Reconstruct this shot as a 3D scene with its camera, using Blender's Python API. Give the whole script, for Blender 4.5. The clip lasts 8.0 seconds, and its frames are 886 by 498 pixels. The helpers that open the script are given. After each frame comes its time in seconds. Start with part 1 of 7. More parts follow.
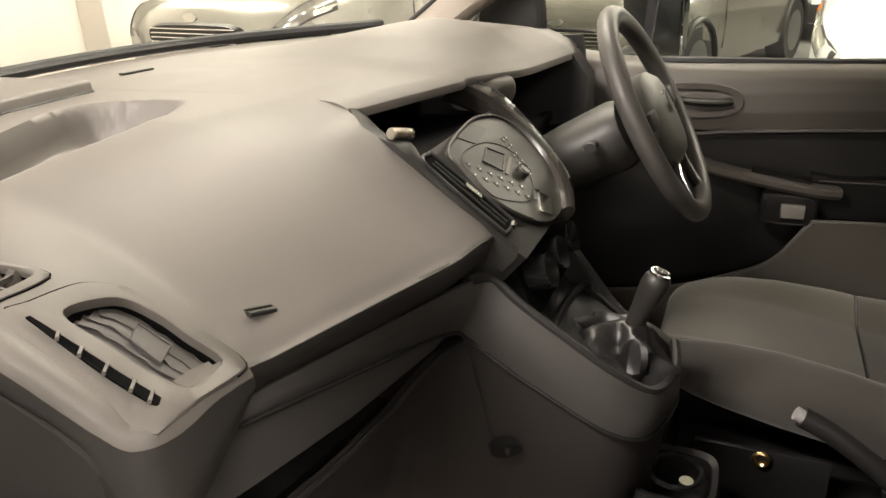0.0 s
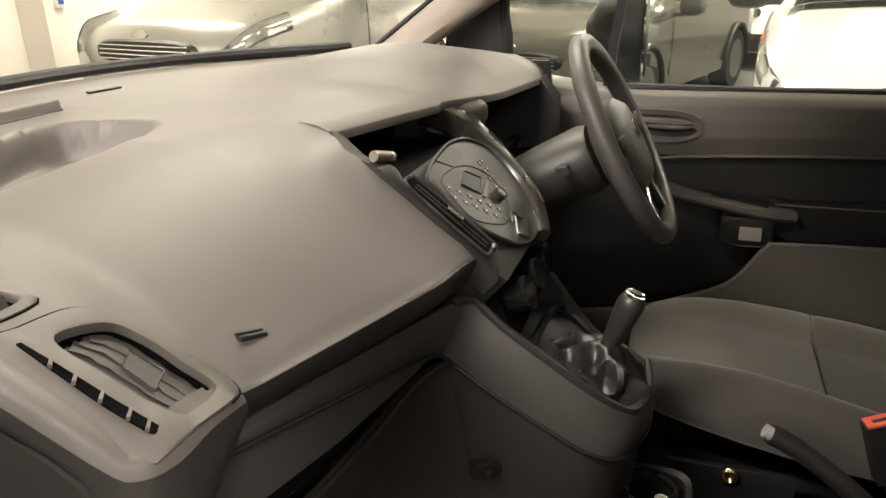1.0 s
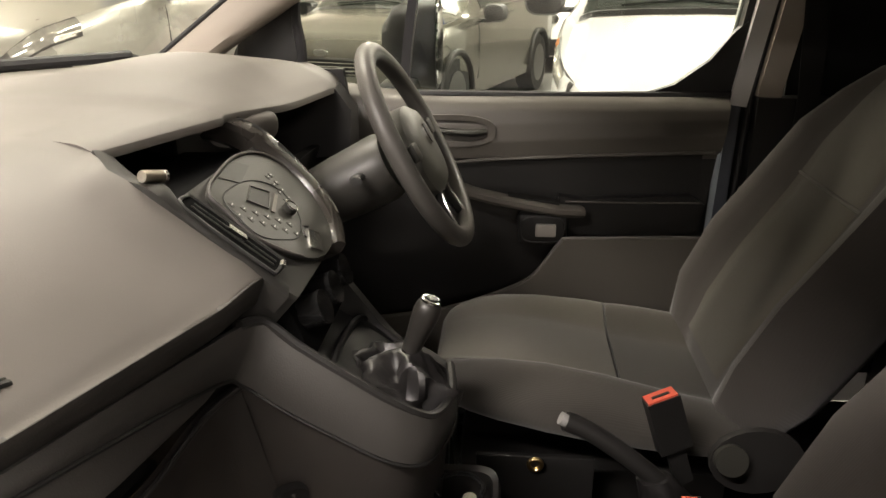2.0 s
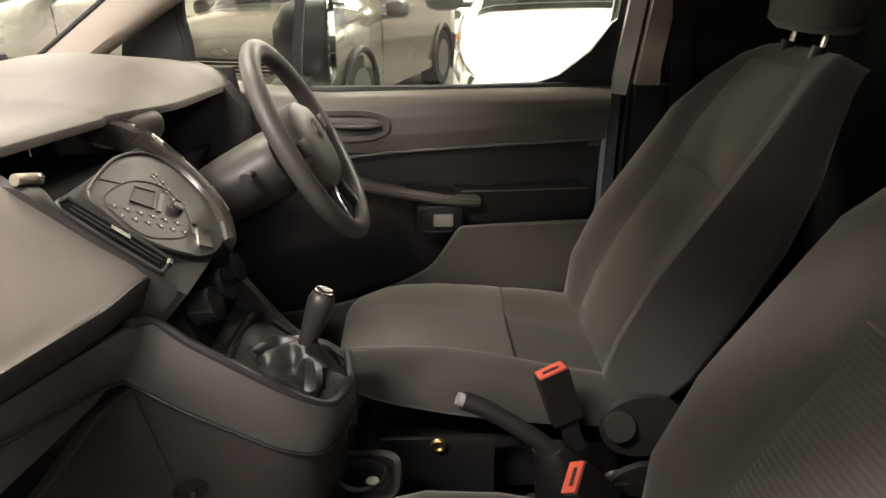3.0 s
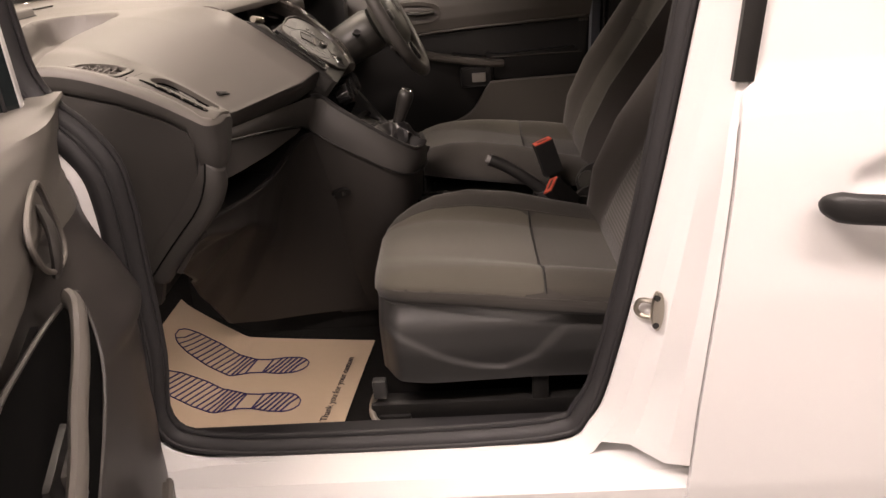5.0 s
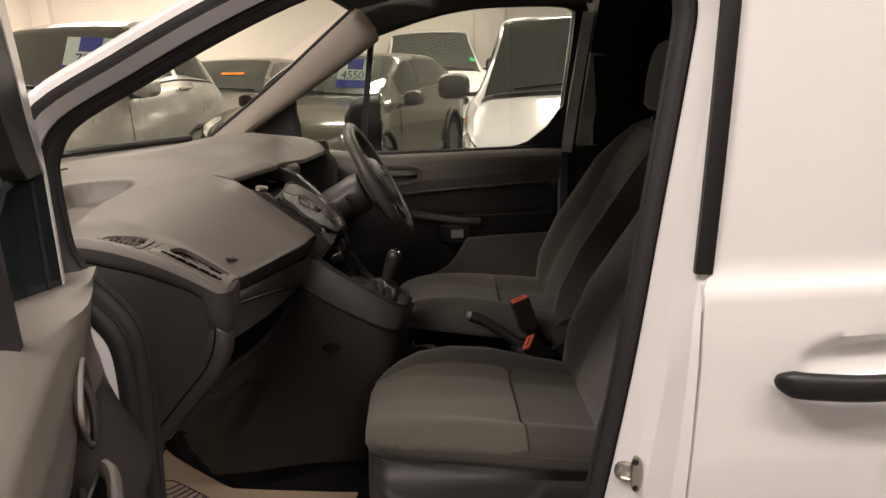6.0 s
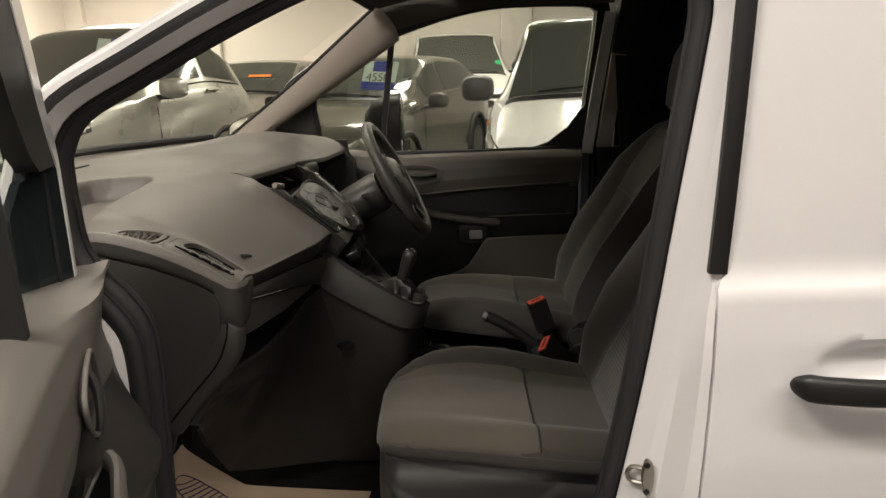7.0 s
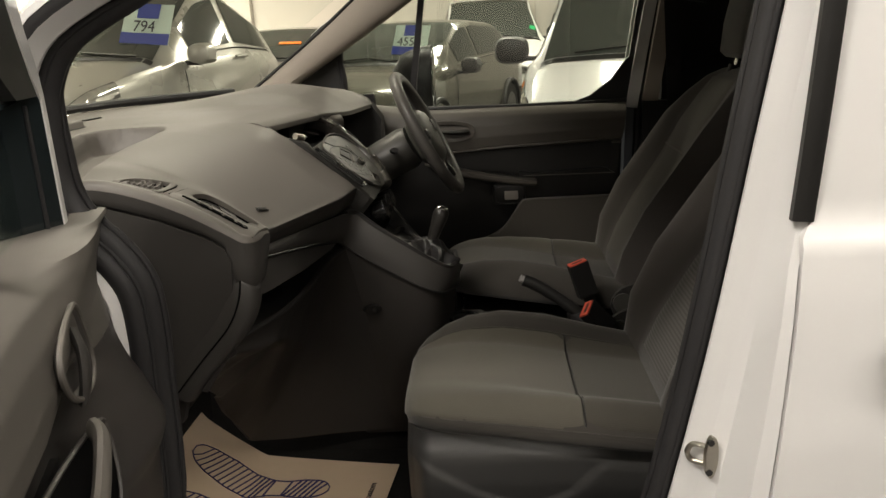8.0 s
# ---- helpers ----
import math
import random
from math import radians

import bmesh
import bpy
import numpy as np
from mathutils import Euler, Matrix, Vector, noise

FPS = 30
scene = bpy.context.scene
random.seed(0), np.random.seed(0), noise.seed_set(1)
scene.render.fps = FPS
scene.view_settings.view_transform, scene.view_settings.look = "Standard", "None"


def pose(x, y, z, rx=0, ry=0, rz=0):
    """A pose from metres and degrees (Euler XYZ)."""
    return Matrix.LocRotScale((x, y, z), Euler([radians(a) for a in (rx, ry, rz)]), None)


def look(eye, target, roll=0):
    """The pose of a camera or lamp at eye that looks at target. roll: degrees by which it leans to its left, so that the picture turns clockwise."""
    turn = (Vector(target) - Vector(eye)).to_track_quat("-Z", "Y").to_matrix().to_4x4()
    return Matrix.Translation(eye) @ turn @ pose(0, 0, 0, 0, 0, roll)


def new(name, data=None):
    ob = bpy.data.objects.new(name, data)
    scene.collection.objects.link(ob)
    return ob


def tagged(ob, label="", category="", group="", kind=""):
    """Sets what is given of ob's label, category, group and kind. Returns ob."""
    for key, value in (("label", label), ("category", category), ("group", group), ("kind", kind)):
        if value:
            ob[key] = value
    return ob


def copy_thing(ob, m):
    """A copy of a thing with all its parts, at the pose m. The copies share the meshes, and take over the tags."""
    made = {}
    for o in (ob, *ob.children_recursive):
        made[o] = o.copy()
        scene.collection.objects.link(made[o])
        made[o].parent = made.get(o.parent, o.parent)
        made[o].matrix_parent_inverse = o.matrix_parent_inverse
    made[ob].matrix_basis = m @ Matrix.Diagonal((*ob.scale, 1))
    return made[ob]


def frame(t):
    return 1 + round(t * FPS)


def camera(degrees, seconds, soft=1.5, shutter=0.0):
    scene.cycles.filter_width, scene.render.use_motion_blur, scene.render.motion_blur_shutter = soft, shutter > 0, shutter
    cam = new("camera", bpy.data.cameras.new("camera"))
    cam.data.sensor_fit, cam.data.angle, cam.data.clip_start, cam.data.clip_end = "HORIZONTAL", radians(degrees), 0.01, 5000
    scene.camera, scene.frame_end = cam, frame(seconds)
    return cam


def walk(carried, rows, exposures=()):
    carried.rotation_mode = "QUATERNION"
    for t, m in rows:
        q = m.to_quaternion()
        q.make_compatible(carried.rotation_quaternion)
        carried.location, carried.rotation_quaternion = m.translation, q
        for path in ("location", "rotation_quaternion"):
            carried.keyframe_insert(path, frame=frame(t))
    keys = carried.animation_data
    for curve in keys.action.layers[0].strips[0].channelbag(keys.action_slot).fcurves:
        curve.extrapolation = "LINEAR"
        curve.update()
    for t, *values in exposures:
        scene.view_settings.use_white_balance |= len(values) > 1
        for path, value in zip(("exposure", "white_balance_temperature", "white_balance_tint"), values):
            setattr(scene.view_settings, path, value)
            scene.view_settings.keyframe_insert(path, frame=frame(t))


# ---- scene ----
cam = camera(62.2, 8.0)
PATH = [
    (0, (0.145, -0.931, 1.393), (-0.579, 0.768, 0.624), -3.0),
    (0.5, (0.093, -0.973, 1.4), (-0.646, 0.738, 0.675), -2.1),
    (0.7, (0.109, -0.967, 1.411), (-0.6, 0.752, 0.675), -1.6),
    (1, (0.108, -0.948, 1.399), (-0.493, 0.817, 0.676), -1.4),
    (1.5, (0.125, -0.93, 1.396), (-0.265, 0.893, 0.672), -0.8),
    (2, (0.158, -0.921, 1.403), (0.0, 0.939, 0.686), -0.3),
    (2.2, (0.18, -0.919, 1.407), (0.094, 0.947, 0.694), -0.3),
    (3.3, (0.199, -1.007, 1.403), (0.275, 0.849, 0.663), -0.7),
    (3.5, (0.202, -1.072, 1.407), (0.221, 0.783, 0.659), -1.0),
    (4, (0.279, -1.344, 1.394), (0.049, 0.496, 0.646), -3.2),
    (4.5, (0.261, -1.574, 1.38), (0.063, 0.244, 0.571), -4.0),
    (4.7, (0.24, -1.701, 1.374), (0.085, 0.1, 0.519), -4.5),
    (5.8, (0.143, -1.919, 1.458), (0.185, -0.022, 0.826), -2.1),
    (6, (0.154, -1.923, 1.486), (0.191, 0.008, 0.966), -2.1),
    (6.5, (0.176, -1.932, 1.522), (0.189, 0.032, 1.143), -2.0),
    (7, (0.178, -1.917, 1.473), (0.147, 0.017, 0.964), -2.0),
    (7.5, (0.154, -1.879, 1.416), (0.092, -0.017, 0.689), -1.9),
    (8, (0.17, -1.788, 1.401), (0.05, 0.123, 0.823), -2.6),
]
walk(cam, [(t, look(eye, target, roll)) for t, eye, target, roll in PATH],
     exposures=[(0.0, 1.3, 6600, 7), (0.5, 1.12, 6600, 7), (2.0, 1.2, 6600, 7), (3.5, 1.52, 6550, 13), (4.4, 1.20, 7050, 20), (5.8, 0.22, 6800, 15), (6.6, -0.10, 6650, 9), (7.2, 0.0, 6600, 6), (8.0, 0.12, 6600, 3)])

# ---- light and room exposure ----
world = bpy.data.worlds.new("world")
scene.world = world
world.use_nodes = True
world.node_tree.nodes["Background"].inputs[0].default_value = (0.9, 0.85, 0.75, 1)
world.node_tree.nodes["Background"].inputs[1].default_value = 0.05
LAMP_POWER = 90.0
LAMP_ROWS = [(-1.3, -2.0, 1.0), (0.9, -2.0, 0.34), (3.0, -2.4, 0.45), (-2.4, -6.0, 0.8), (1.6, -6.2, 0.6), (-0.9, 1.5, 0.50), (-6.0, 2.2, 0.30), (2.8, 2.6, 0.7), (-5.6, 5.8, 0.75), (-0.6, 7.4, 1.0), (2.2, 6.8, 0.7), (-5.0, 10.2, 2.6), (0.9, 9.6, 1.0)]
CEILING = 3.5


# ---- materials ----
def mat(name, base, rough=0.5, metal=0.0, vary=0.12, scale=6.0, fine=220.0, bump=0.08, coat=0.0, tint=None, spec=0.5):
    """A procedural surface: colour varied at two scales, roughness varied, fine relief."""
    m = bpy.data.materials.new(name)
    m.use_nodes = True
    nt = m.node_tree
    b = nt.nodes["Principled BSDF"]
    co = nt.nodes.new("ShaderNodeTexCoord")
    n1 = nt.nodes.new("ShaderNodeTexNoise")
    n1.inputs["Scale"].default_value = scale
    n1.inputs["Detail"].default_value = 6
    n2 = nt.nodes.new("ShaderNodeTexNoise")
    n2.inputs["Scale"].default_value = fine
    n2.inputs["Detail"].default_value = 3
    add = nt.nodes.new("ShaderNodeMix")
    add.data_type = "FLOAT"
    add.inputs[0].default_value = 0.4
    ramp = nt.nodes.new("ShaderNodeMix")
    ramp.data_type = "RGBA"
    lo = [c * (1 - vary) for c in base]
    hi = [min(1, c * (1 + vary)) for c in (tint or base)]
    ramp.inputs[6].default_value = (*lo, 1)
    ramp.inputs[7].default_value = (*hi, 1)
    nt.links.new(co.outputs["Object"], n1.inputs["Vector"])
    nt.links.new(co.outputs["Object"], n2.inputs["Vector"])
    nt.links.new(n1.outputs[0], add.inputs[2])
    nt.links.new(n2.outputs[0], add.inputs[3])
    nt.links.new(add.outputs[0], ramp.inputs[0])
    nt.links.new(ramp.outputs[2], b.inputs["Base Color"])
    mr = nt.nodes.new("ShaderNodeMapRange")
    mr.inputs[3].default_value = max(0.02, rough - 0.12 * (1 if rough > 0.2 else 0.2))
    mr.inputs[4].default_value = min(1, rough + 0.12 * (1 if rough > 0.2 else 0.2))
    nt.links.new(n1.outputs[0], mr.inputs[0])
    nt.links.new(mr.outputs[0], b.inputs["Roughness"])
    b.inputs["Metallic"].default_value = metal
    b.inputs["Coat Weight"].default_value = coat
    b.inputs["Coat Roughness"].default_value = 0.05
    b.inputs["Specular IOR Level"].default_value = spec
    if bump:
        bp = nt.nodes.new("ShaderNodeBump")
        bp.inputs["Strength"].default_value = bump
        bp.inputs["Distance"].default_value = 0.002
        nt.links.new(n2.outputs[0], bp.inputs["Height"])
        nt.links.new(bp.outputs[0], b.inputs["Normal"])
    return m


def weave(name, base, stripe, scale, rough=0.9, axis=1, mixed=0.5):
    """Woven cloth with fine ribs along one axis, over soft mottling."""
    m = mat(name, base, rough, vary=0.18, scale=9, fine=900, bump=0.0, spec=0.25)
    nt = m.node_tree
    b = nt.nodes["Principled BSDF"]
    co = nt.nodes.new("ShaderNodeTexCoord")
    w = nt.nodes.new("ShaderNodeTexWave")
    w.wave_type, w.bands_direction = "BANDS", "XYZ"[axis]
    w.inputs["Scale"].default_value = scale
    w.inputs["Distortion"].default_value = 0.6
    w.inputs["Detail"].default_value = 1
    nt.links.new(co.outputs["Object"], w.inputs["Vector"])
    old = b.inputs["Base Color"].links[0].from_socket
    mx = nt.nodes.new("ShaderNodeMix")
    mx.data_type = "RGBA"
    mx.inputs[7].default_value = (*stripe, 1)
    mul = nt.nodes.new("ShaderNodeMath")
    mul.operation = "MULTIPLY"
    mul.inputs[1].default_value = mixed
    nt.links.new(w.outputs[1], mul.inputs[0])
    nt.links.new(mul.outputs[0], mx.inputs[0])
    nt.links.new(old, mx.inputs[6])
    nt.links.new(mx.outputs[2], b.inputs["Base Color"])
    bp = nt.nodes.new("ShaderNodeBump")
    bp.inputs["Strength"].default_value = mixed * 0.6
    bp.inputs["Distance"].default_value = 0.002
    nt.links.new(w.outputs[1], bp.inputs["Height"])
    nt.links.new(bp.outputs[0], b.inputs["Normal"])
    b.inputs["Sheen Weight"].default_value = 0.25
    return m


def glass(name, tint=(0.93, 0.96, 0.94)):
    """Thin clear glass: straight through, with a little gloss."""
    m = bpy.data.materials.new(name)
    m.use_nodes = True
    nt = m.node_tree
    nt.nodes.remove(nt.nodes["Principled BSDF"])
    out = nt.nodes["Material Output"]
    tr = nt.nodes.new("ShaderNodeBsdfTransparent")
    tr.inputs[0].default_value = (*tint, 1)
    gl = nt.nodes.new("ShaderNodeBsdfGlossy")
    gl.inputs["Roughness"].default_value = 0.02
    mx = nt.nodes.new("ShaderNodeMixShader")
    mx.inputs[0].default_value = 0.05
    nt.links.new(tr.outputs[0], mx.inputs[1])
    nt.links.new(gl.outputs[0], mx.inputs[2])
    nt.links.new(mx.outputs[0], out.inputs[0])
    return m


def glow(name, colour, strength):
    m = bpy.data.materials.new(name)
    m.use_nodes = True
    b = m.node_tree.nodes["Principled BSDF"]
    b.inputs["Emission Color"].default_value = (*colour, 1)
    b.inputs["Emission Strength"].default_value = strength
    return m


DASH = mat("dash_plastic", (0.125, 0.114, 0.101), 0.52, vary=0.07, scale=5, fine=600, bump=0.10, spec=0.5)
# DASH_LOW and KNEE are set darker to carry the footwell's lack of light
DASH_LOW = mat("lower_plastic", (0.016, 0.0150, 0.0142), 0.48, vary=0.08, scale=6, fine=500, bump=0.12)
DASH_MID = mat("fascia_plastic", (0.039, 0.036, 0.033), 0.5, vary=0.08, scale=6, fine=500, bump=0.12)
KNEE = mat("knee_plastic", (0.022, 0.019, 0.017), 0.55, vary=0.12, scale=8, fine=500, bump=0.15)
DARK = mat("black_plastic", (0.011, 0.0105, 0.010), 0.45, vary=0.15, fine=400, bump=0.12)
STACK = mat("stack_plastic", (0.021, 0.0200, 0.018), 0.5, vary=0.1, fine=500, bump=0.12)
SILVER_PL = mat("grey_fascia", (0.027, 0.0262, 0.022), 0.42, vary=0.08, fine=500, bump=0.08)
VENTGREY = mat("vent_plastic", (0.05, 0.045, 0.042), 0.45, vary=0.1, fine=400, bump=0.1)
SLATPL = mat("slat_plastic", (0.070, 0.064, 0.060), 0.45, vary=0.1, fine=400, bump=0.1)
HUBPL = mat("hub_plastic", (0.075, 0.073, 0.062), 0.45, vary=0.08, fine=400, bump=0.12)
EDGE_SHADE = mat("shaded_edge_plastic", (0.030, 0.027, 0.024), 0.5, vary=0.08, fine=500, bump=0.12)
PIANO = mat("gloss_black", (0.012, 0.012, 0.012), 0.12, vary=0.1, bump=0.0, coat=0.3)
CHROME = mat("chrome", (0.75, 0.74, 0.72), 0.15, metal=1.0, vary=0.05, bump=0.0)
RUBBER = mat("rubber_seal", (0.020, 0.019, 0.020), 0.6, vary=0.2, fine=300, bump=0.15)
PAINT = mat("white_paint", (0.78, 0.77, 0.76), 0.22, vary=0.02, scale=2, bump=0.0, coat=0.6)
PAINT_IN = mat("white_paint_inner", (0.72, 0.71, 0.70), 0.35, vary=0.04, scale=5, bump=0.02, coat=0.3)
CLOTH = weave("seat_cloth", (0.056, 0.050, 0.045), (0.068, 0.061, 0.055), 160, axis=1, mixed=0.15)
CLOTH_MID = weave("seat_insert", (0.084, 0.077, 0.062), (0.099, 0.090, 0.074), 120, axis=1, mixed=0.22)
CLOTH_RIB = weave("seat_rib", (0.056, 0.051, 0.045), (0.090, 0.082, 0.072), 42, axis=2, mixed=0.6)
LEATHER = mat("wheel_leather", (0.078, 0.073, 0.066), 0.42, vary=0.12, fine=350, bump=0.35)
BOOT = mat("boot_leather", (0.012, 0.011, 0.011), 0.40, vary=0.2, fine=250, bump=0.25)
# chrome button's bright reflection painted as a pale non-metal colour
BUTTON = mat("button_reflection", (0.30, 0.29, 0.28), 0.25, vary=0.06, bump=0.0, coat=0.4)
KNOB = mat("knob_plastic", (0.024, 0.022, 0.020), 0.38, vary=0.08, bump=0.02)
CARPET = mat("carpet", (0.018, 0.017, 0.016), 0.95, vary=0.4, scale=40, fine=800, bump=0.8, spec=0.1)
TRIM_BEIGE = mat("pillar_trim", (0.42, 0.375, 0.32), 0.75, vary=0.06, fine=500, bump=0.2, spec=0.3)
HEADLINER = mat("headliner", (0.10, 0.092, 0.085), 0.95, vary=0.1, fine=700, bump=0.4, spec=0.1)
CLOTH_BACK = weave("seat_rear_insert", (0.056, 0.051, 0.042), (0.067, 0.061, 0.051), 120, axis=1, mixed=0.2)
CLOTH_REAR = weave("seat_bolster", (0.044, 0.040, 0.035), (0.053, 0.048, 0.042), 150, axis=1, mixed=0.15)
SEATPL = mat("seat_valance", (0.050, 0.049, 0.048), 0.36, vary=0.06, fine=500, bump=0.15)
PAPER = mat("mat_paper", (0.62, 0.48, 0.34), 0.8, vary=0.05, scale=4, fine=60, bump=0.15, spec=0.2)
INK = mat("mat_ink", (0.03, 0.02, 0.10), 0.7, vary=0.25, fine=120, bump=0.0)
INK_B = mat("mat_text", (0.03, 0.025, 0.035), 0.7, vary=0.2, bump=0.0)
RED = mat("buckle_red", (0.62, 0.10, 0.06), 0.4, vary=0.08, bump=0.02)
STEEL = mat("steel", (0.45, 0.42, 0.36), 0.35, metal=1.0, vary=0.15, bump=0.05)
BRASS = mat("bolt_brass", (0.55, 0.40, 0.2), 0.35, metal=1.0, vary=0.15, bump=0.05)
# white edge paint with the shade below the window put into the colour
SHADED_EDGE = mat("shaded_paint", (0.10, 0.11, 0.13), 0.4, vary=0.08, bump=0.02)
GLASS = glass("pane")
LCD = mat("lcd", (0.014, 0.014, 0.011), 0.45, vary=0.1, bump=0.0)
TEAL = mat("corner_plastic", (0.016, 0.022, 0.024), 0.16, vary=0.2, scale=6, bump=0.0, coat=0.5)
MIRROR = mat("mirror", (0.85, 0.86, 0.87), 0.02, metal=1.0, vary=0.0, bump=0.0)
WALL = mat("wall_paint", (0.76, 0.71, 0.655), 0.85, vary=0.05, scale=0.7, fine=60, bump=0.15, spec=0.2)
CEIL = mat("ceiling_paint", (0.75, 0.72, 0.66), 0.9, vary=0.04, scale=0.5, fine=40, bump=0.1)
FLOOR = mat("floor_paint", (0.11, 0.105, 0.10), 0.5, vary=0.15, scale=1.5, fine=30, bump=0.1)
TUBE = glow("tube_light", (1.0, 0.92, 0.8), 14.0)
SILVERCAR = mat("silver_paint", (0.40, 0.39, 0.35), 0.3, metal=0.3, vary=0.03, scale=2, bump=0.0, coat=0.6)
OLIVECAR = mat("olive_paint", (0.16, 0.155, 0.13), 0.22, metal=0.5, vary=0.03, scale=2, bump=0.0, coat=0.6)
GOLDCAR = mat("grey_paint", (0.30, 0.29, 0.25), 0.3, metal=0.5, vary=0.03, scale=2, bump=0.0, coat=0.6)
CARGLASS = mat("car_glass", (0.045, 0.05, 0.045), 0.06, vary=0.2, scale=2, bump=0.0, spec=0.8)
ALLOY = mat("alloy", (0.20, 0.20, 0.20), 0.35, metal=0.8, vary=0.2, bump=0.05)
TYRE = mat("tyre", (0.02, 0.02, 0.02), 0.8, vary=0.2, bump=0.2)
LENS = mat("headlamp_lens", (0.62, 0.61, 0.57), 0.08, metal=0.7, vary=0.4, scale=18, fine=40, bump=0.15)
AMBER = mat("indicator_amber", (0.75, 0.22, 0.04), 0.2, vary=0.1, bump=0.0)
BLUE = mat("price_blue", (0.03, 0.05, 0.30), 0.5, vary=0.05, bump=0.0)
PALE = mat("price_pale", (0.55, 0.66, 0.58), 0.5, vary=0.05, bump=0.0)
GREEN = mat("sticker_green", (0.02, 0.45, 0.15), 0.5, vary=0.05, bump=0.0)


# ---- mesh helpers ----
def V(*c):
    return Vector(c)


def thing(name, label, category, base=(0, 0, 0), group="", kind=""):
    ob = new(name)
    ob.empty_display_size = 0.05
    ob.matrix_basis = Matrix.Translation(base)
    return tagged(ob, label, category, group, kind)


def part(name, bm, material, parent=None, label="", crease=38):
    """Links a bmesh as ONE mesh object under a thing or part. Coordinates are the world's."""
    me = bpy.data.meshes.new(name)
    bmesh.ops.recalc_face_normals(bm, faces=bm.faces)
    lim = radians(crease)
    for f in bm.faces:
        f.smooth = True
    for e in bm.edges:
        if len(e.link_faces) == 2 and e.calc_face_angle(0) > lim:
            e.smooth = False
    bm.to_mesh(me)
    bm.free()
    me.materials.append(material)
    ob = new(name, me)
    if parent is not None:
        ob.parent = parent
        if parent.type == "EMPTY":
            ob.matrix_parent_inverse = parent.matrix_basis.inverted()
    if label:
        ob["label"] = label
    return ob


def loft(rings, closed=True, caps=True):
    bm = bmesh.new()
    vs = [[bm.verts.new(p) for p in r] for r in rings]
    n = len(vs[0])
    for a, b in zip(vs, vs[1:]):
        for i in range(n if closed else n - 1):
            j = (i + 1) % n
            bm.faces.new((a[i], a[j], b[j], b[i]))
    if caps and closed:
        bm.faces.new(vs[0])
        bm.faces.new(list(reversed(vs[-1])))
    return bm


def sweep(path, section, closed=False, up=None):
    """Sweeps a section (list of (a, b) offsets) along a path, a across, b along the turned up vector."""
    pts = [Vector(p) for p in path]
    rings, n = [], len(pts)
    ref = Vector(up) if up else None
    for i, p in enumerate(pts):
        d = (pts[(i + 1) % n] - pts[i - 1]) if closed else pts[min(i + 1, n - 1)] - pts[max(i - 1, 0)]
        d.normalize()
        if ref is None:
            ref = d.orthogonal()
        s = d.cross(ref).normalized()
        u = s.cross(d).normalized()
        if up is None:
            ref = u
        rings.append([p + s * a + u * b for a, b in section])
    if closed:
        rings.append(rings[0])
        bm = loft(rings, True, False)
        bmesh.ops.remove_doubles(bm, verts=bm.verts, dist=1e-6)
        return bm
    return loft(rings)


def circle(r, n=10, r2=None, a0=0.0):
    return [(r * math.cos(a0 + 2 * math.pi * i / n), (r2 or r) * math.sin(a0 + 2 * math.pi * i / n)) for i in range(n)]


def tube(path, r, n=10, closed=False, up=None):
    return sweep(path, circle(r, n), closed, up)


def smooth_path(pts, k=6, closed=False):
    """A Catmull-Rom curve through the points."""
    P = [Vector(p) for p in pts]
    out, n = [], len(P)
    for i in range(n if closed else n - 1):
        a, b, c, d = (P[(i - 1) % n], P[i], P[(i + 1) % n], P[(i + 2) % n]) if closed else (P[max(i - 1, 0)], P[i], P[i + 1], P[min(i + 2, n - 1)])
        for s in range(k):
            t = s / k
            out.append(0.5 * (2 * b + (c - a) * t + (2 * a - 5 * b + 4 * c - d) * t * t + (3 * b - a - 3 * c + d) * t ** 3))
    if not closed:
        out.append(P[-1])
    return out


def rbox(c, size, bevel=0.004, m=None, seg=2):
    bm = bmesh.new()
    bmesh.ops.create_cube(bm, size=1)
    bmesh.ops.scale(bm, vec=size, verts=bm.verts)
    if bevel:
        bmesh.ops.bevel(bm, geom=bm.edges[:], offset=bevel, segments=seg, profile=0.6, affect="EDGES")
    bmesh.ops.transform(bm, matrix=Matrix.Translation(c) @ (m or Matrix()), verts=bm.verts)
    return bm


def slab(outline, depth, bevel=0.0, seg=2):
    """A plate from a closed outline of points, thickened by the vector depth."""
    bm = bmesh.new()
    a = [bm.verts.new(Vector(p)) for p in outline]
    b = [bm.verts.new(Vector(p) + Vector(depth)) for p in outline]
    n = len(a)
    bm.faces.new(a)
    bm.faces.new(list(reversed(b)))
    for i in range(n):
        bm.faces.new((a[i], b[i], b[(i + 1) % n], a[(i + 1) % n]))
    if bevel:
        keep = [e for e in bm.edges if e.calc_face_angle(0) > 0.5]
        bmesh.ops.bevel(bm, geom=keep, offset=bevel, segments=seg, profile=0.6, affect="EDGES")
    return bm


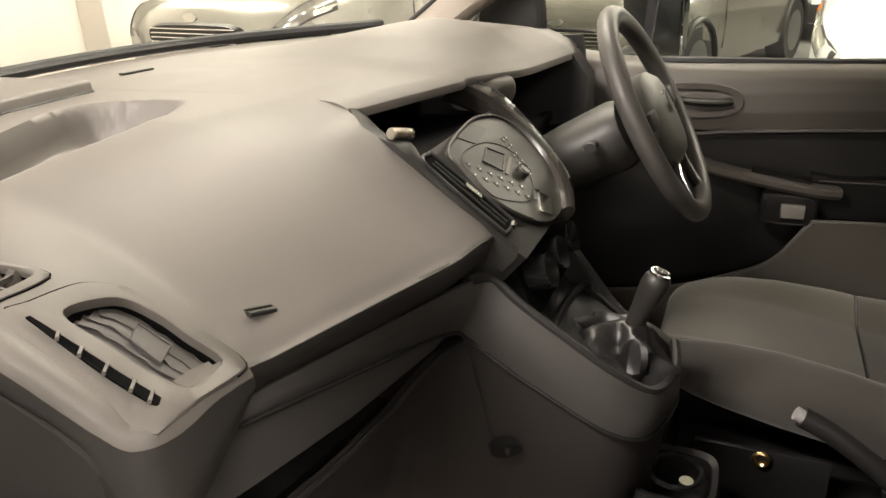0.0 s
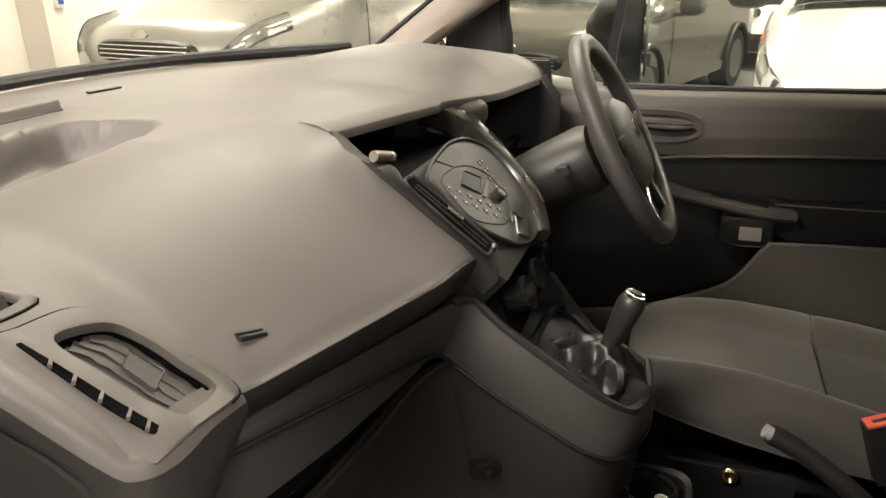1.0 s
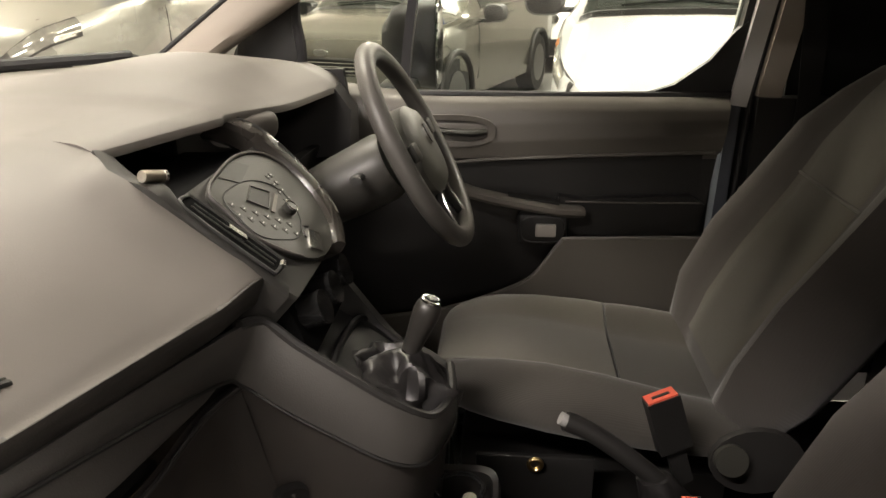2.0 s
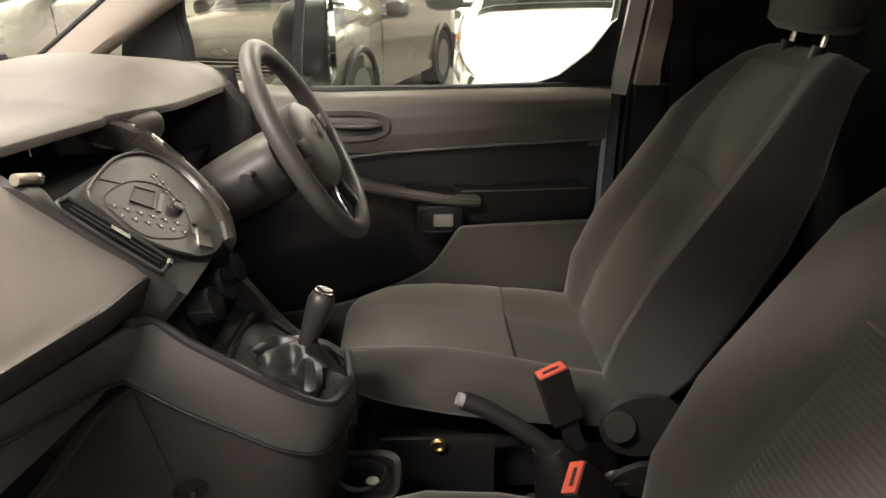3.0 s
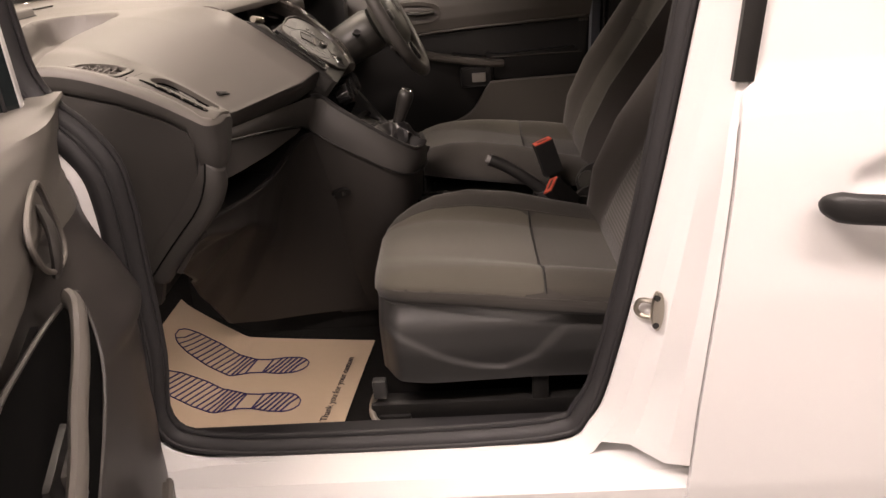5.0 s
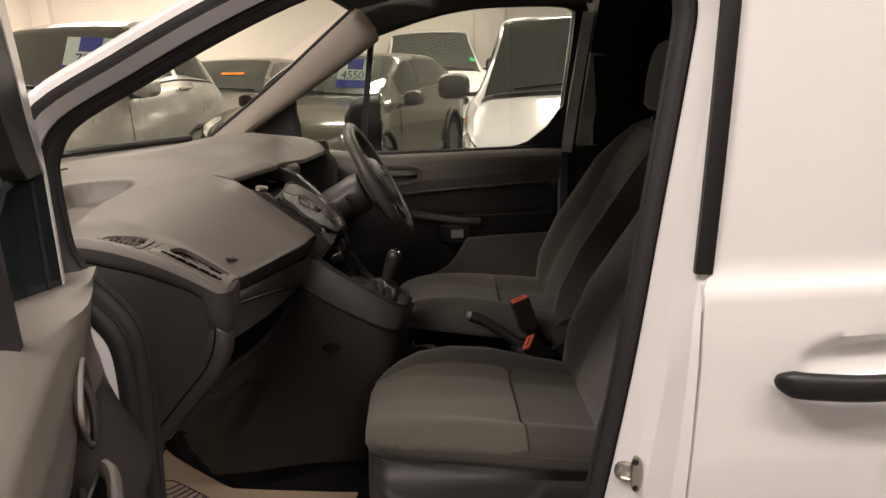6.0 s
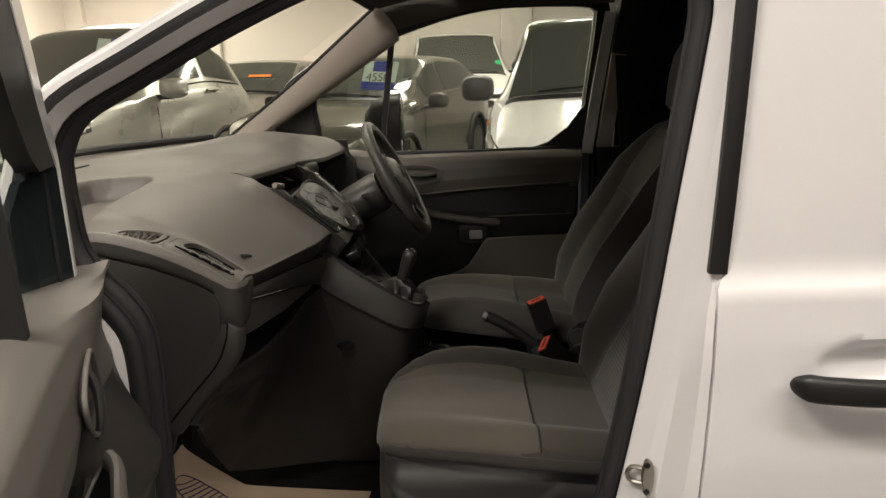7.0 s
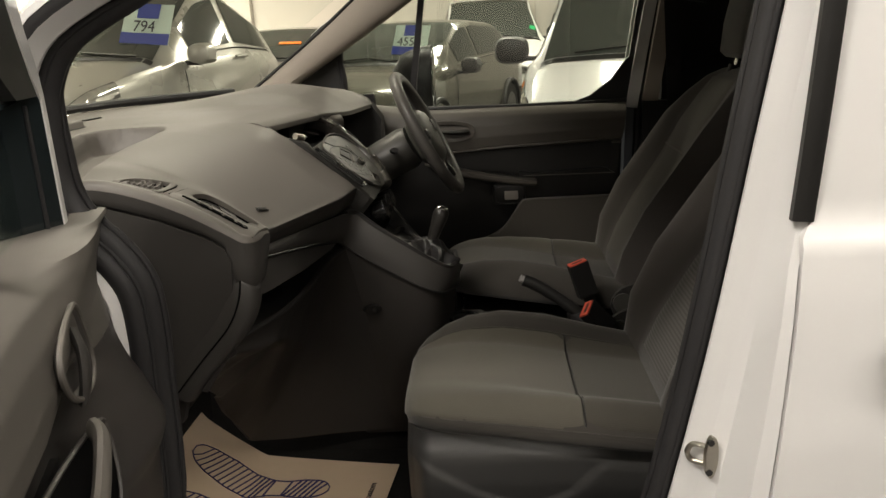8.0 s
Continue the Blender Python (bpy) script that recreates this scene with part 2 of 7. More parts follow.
def sheet(fn, nu, nv, depth=None):
    """A grid surface fn(u, v) for u, v in 0..1, thickened by a vector or left open."""
    bm = bmesh.new()
    top = [[bm.verts.new(fn(i / nu, j / nv)) for j in range(nv + 1)] for i in range(nu + 1)]
    for i in range(nu):
        for j in range(nv):
            bm.faces.new((top[i][j], top[i + 1][j], top[i + 1][j + 1], top[i][j + 1]))
    if depth is not None:
        dv = Vector(depth)
        low = [[bm.verts.new(v.co + dv) for v in row] for row in top]
        for i in range(nu):
            for j in range(nv):
                bm.faces.new((low[i][j], low[i][j + 1], low[i + 1][j + 1], low[i + 1][j]))
        for i in range(nu):
            bm.faces.new((top[i][0], low[i][0], low[i + 1][0], top[i + 1][0]))
            bm.faces.new((top[i][nv], top[i + 1][nv], low[i + 1][nv], low[i][nv]))
        for j in range(nv):
            bm.faces.new((top[0][j], top[0][j + 1], low[0][j + 1], low[0][j]))
            bm.faces.new((top[nu][j], low[nu][j], low[nu][j + 1], top[nu][j + 1]))
    return bm


def lerp(a, b, t):
    return a + (b - a) * t


def table(x, *rows):
    """Piecewise linear value at x from rows of (x, value)."""
    return float(np.interp(x, [r[0] for r in rows], [r[1] for r in rows]))


def ease(a, b, x):
    t = min(1, max(0, (x - a) / (b - a)))
    return t * t * (3 - 2 * t)


def ellipse(c, ua, ub, n=24, power=2.0):
    out = []
    for i in range(n):
        a = 2 * math.pi * i / n
        ca, sa = math.cos(a), math.sin(a)
        out.append(Vector(c) + Vector(ua) * math.copysign(abs(ca) ** (2 / power), ca) + Vector(ub) * math.copysign(abs(sa) ** (2 / power), sa))
    return out
# near-black for vents and recesses, their inner shade put into the colour
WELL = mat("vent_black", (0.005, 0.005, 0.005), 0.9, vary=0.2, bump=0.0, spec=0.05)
WHEELPL = mat("wheel_plastic", (0.036, 0.034, 0.030), 0.45, vary=0.08, fine=500, bump=0.15)
SPINE = mat("spine_plastic", (0.026, 0.023, 0.020), 0.28, vary=0.08, fine=500, bump=0.05)
SWITCH = mat("switch_grey", (0.30, 0.28, 0.25), 0.35, vary=0.06, bump=0.0)
DOORPL = mat("door_plastic", (0.105, 0.095, 0.082), 0.46, vary=0.08, scale=5, fine=550, bump=0.15)


# ---- the showroom ----
def room():
    X0, X1, Y0, Y1 = -7.2, 9.0, -10.0, 13.0
    g = part("ground", rbox(((X0 + X1) / 2, (Y0 + Y1) / 2, -0.1), (X1 - X0 + 0.6, Y1 - Y0 + 0.6, 0.2), 0), FLOOR)
    tagged(g, "grey painted concrete showroom floor", "floor", kind="structure")
    for n, c, s in (("wall_west", (X0 - 0.1, (Y0 + Y1) / 2, CEILING / 2), (0.2, Y1 - Y0, CEILING)), ("wall_east", (X1 + 0.1, (Y0 + Y1) / 2, CEILING / 2), (0.2, Y1 - Y0, CEILING)),
                    ("wall_south", ((X0 + X1) / 2, Y0 - 0.1, CEILING / 2), (X1 - X0 + 0.4, 0.2, CEILING)), ("wall_north", ((X0 + X1) / 2, Y1 + 0.1, CEILING / 2), (X1 - X0 + 0.4, 0.2, CEILING))):
        w = part(n, rbox(c, s, 0), WALL)
        tagged(w, "cream painted showroom wall", "wall", kind="structure")
    c = part("ceiling", rbox(((X0 + X1) / 2, (Y0 + Y1) / 2, CEILING + 0.1), (X1 - X0 + 0.4, Y1 - Y0 + 0.4, 0.2), 0), CEIL)
    tagged(c, "off-white painted showroom ceiling", "ceiling", kind="structure")
    # a square pier standing before the west wall
    p = part("pier", rbox((X0 + 0.2, 6.2, CEILING / 2), (0.4, 0.8, CEILING), 0.01), WALL)
    tagged(p, "cream painted square wall pier", "pier", kind="structure")
    for x0, x1 in ((-7.2, -6.85), (-4.85, -4.25), (1.2, 1.8)):
        q = part("pier", rbox(((x0 + x1) / 2, Y1 - 0.08, CEILING / 2), (x1 - x0, 0.16, CEILING), 0.01), WALL)
        tagged(q, "cream painted wall pilaster", "pier", kind="structure")
    sw = thing("light_switch", "small blue and white switch box on the cream wall", "switch", (X0 + 0.42, 6.0, 1.05))
    part("switch_box", rbox((X0 + 0.425, 6.0, 1.1), (0.05, 0.12, 0.12), 0.008), PAINT_IN, sw)
    part("rocker", rbox((X0 + 0.452, 6.0, 1.1), (0.012, 0.08, 0.05), 0.003), BLUE, sw, "blue rocker")
    # strip lights
    lamp = None
    for x, y, k in LAMP_ROWS:
        if lamp is None:
            lamp = thing("ceiling_light", "white twin fluorescent strip light fixed to the ceiling", "ceiling light", (x, y, CEILING), "strip lights")
            part("housing", rbox((x, y, CEILING - 0.03), (1.5, 0.16, 0.06), 0.01), PAINT_IN, lamp)
            for dy in (-0.045, 0.045):
                part("tube", tube([(x - 0.72, y + dy, CEILING - 0.085), (x + 0.72, y + dy, CEILING - 0.085)], 0.018, 8), TUBE, lamp)
        else:
            copy_thing(lamp, Matrix.Translation((x, y, CEILING)))
        L = bpy.data.lights.new("strip", "AREA")
        warm = (1.0, 0.90, 0.76) if y > 0 else (1.0, 0.90, 0.86)
        L.shape, L.size, L.size_y, L.energy, L.color = "RECTANGLE", 1.5, 0.25, LAMP_POWER * k, warm
        lo = new("strip", L)
        lo.matrix_basis = Matrix.Translation((x, y, CEILING - 0.13))


room()

# ---- the van's shell ----
van = thing("panel_van", "white panel van standing with its passenger door open", "van", (0.6, 0, 0))

# outline of the passenger door opening, in x and z
OPEN_A = [(-0.365, 0.58), (-0.348, 0.72), (-0.338, 0.90), (-0.334, 1.00), (-0.340, 1.062), (-0.368, 1.110), (-0.405, 1.150), (-0.428, 1.20), (-0.432, 1.26), (-0.430, 1.31), (-0.421, 1.352), (-0.380, 1.408), (-0.27, 1.466), (-0.136, 1.532), (-0.004, 1.585), (0.124, 1.617), (0.292, 1.636), (0.40, 1.642),
          (0.475, 1.633), (0.53, 1.598), (0.553, 1.54), (0.545, 1.45), (0.515, 1.237), (0.474, 0.949), (0.42, 0.664), (0.385, 0.57), (0.32, 0.525), (0.0, 0.515), (-0.28, 0.525)]


def opening(side, off=0.0, y=0.8):
    """The door opening's loop, grown outwards by off metres."""
    p = smooth_path([(x, side * y, z) for x, z in OPEN_A], 4, closed=True)
    n = len(p)
    out = []
    for i in range(n):
        d = p[(i + 1) % n] - p[i - 1]
        d.normalize()
        slim = 0.4 * ease(0.42, 0.15, p[i].x) * ease(1.24, 1.38, p[i].z)
        out.append(p[i] + Vector((-d.z, 0, d.x)) * (off * (1 - slim)))
    return out


def ring_band(side, o0, y0, o1, y1, thick=0.006):
    a, b = opening(side, o0, y0), opening(side, o1, y1)
    c, d = opening(side, o1, y1 - thick), opening(side, o0, y0 - thick)
    rings = [[a[i], b[i], c[i], d[i]] for i in range(len(a))]
    rings.append(rings[0])
    bm = loft(rings, True, False)
    bmesh.ops.remove_doubles(bm, verts=bm.verts, dist=1e-6)
    return bm


# the seal is a rounded rubber section
part("door_seal", sweep(opening(-1, 0.0, 0.792), circle(0.018, 10, 0.016), True, up=(0, -1, 0)), RUBBER, van, "thick black rubber door seal")
part("seal_lip", sweep(opening(-1, -0.016, 0.778), circle(0.005, 8, 0.006), True, up=(0, -1, 0)), RUBBER, van, "thin inner lip of the seal")
part("seal_lip", sweep(opening(-1, 0.000, 0.808), circle(0.005, 8, 0.004), True, up=(0, -1, 0)), RUBBER, van)
low_seal = [p for p in opening(-1, 0.007, 0.826) if p.x < -0.325 and 0.56 < p.z < 1.19]
low_seal.sort(key=lambda p: p.z)
part("seal_edge", sweep(low_seal, circle(0.015, 10, 0.012), up=(0, -1, 0)), RUBBER, van, "outer rubber edge of the seal")
part("door_flange", ring_band(-1, 0.003, 0.824, 0.031, 0.842), PAINT_IN, van, "white painted door flange")


def side_y(z):
    """Half width of the van's flank at a height."""
    return table(z, (0.2, 0.885), (0.5, 0.915), (0.85, 0.918), (1.05, 0.908), (1.125, 0.900), (1.140, 0.885), (1.16, 0.878), (1.65, 0.858), (1.78, 0.80))


def flank(x0, x1, z0, z1, nx, nz, xa=None, off=0.0, thick=0.012):
    """A piece of flank between two edges; xa(z) bends the front edge."""
    def f(u, v):
        z = lerp(z0, z1, v)
        a = xa(z) if xa else x0
        x = lerp(a, x1, u)
        r2 = ((x - 0.825) / 0.118) ** 2 + ((z - 1.012) / 0.040) ** 2
        dip = 0.024 * max(0.0, 1 - r2) ** 0.8 if x0 < 0.835 < x1 else 0.0
        return V(x, -(side_y(z) + off - dip), z)
    return sheet(f, nx, nz, (0, thick, 0))


def slide_x(z):
    """Front edge of the sliding door at a height."""
    return table(z, (0.3, 0.528), (0.65, 0.538), (0.80, 0.546), (1.0, 0.557), (1.135, 0.560), (1.150, 0.578), (1.665, 0.606))


def pillar_strip():
    """The B-pillar's white face, from the seal's flange out to the sliding door's gap."""
    lp = [p for p in opening(-1, 0.031, 0.842)]
    pts = [p for p in lp if p.x > 0.3 and 0.53 < p.z < 1.63]
    pts.sort(key=lambda p: p.z)
    rings = []
    for p in pts:
        xe = max(p.x + 0.006, slide_x(p.z) - 0.0022)
        ye = -(side_y(p.z) - 0.006)
        m1 = V(lerp(p.x, xe, 0.35), -0.851, p.z)
        m2 = V(lerp(p.x, xe, 0.7), lerp(-0.851, ye, 0.85), p.z)
        rings.append([p, m1, m2, V(xe, ye, p.z), V(xe, ye + 0.03, p.z), V(p.x, p.y + 0.02, p.z)])
    return loft(rings)


part("b_pillar", pillar_strip(), PAINT, van, "white painted door pillar")
# black strip on the pillar's upper part
st = smooth_path([(0.563, -0.879, 1.15), (0.572, -0.876, 1.3), (0.583, -0.868, 1.5), (0.592, -0.860, 1.68)], 4)
part("pillar_strip", sweep(st, [(-0.0135, -0.006), (0.0135, -0.006), (0.0135, 0.004), (0.009, 0.006), (-0.009, 0.006), (-0.0135, 0.004)], up=(0, -1, 0)), DARK, van, "matt black pillar strip")
slide = part("sliding_door", flank(0.56, 1.75, 0.3, 1.665, 110, 120, xa=slide_x), PAINT, van, "white sliding side door")
part("quarter_panel", flank(1.757, 3.1, 0.3, 1.665, 8, 40), PAINT, van)
part("gap_rubber", flank(1.748, 1.758, 0.3, 1.665, 1, 30, off=-0.008), RUBBER, van)
# drip rail and roof
part("roof_rail", sweep([(0.66, -0.80, 1.715), (0.72, -0.815, 1.722), (3.1, -0.815, 1.722)], [(-0.03, -0.04), (0.035, -0.04), (0.035, 0.0), (0.0, 0.025), (-0.03, 0.02)], up=(0, 0, 1)), PAINT, van)
# handle of the sliding door: a bowl with a dark grip
grip = smooth_path([(0.664, -0.922, 0.991), (0.690, -0.940, 0.990), (0.72, -0.946, 0.988), (0.80, -0.950, 0.984), (0.93, -0.945, 0.986), (0.955, -0.938, 0.987), (0.970, -0.922, 0.988)], 6)
GN = len(grip) - 1
handle_rings = []
for i, p in enumerate(grip):
    d = (grip[min(i + 1, GN)] - grip[max(i - 1, 0)]).normalized()
    a = d.cross(V(0, 0, 1)).normalized()
    k = max(0.15, min(1.0, math.sqrt(min(i, GN - i) / 5 + 0.02)))
    handle_rings.append([p + a * (0.013 * k * math.cos(t)) + V(0, 0, 0.021 * k * math.copysign(abs(math.sin(t)) ** 0.7, math.sin(t))) for t in [2 * math.pi * j / 16 for j in range(16)]])
part("handle_grip", loft(handle_rings), DARK, slide, "matt black door handle")
# striker on the pillar
strk = thing("door_striker", "worn steel door striker bolted to the white pillar", "striker", (0.482, -0.84, 0.74))
part("base_plate", sweep([(0.480, -0.849, 0.797), (0.482, -0.856, 0.797)], circle(0.010, 18, 0.034), up=(0, 0, 1)), STEEL, strk)
part("loop", tube(smooth_path([(0.474, -0.849, 0.812), (0.458, -0.841, 0.811), (0.451, -0.840, 0.798), (0.458, -0.841, 0.785), (0.474, -0.849, 0.784)], 4), 0.0042, 8), STEEL, strk)
for z in (0.774, 0.822):
    part("screw", sweep([(0.478, -0.855, z), (0.479, -0.859, z)], circle(0.005, 10), up=(0, 0, 1)), DARK, strk)

# A-pillar outside: black gutter and white pillar, from the cowl up and over the door
apath = [p for p in opening(-1, 0.0, 0.80)]
i0 = min(range(len(apath)), key=lambda i: (apath[i] - V(-0.44, -0.80, 1.22)).length)
i1 = min(range(len(apath)), key=lambda i: (apath[i] - V(0.5, -0.80, 1.62)).length)


def band(o0, y0, o1, y1, a, b, thick=0.03, bulge=0.006):
    P, Q = opening(-1, o0, y0)[a:b + 1], opening(-1, o1, y1)[a:b + 1]
    rings = []
    for p, q in zip(P, Q):
        m = (p + q) / 2 + V(0, -bulge, 0)
        rings.append([p, m, q, q + V(0, thick, 0), p + V(0, thick, 0)])
    return loft(rings)


part("gutter_seal", band(0.031, 0.840, 0.056, 0.843, i0, i1, 0.03, 0.002), RUBBER, van, "black gutter seal over the door")
part("a_pillar", band(0.056, 0.844, 0.086, 0.832, i0, i1), PAINT, van, "white windscreen pillar")
i2 = min(range(len(apath)), key=lambda i: (apath[i] - V(-0.05, -0.80, 1.57)).length)
rs_in, rs_out = opening(-1, 0.083, 0.832)[i2:i1 + 1], opening(-1, 0.115, 0.790)[i2:i1 + 1]
rings = []
for k, (p, q) in enumerate(zip(rs_in, rs_out)):
    q = p.lerp(q, 0.06 + 0.94 * ease(0, 16, k))
    rings.append([p, (p + q) / 2 + V(0, -0.003, 0), q, q + V(0, 0.03, 0), p + V(0, 0.03, 0)])
part("roof_shoulder", loft(rings), PAINT, van)
part("roof_side", sheet(lambda u, v: V(lerp(0.45, 3.1, u), -lerp(0.845, 0.77, v), lerp(1.67, 1.75, v)), 6, 4, (0, 0.02, 0)), PAINT, van)
part("roof_corner", sheet(lambda u, v: V(lerp(table(lerp(1.615, 1.740, v), (1.615, 0.582), (1.645, 0.556), (1.675, 0.51), (1.74, 0.48)), 0.68, u), -lerp(0.840, 0.785, v ** 1.5), lerp(1.615, 1.740, v)), 8, 12, (0, 0.015, 0)), PAINT, van)
# painted hinge pillar ahead of the seal
hp = [p for p in opening(-1, 0.0, 0.80)]
low = sorted([i for i in range(len(hp)) if hp[i].x < -0.33 and 0.56 < hp[i].z < 1.20], key=lambda i: hp[i].z)
A0, A1, A2 = opening(-1, 0.026, 0.826), opening(-1, 0.060, 0.838), opening(-1, 0.120, 0.846)
part("hinge_pillar", loft([[A0[i], A1[i], A2[i], A2[i] + V(0, 0.02, 0), A0[i] + V(0, 0.02, 0)] for i in low]), PAINT, van, "white painted hinge pillar")
# closed back of the load space
part("back_panel", sheet(lambda u, v: V(3.09 + 0.02 * math.sin(math.pi * v), lerp(-0.87, 0.87, u), lerp(0.3, 1.74, v)), 8, 8, (0.02, 0, 0)), PAINT, van, "white rear doors")
# sill under the opening
part("sill", sweep([(-0.5, -0.83, 0.47), (1.0, -0.83, 0.47)], [(-0.07, -0.07), (0.075, -0.07), (0.075, 0.02), (0.055, 0.043), (-0.07, 0.043)], up=(0, 0, 1)), PAINT_IN, van, "white painted sill")
part("scuff_plate", rbox((0.05, -0.735, 0.464), (0.86, 0.10, 0.05), 0.012), RUBBER, van, "black scuff plate")
# floor pan with carpet, tunnel and bulkhead
part("carpet", sheet(lambda u, v: V(lerp(-0.85, 1.1, u), lerp(-0.76, 0.76, v), 0.368 + 0.52 * max(0.0, -0.40 - lerp(-0.85, 1.1, u)) + 0.004 * math.sin(40 * u) * math.sin(31 * v)), 40, 20, (0, 0, -0.03)), CARPET, van, "black carpet")
part("tunnel", loft([[V(x, -0.14, 0.35), V(x, -0.11, h), V(x, 0.11, h), V(x, 0.14, 0.35)] for x, h in ((-0.55, 0.62), (-0.1, 0.50), (0.2, 0.46), (0.9, 0.44))]), CARPET, van)
part("bulkhead", rbox((1.10, 0, 1.05), (0.03, 1.56, 1.4), 0.005), DARK, van, "black load-space bulkhead")
part("firewall", rbox((-0.88, 0, 0.82), (0.03, 1.56, 0.78), 0.0), CARPET, van)
part("roof", sheet(lambda u, v: V(lerp(-0.02 + 0.36 * abs(2 * v - 1) ** 3, 3.1, u), lerp(-0.76, 0.76, v), 1.712 + 0.05 * (1 - (2 * v - 1) ** 2) - 0.05 * (1 - ease(0, 0.15, u))), 20, 12, (0, 0, 0.02)), PAINT, van, "white roof")
part("headliner", sheet(lambda u, v: V(lerp(-0.09 + 0.38 * abs(2 * v - 1) ** 3, 1.1, u), lerp(-0.66, 0.66, v), 1.70 + 0.045 * (1 - (2 * v - 1) ** 2) - 0.045 * (1 - ease(0, 0.2, u))), 16, 12, (0, 0, 0.015)), HEADLINER, van, "dark grey headliner")
part("left_inner_rail", sweep(smooth_path([(-0.42, -0.755, 1.42), (-0.2, -0.745, 1.545), (0.05, -0.735, 1.635), (0.35, -0.73, 1.685), (1.05, -0.73, 1.695)], 4), circle(0.020, 8, 0.035), up=(0, -1, 0)), DARK, van)
part("rear_flank_inner", rbox((0.87, -0.80, 1.1), (0.46, 0.02, 1.2), 0), DARK, van)
part("right_flank", sheet(lambda u, v: V(lerp(0.74, 3.1, u), side_y(lerp(0.3, 1.7, v)), lerp(0.3, 1.7, v)), 4, 20, (0, -0.02, 0)), PAINT, van)
# right-hand B-pillar: painted door frame edge, pale trim above, dark trim below
part("door_shut_edge", sweep([(0.668, 0.765, 1.115), (0.700, 0.760, 1.335), (0.742, 0.755, 1.60)], [(-0.019, -0.02), (0.019, -0.02), (0.019, 0.02), (-0.019, 0.02)], up=(0, -1, 0)), PAINT_IN, van, "white painted door frame edge")
# same edge lower down, its shade given as a darker colour
part("shut_edge_lower", sweep([(0.650, 0.775, 0.55), (0.664, 0.770, 1.118)], [(-0.012, -0.02), (0.012, -0.02), (0.012, 0.02), (-0.012, 0.02)], up=(0, -1, 0)), SHADED_EDGE, van, "white door edge with its shade painted blue-grey")
part("shut_seal", sweep([(0.676, 0.755, 0.55), (0.694, 0.750, 1.13), (0.722, 0.748, 1.335), (0.764, 0.745, 1.60)], circle(0.007, 8), up=(0, -1, 0)), RUBBER, van)
part("pillar_trim_upper", sweep(smooth_path([(0.722, 0.745, 1.137), (0.748, 0.738, 1.33), (0.768, 0.732, 1.47)], 4), [(-0.022, -0.018), (0.022, -0.018), (0.028, 0.02), (-0.022, 0.02)], up=(0, -1, 0)), TRIM_BEIGE, van, "pale pillar trim")
part("pillar_trim_top", sweep([(0.768, 0.735, 1.46), (0.80, 0.730, 1.66)], [(-0.026, -0.02), (0.12, -0.02), (0.12, 0.03), (-0.026, 0.03)], up=(0, -1, 0)), DARK, van)
part("pillar_trim_lower", sweep([(0.73, 0.74, 0.40), (0.735, 0.745, 1.137)], [(-0.035, -0.02), (0.12, -0.02), (0.12, 0.03), (-0.035, 0.03)], up=(0, -1, 0)), DARK, van)
part("shut_backing", rbox((0.695, 0.815, 0.72), (0.13, 0.02, 0.78), 0), DARK, van)
part("right_rear_trim", rbox((0.94, 0.775, 1.1), (0.34, 0.02, 1.3), 0), DARK, van)
# front end of the van, low beyond the windscreen
def hood(u, v):
    y = lerp(-0.80, 0.80, v)
    x = lerp(-1.72, -1.02 + 0.30 * (y / 0.7) ** 2 * 0.9, u)
    return V(x, y, 0.86 + 0.30 * u ** 0.8 - 0.05 * (2 * v - 1) ** 2)
part("bonnet", sheet(hood, 14, 14, (0, 0, -0.02)), PAINT, van, "white bonnet")
part("left_wing", sheet(lambda u, v: V(lerp(-1.65, -0.52, u), -lerp(0.86, 0.80, v ** 3), lerp(0.35, lerp(0.85, 1.13, u), v)), 12, 8, (0, 0.02, 0)), PAINT, van)
part("right_wing", sheet(lambda u, v: V(lerp(-1.65, -0.52, u), lerp(0.86, 0.80, v ** 3), lerp(0.35, lerp(0.85, 1.13, u), v)), 12, 8, (0, -0.02, 0)), PAINT, van)
part("front_panel", sheet(lambda u, v: V(-1.72 + 0.10 * abs(2 * u - 1) ** 3, lerp(-0.84, 0.84, u), lerp(0.3, 0.88, v)), 12, 6, (0.02, 0, 0)), PAINT, van)
for sx in (-1.05, 1.95):
    for sy in (-1, 1):
        wh = part("wheel", sweep([(sx, sy * 0.66, 0.32), (sx, sy * 0.86, 0.32)], circle(0.2, 20), up=(0, 0, 1)), STEEL, van)
        part("tyre", sweep([(sx, sy * 0.67, 0.32), (sx, sy * 0.87, 0.32)], circle(0.32, 28), up=(0, 0, 1)), TYRE, wh, "black tyre")


def ws_base(y):
    a = min(1.0, abs(y) / 0.64)
    return V(-1.00 + 0.35 * a ** 2.4, y, 1.222)


def ws_top(y):
    a = min(1.0, abs(y) / 0.60)
    return V(-0.14 + 0.07 * a ** 2, y * 0.93, 1.685 - 0.045 * a ** 2)


pane = part("windscreen", sheet(lambda u, v: ws_base(lerp(-0.68, 0.68, u)).lerp(ws_top(lerp(-0.68, 0.68, u)), v) + V(0, 0, 0.02 * math.sin(math.pi * v)), 24, 8), GLASS, van, "clear curved windscreen")
pane.visible_shadow = False
part("windscreen_edge", sweep([ws_base(lerp(-0.70, 0.66, i / 30)) + V(-0.008, 0, 0.004) for i in range(31)], circle(0.013, 8, 0.012), up=(0, 0, 1)), RUBBER, van, "black windscreen edging")
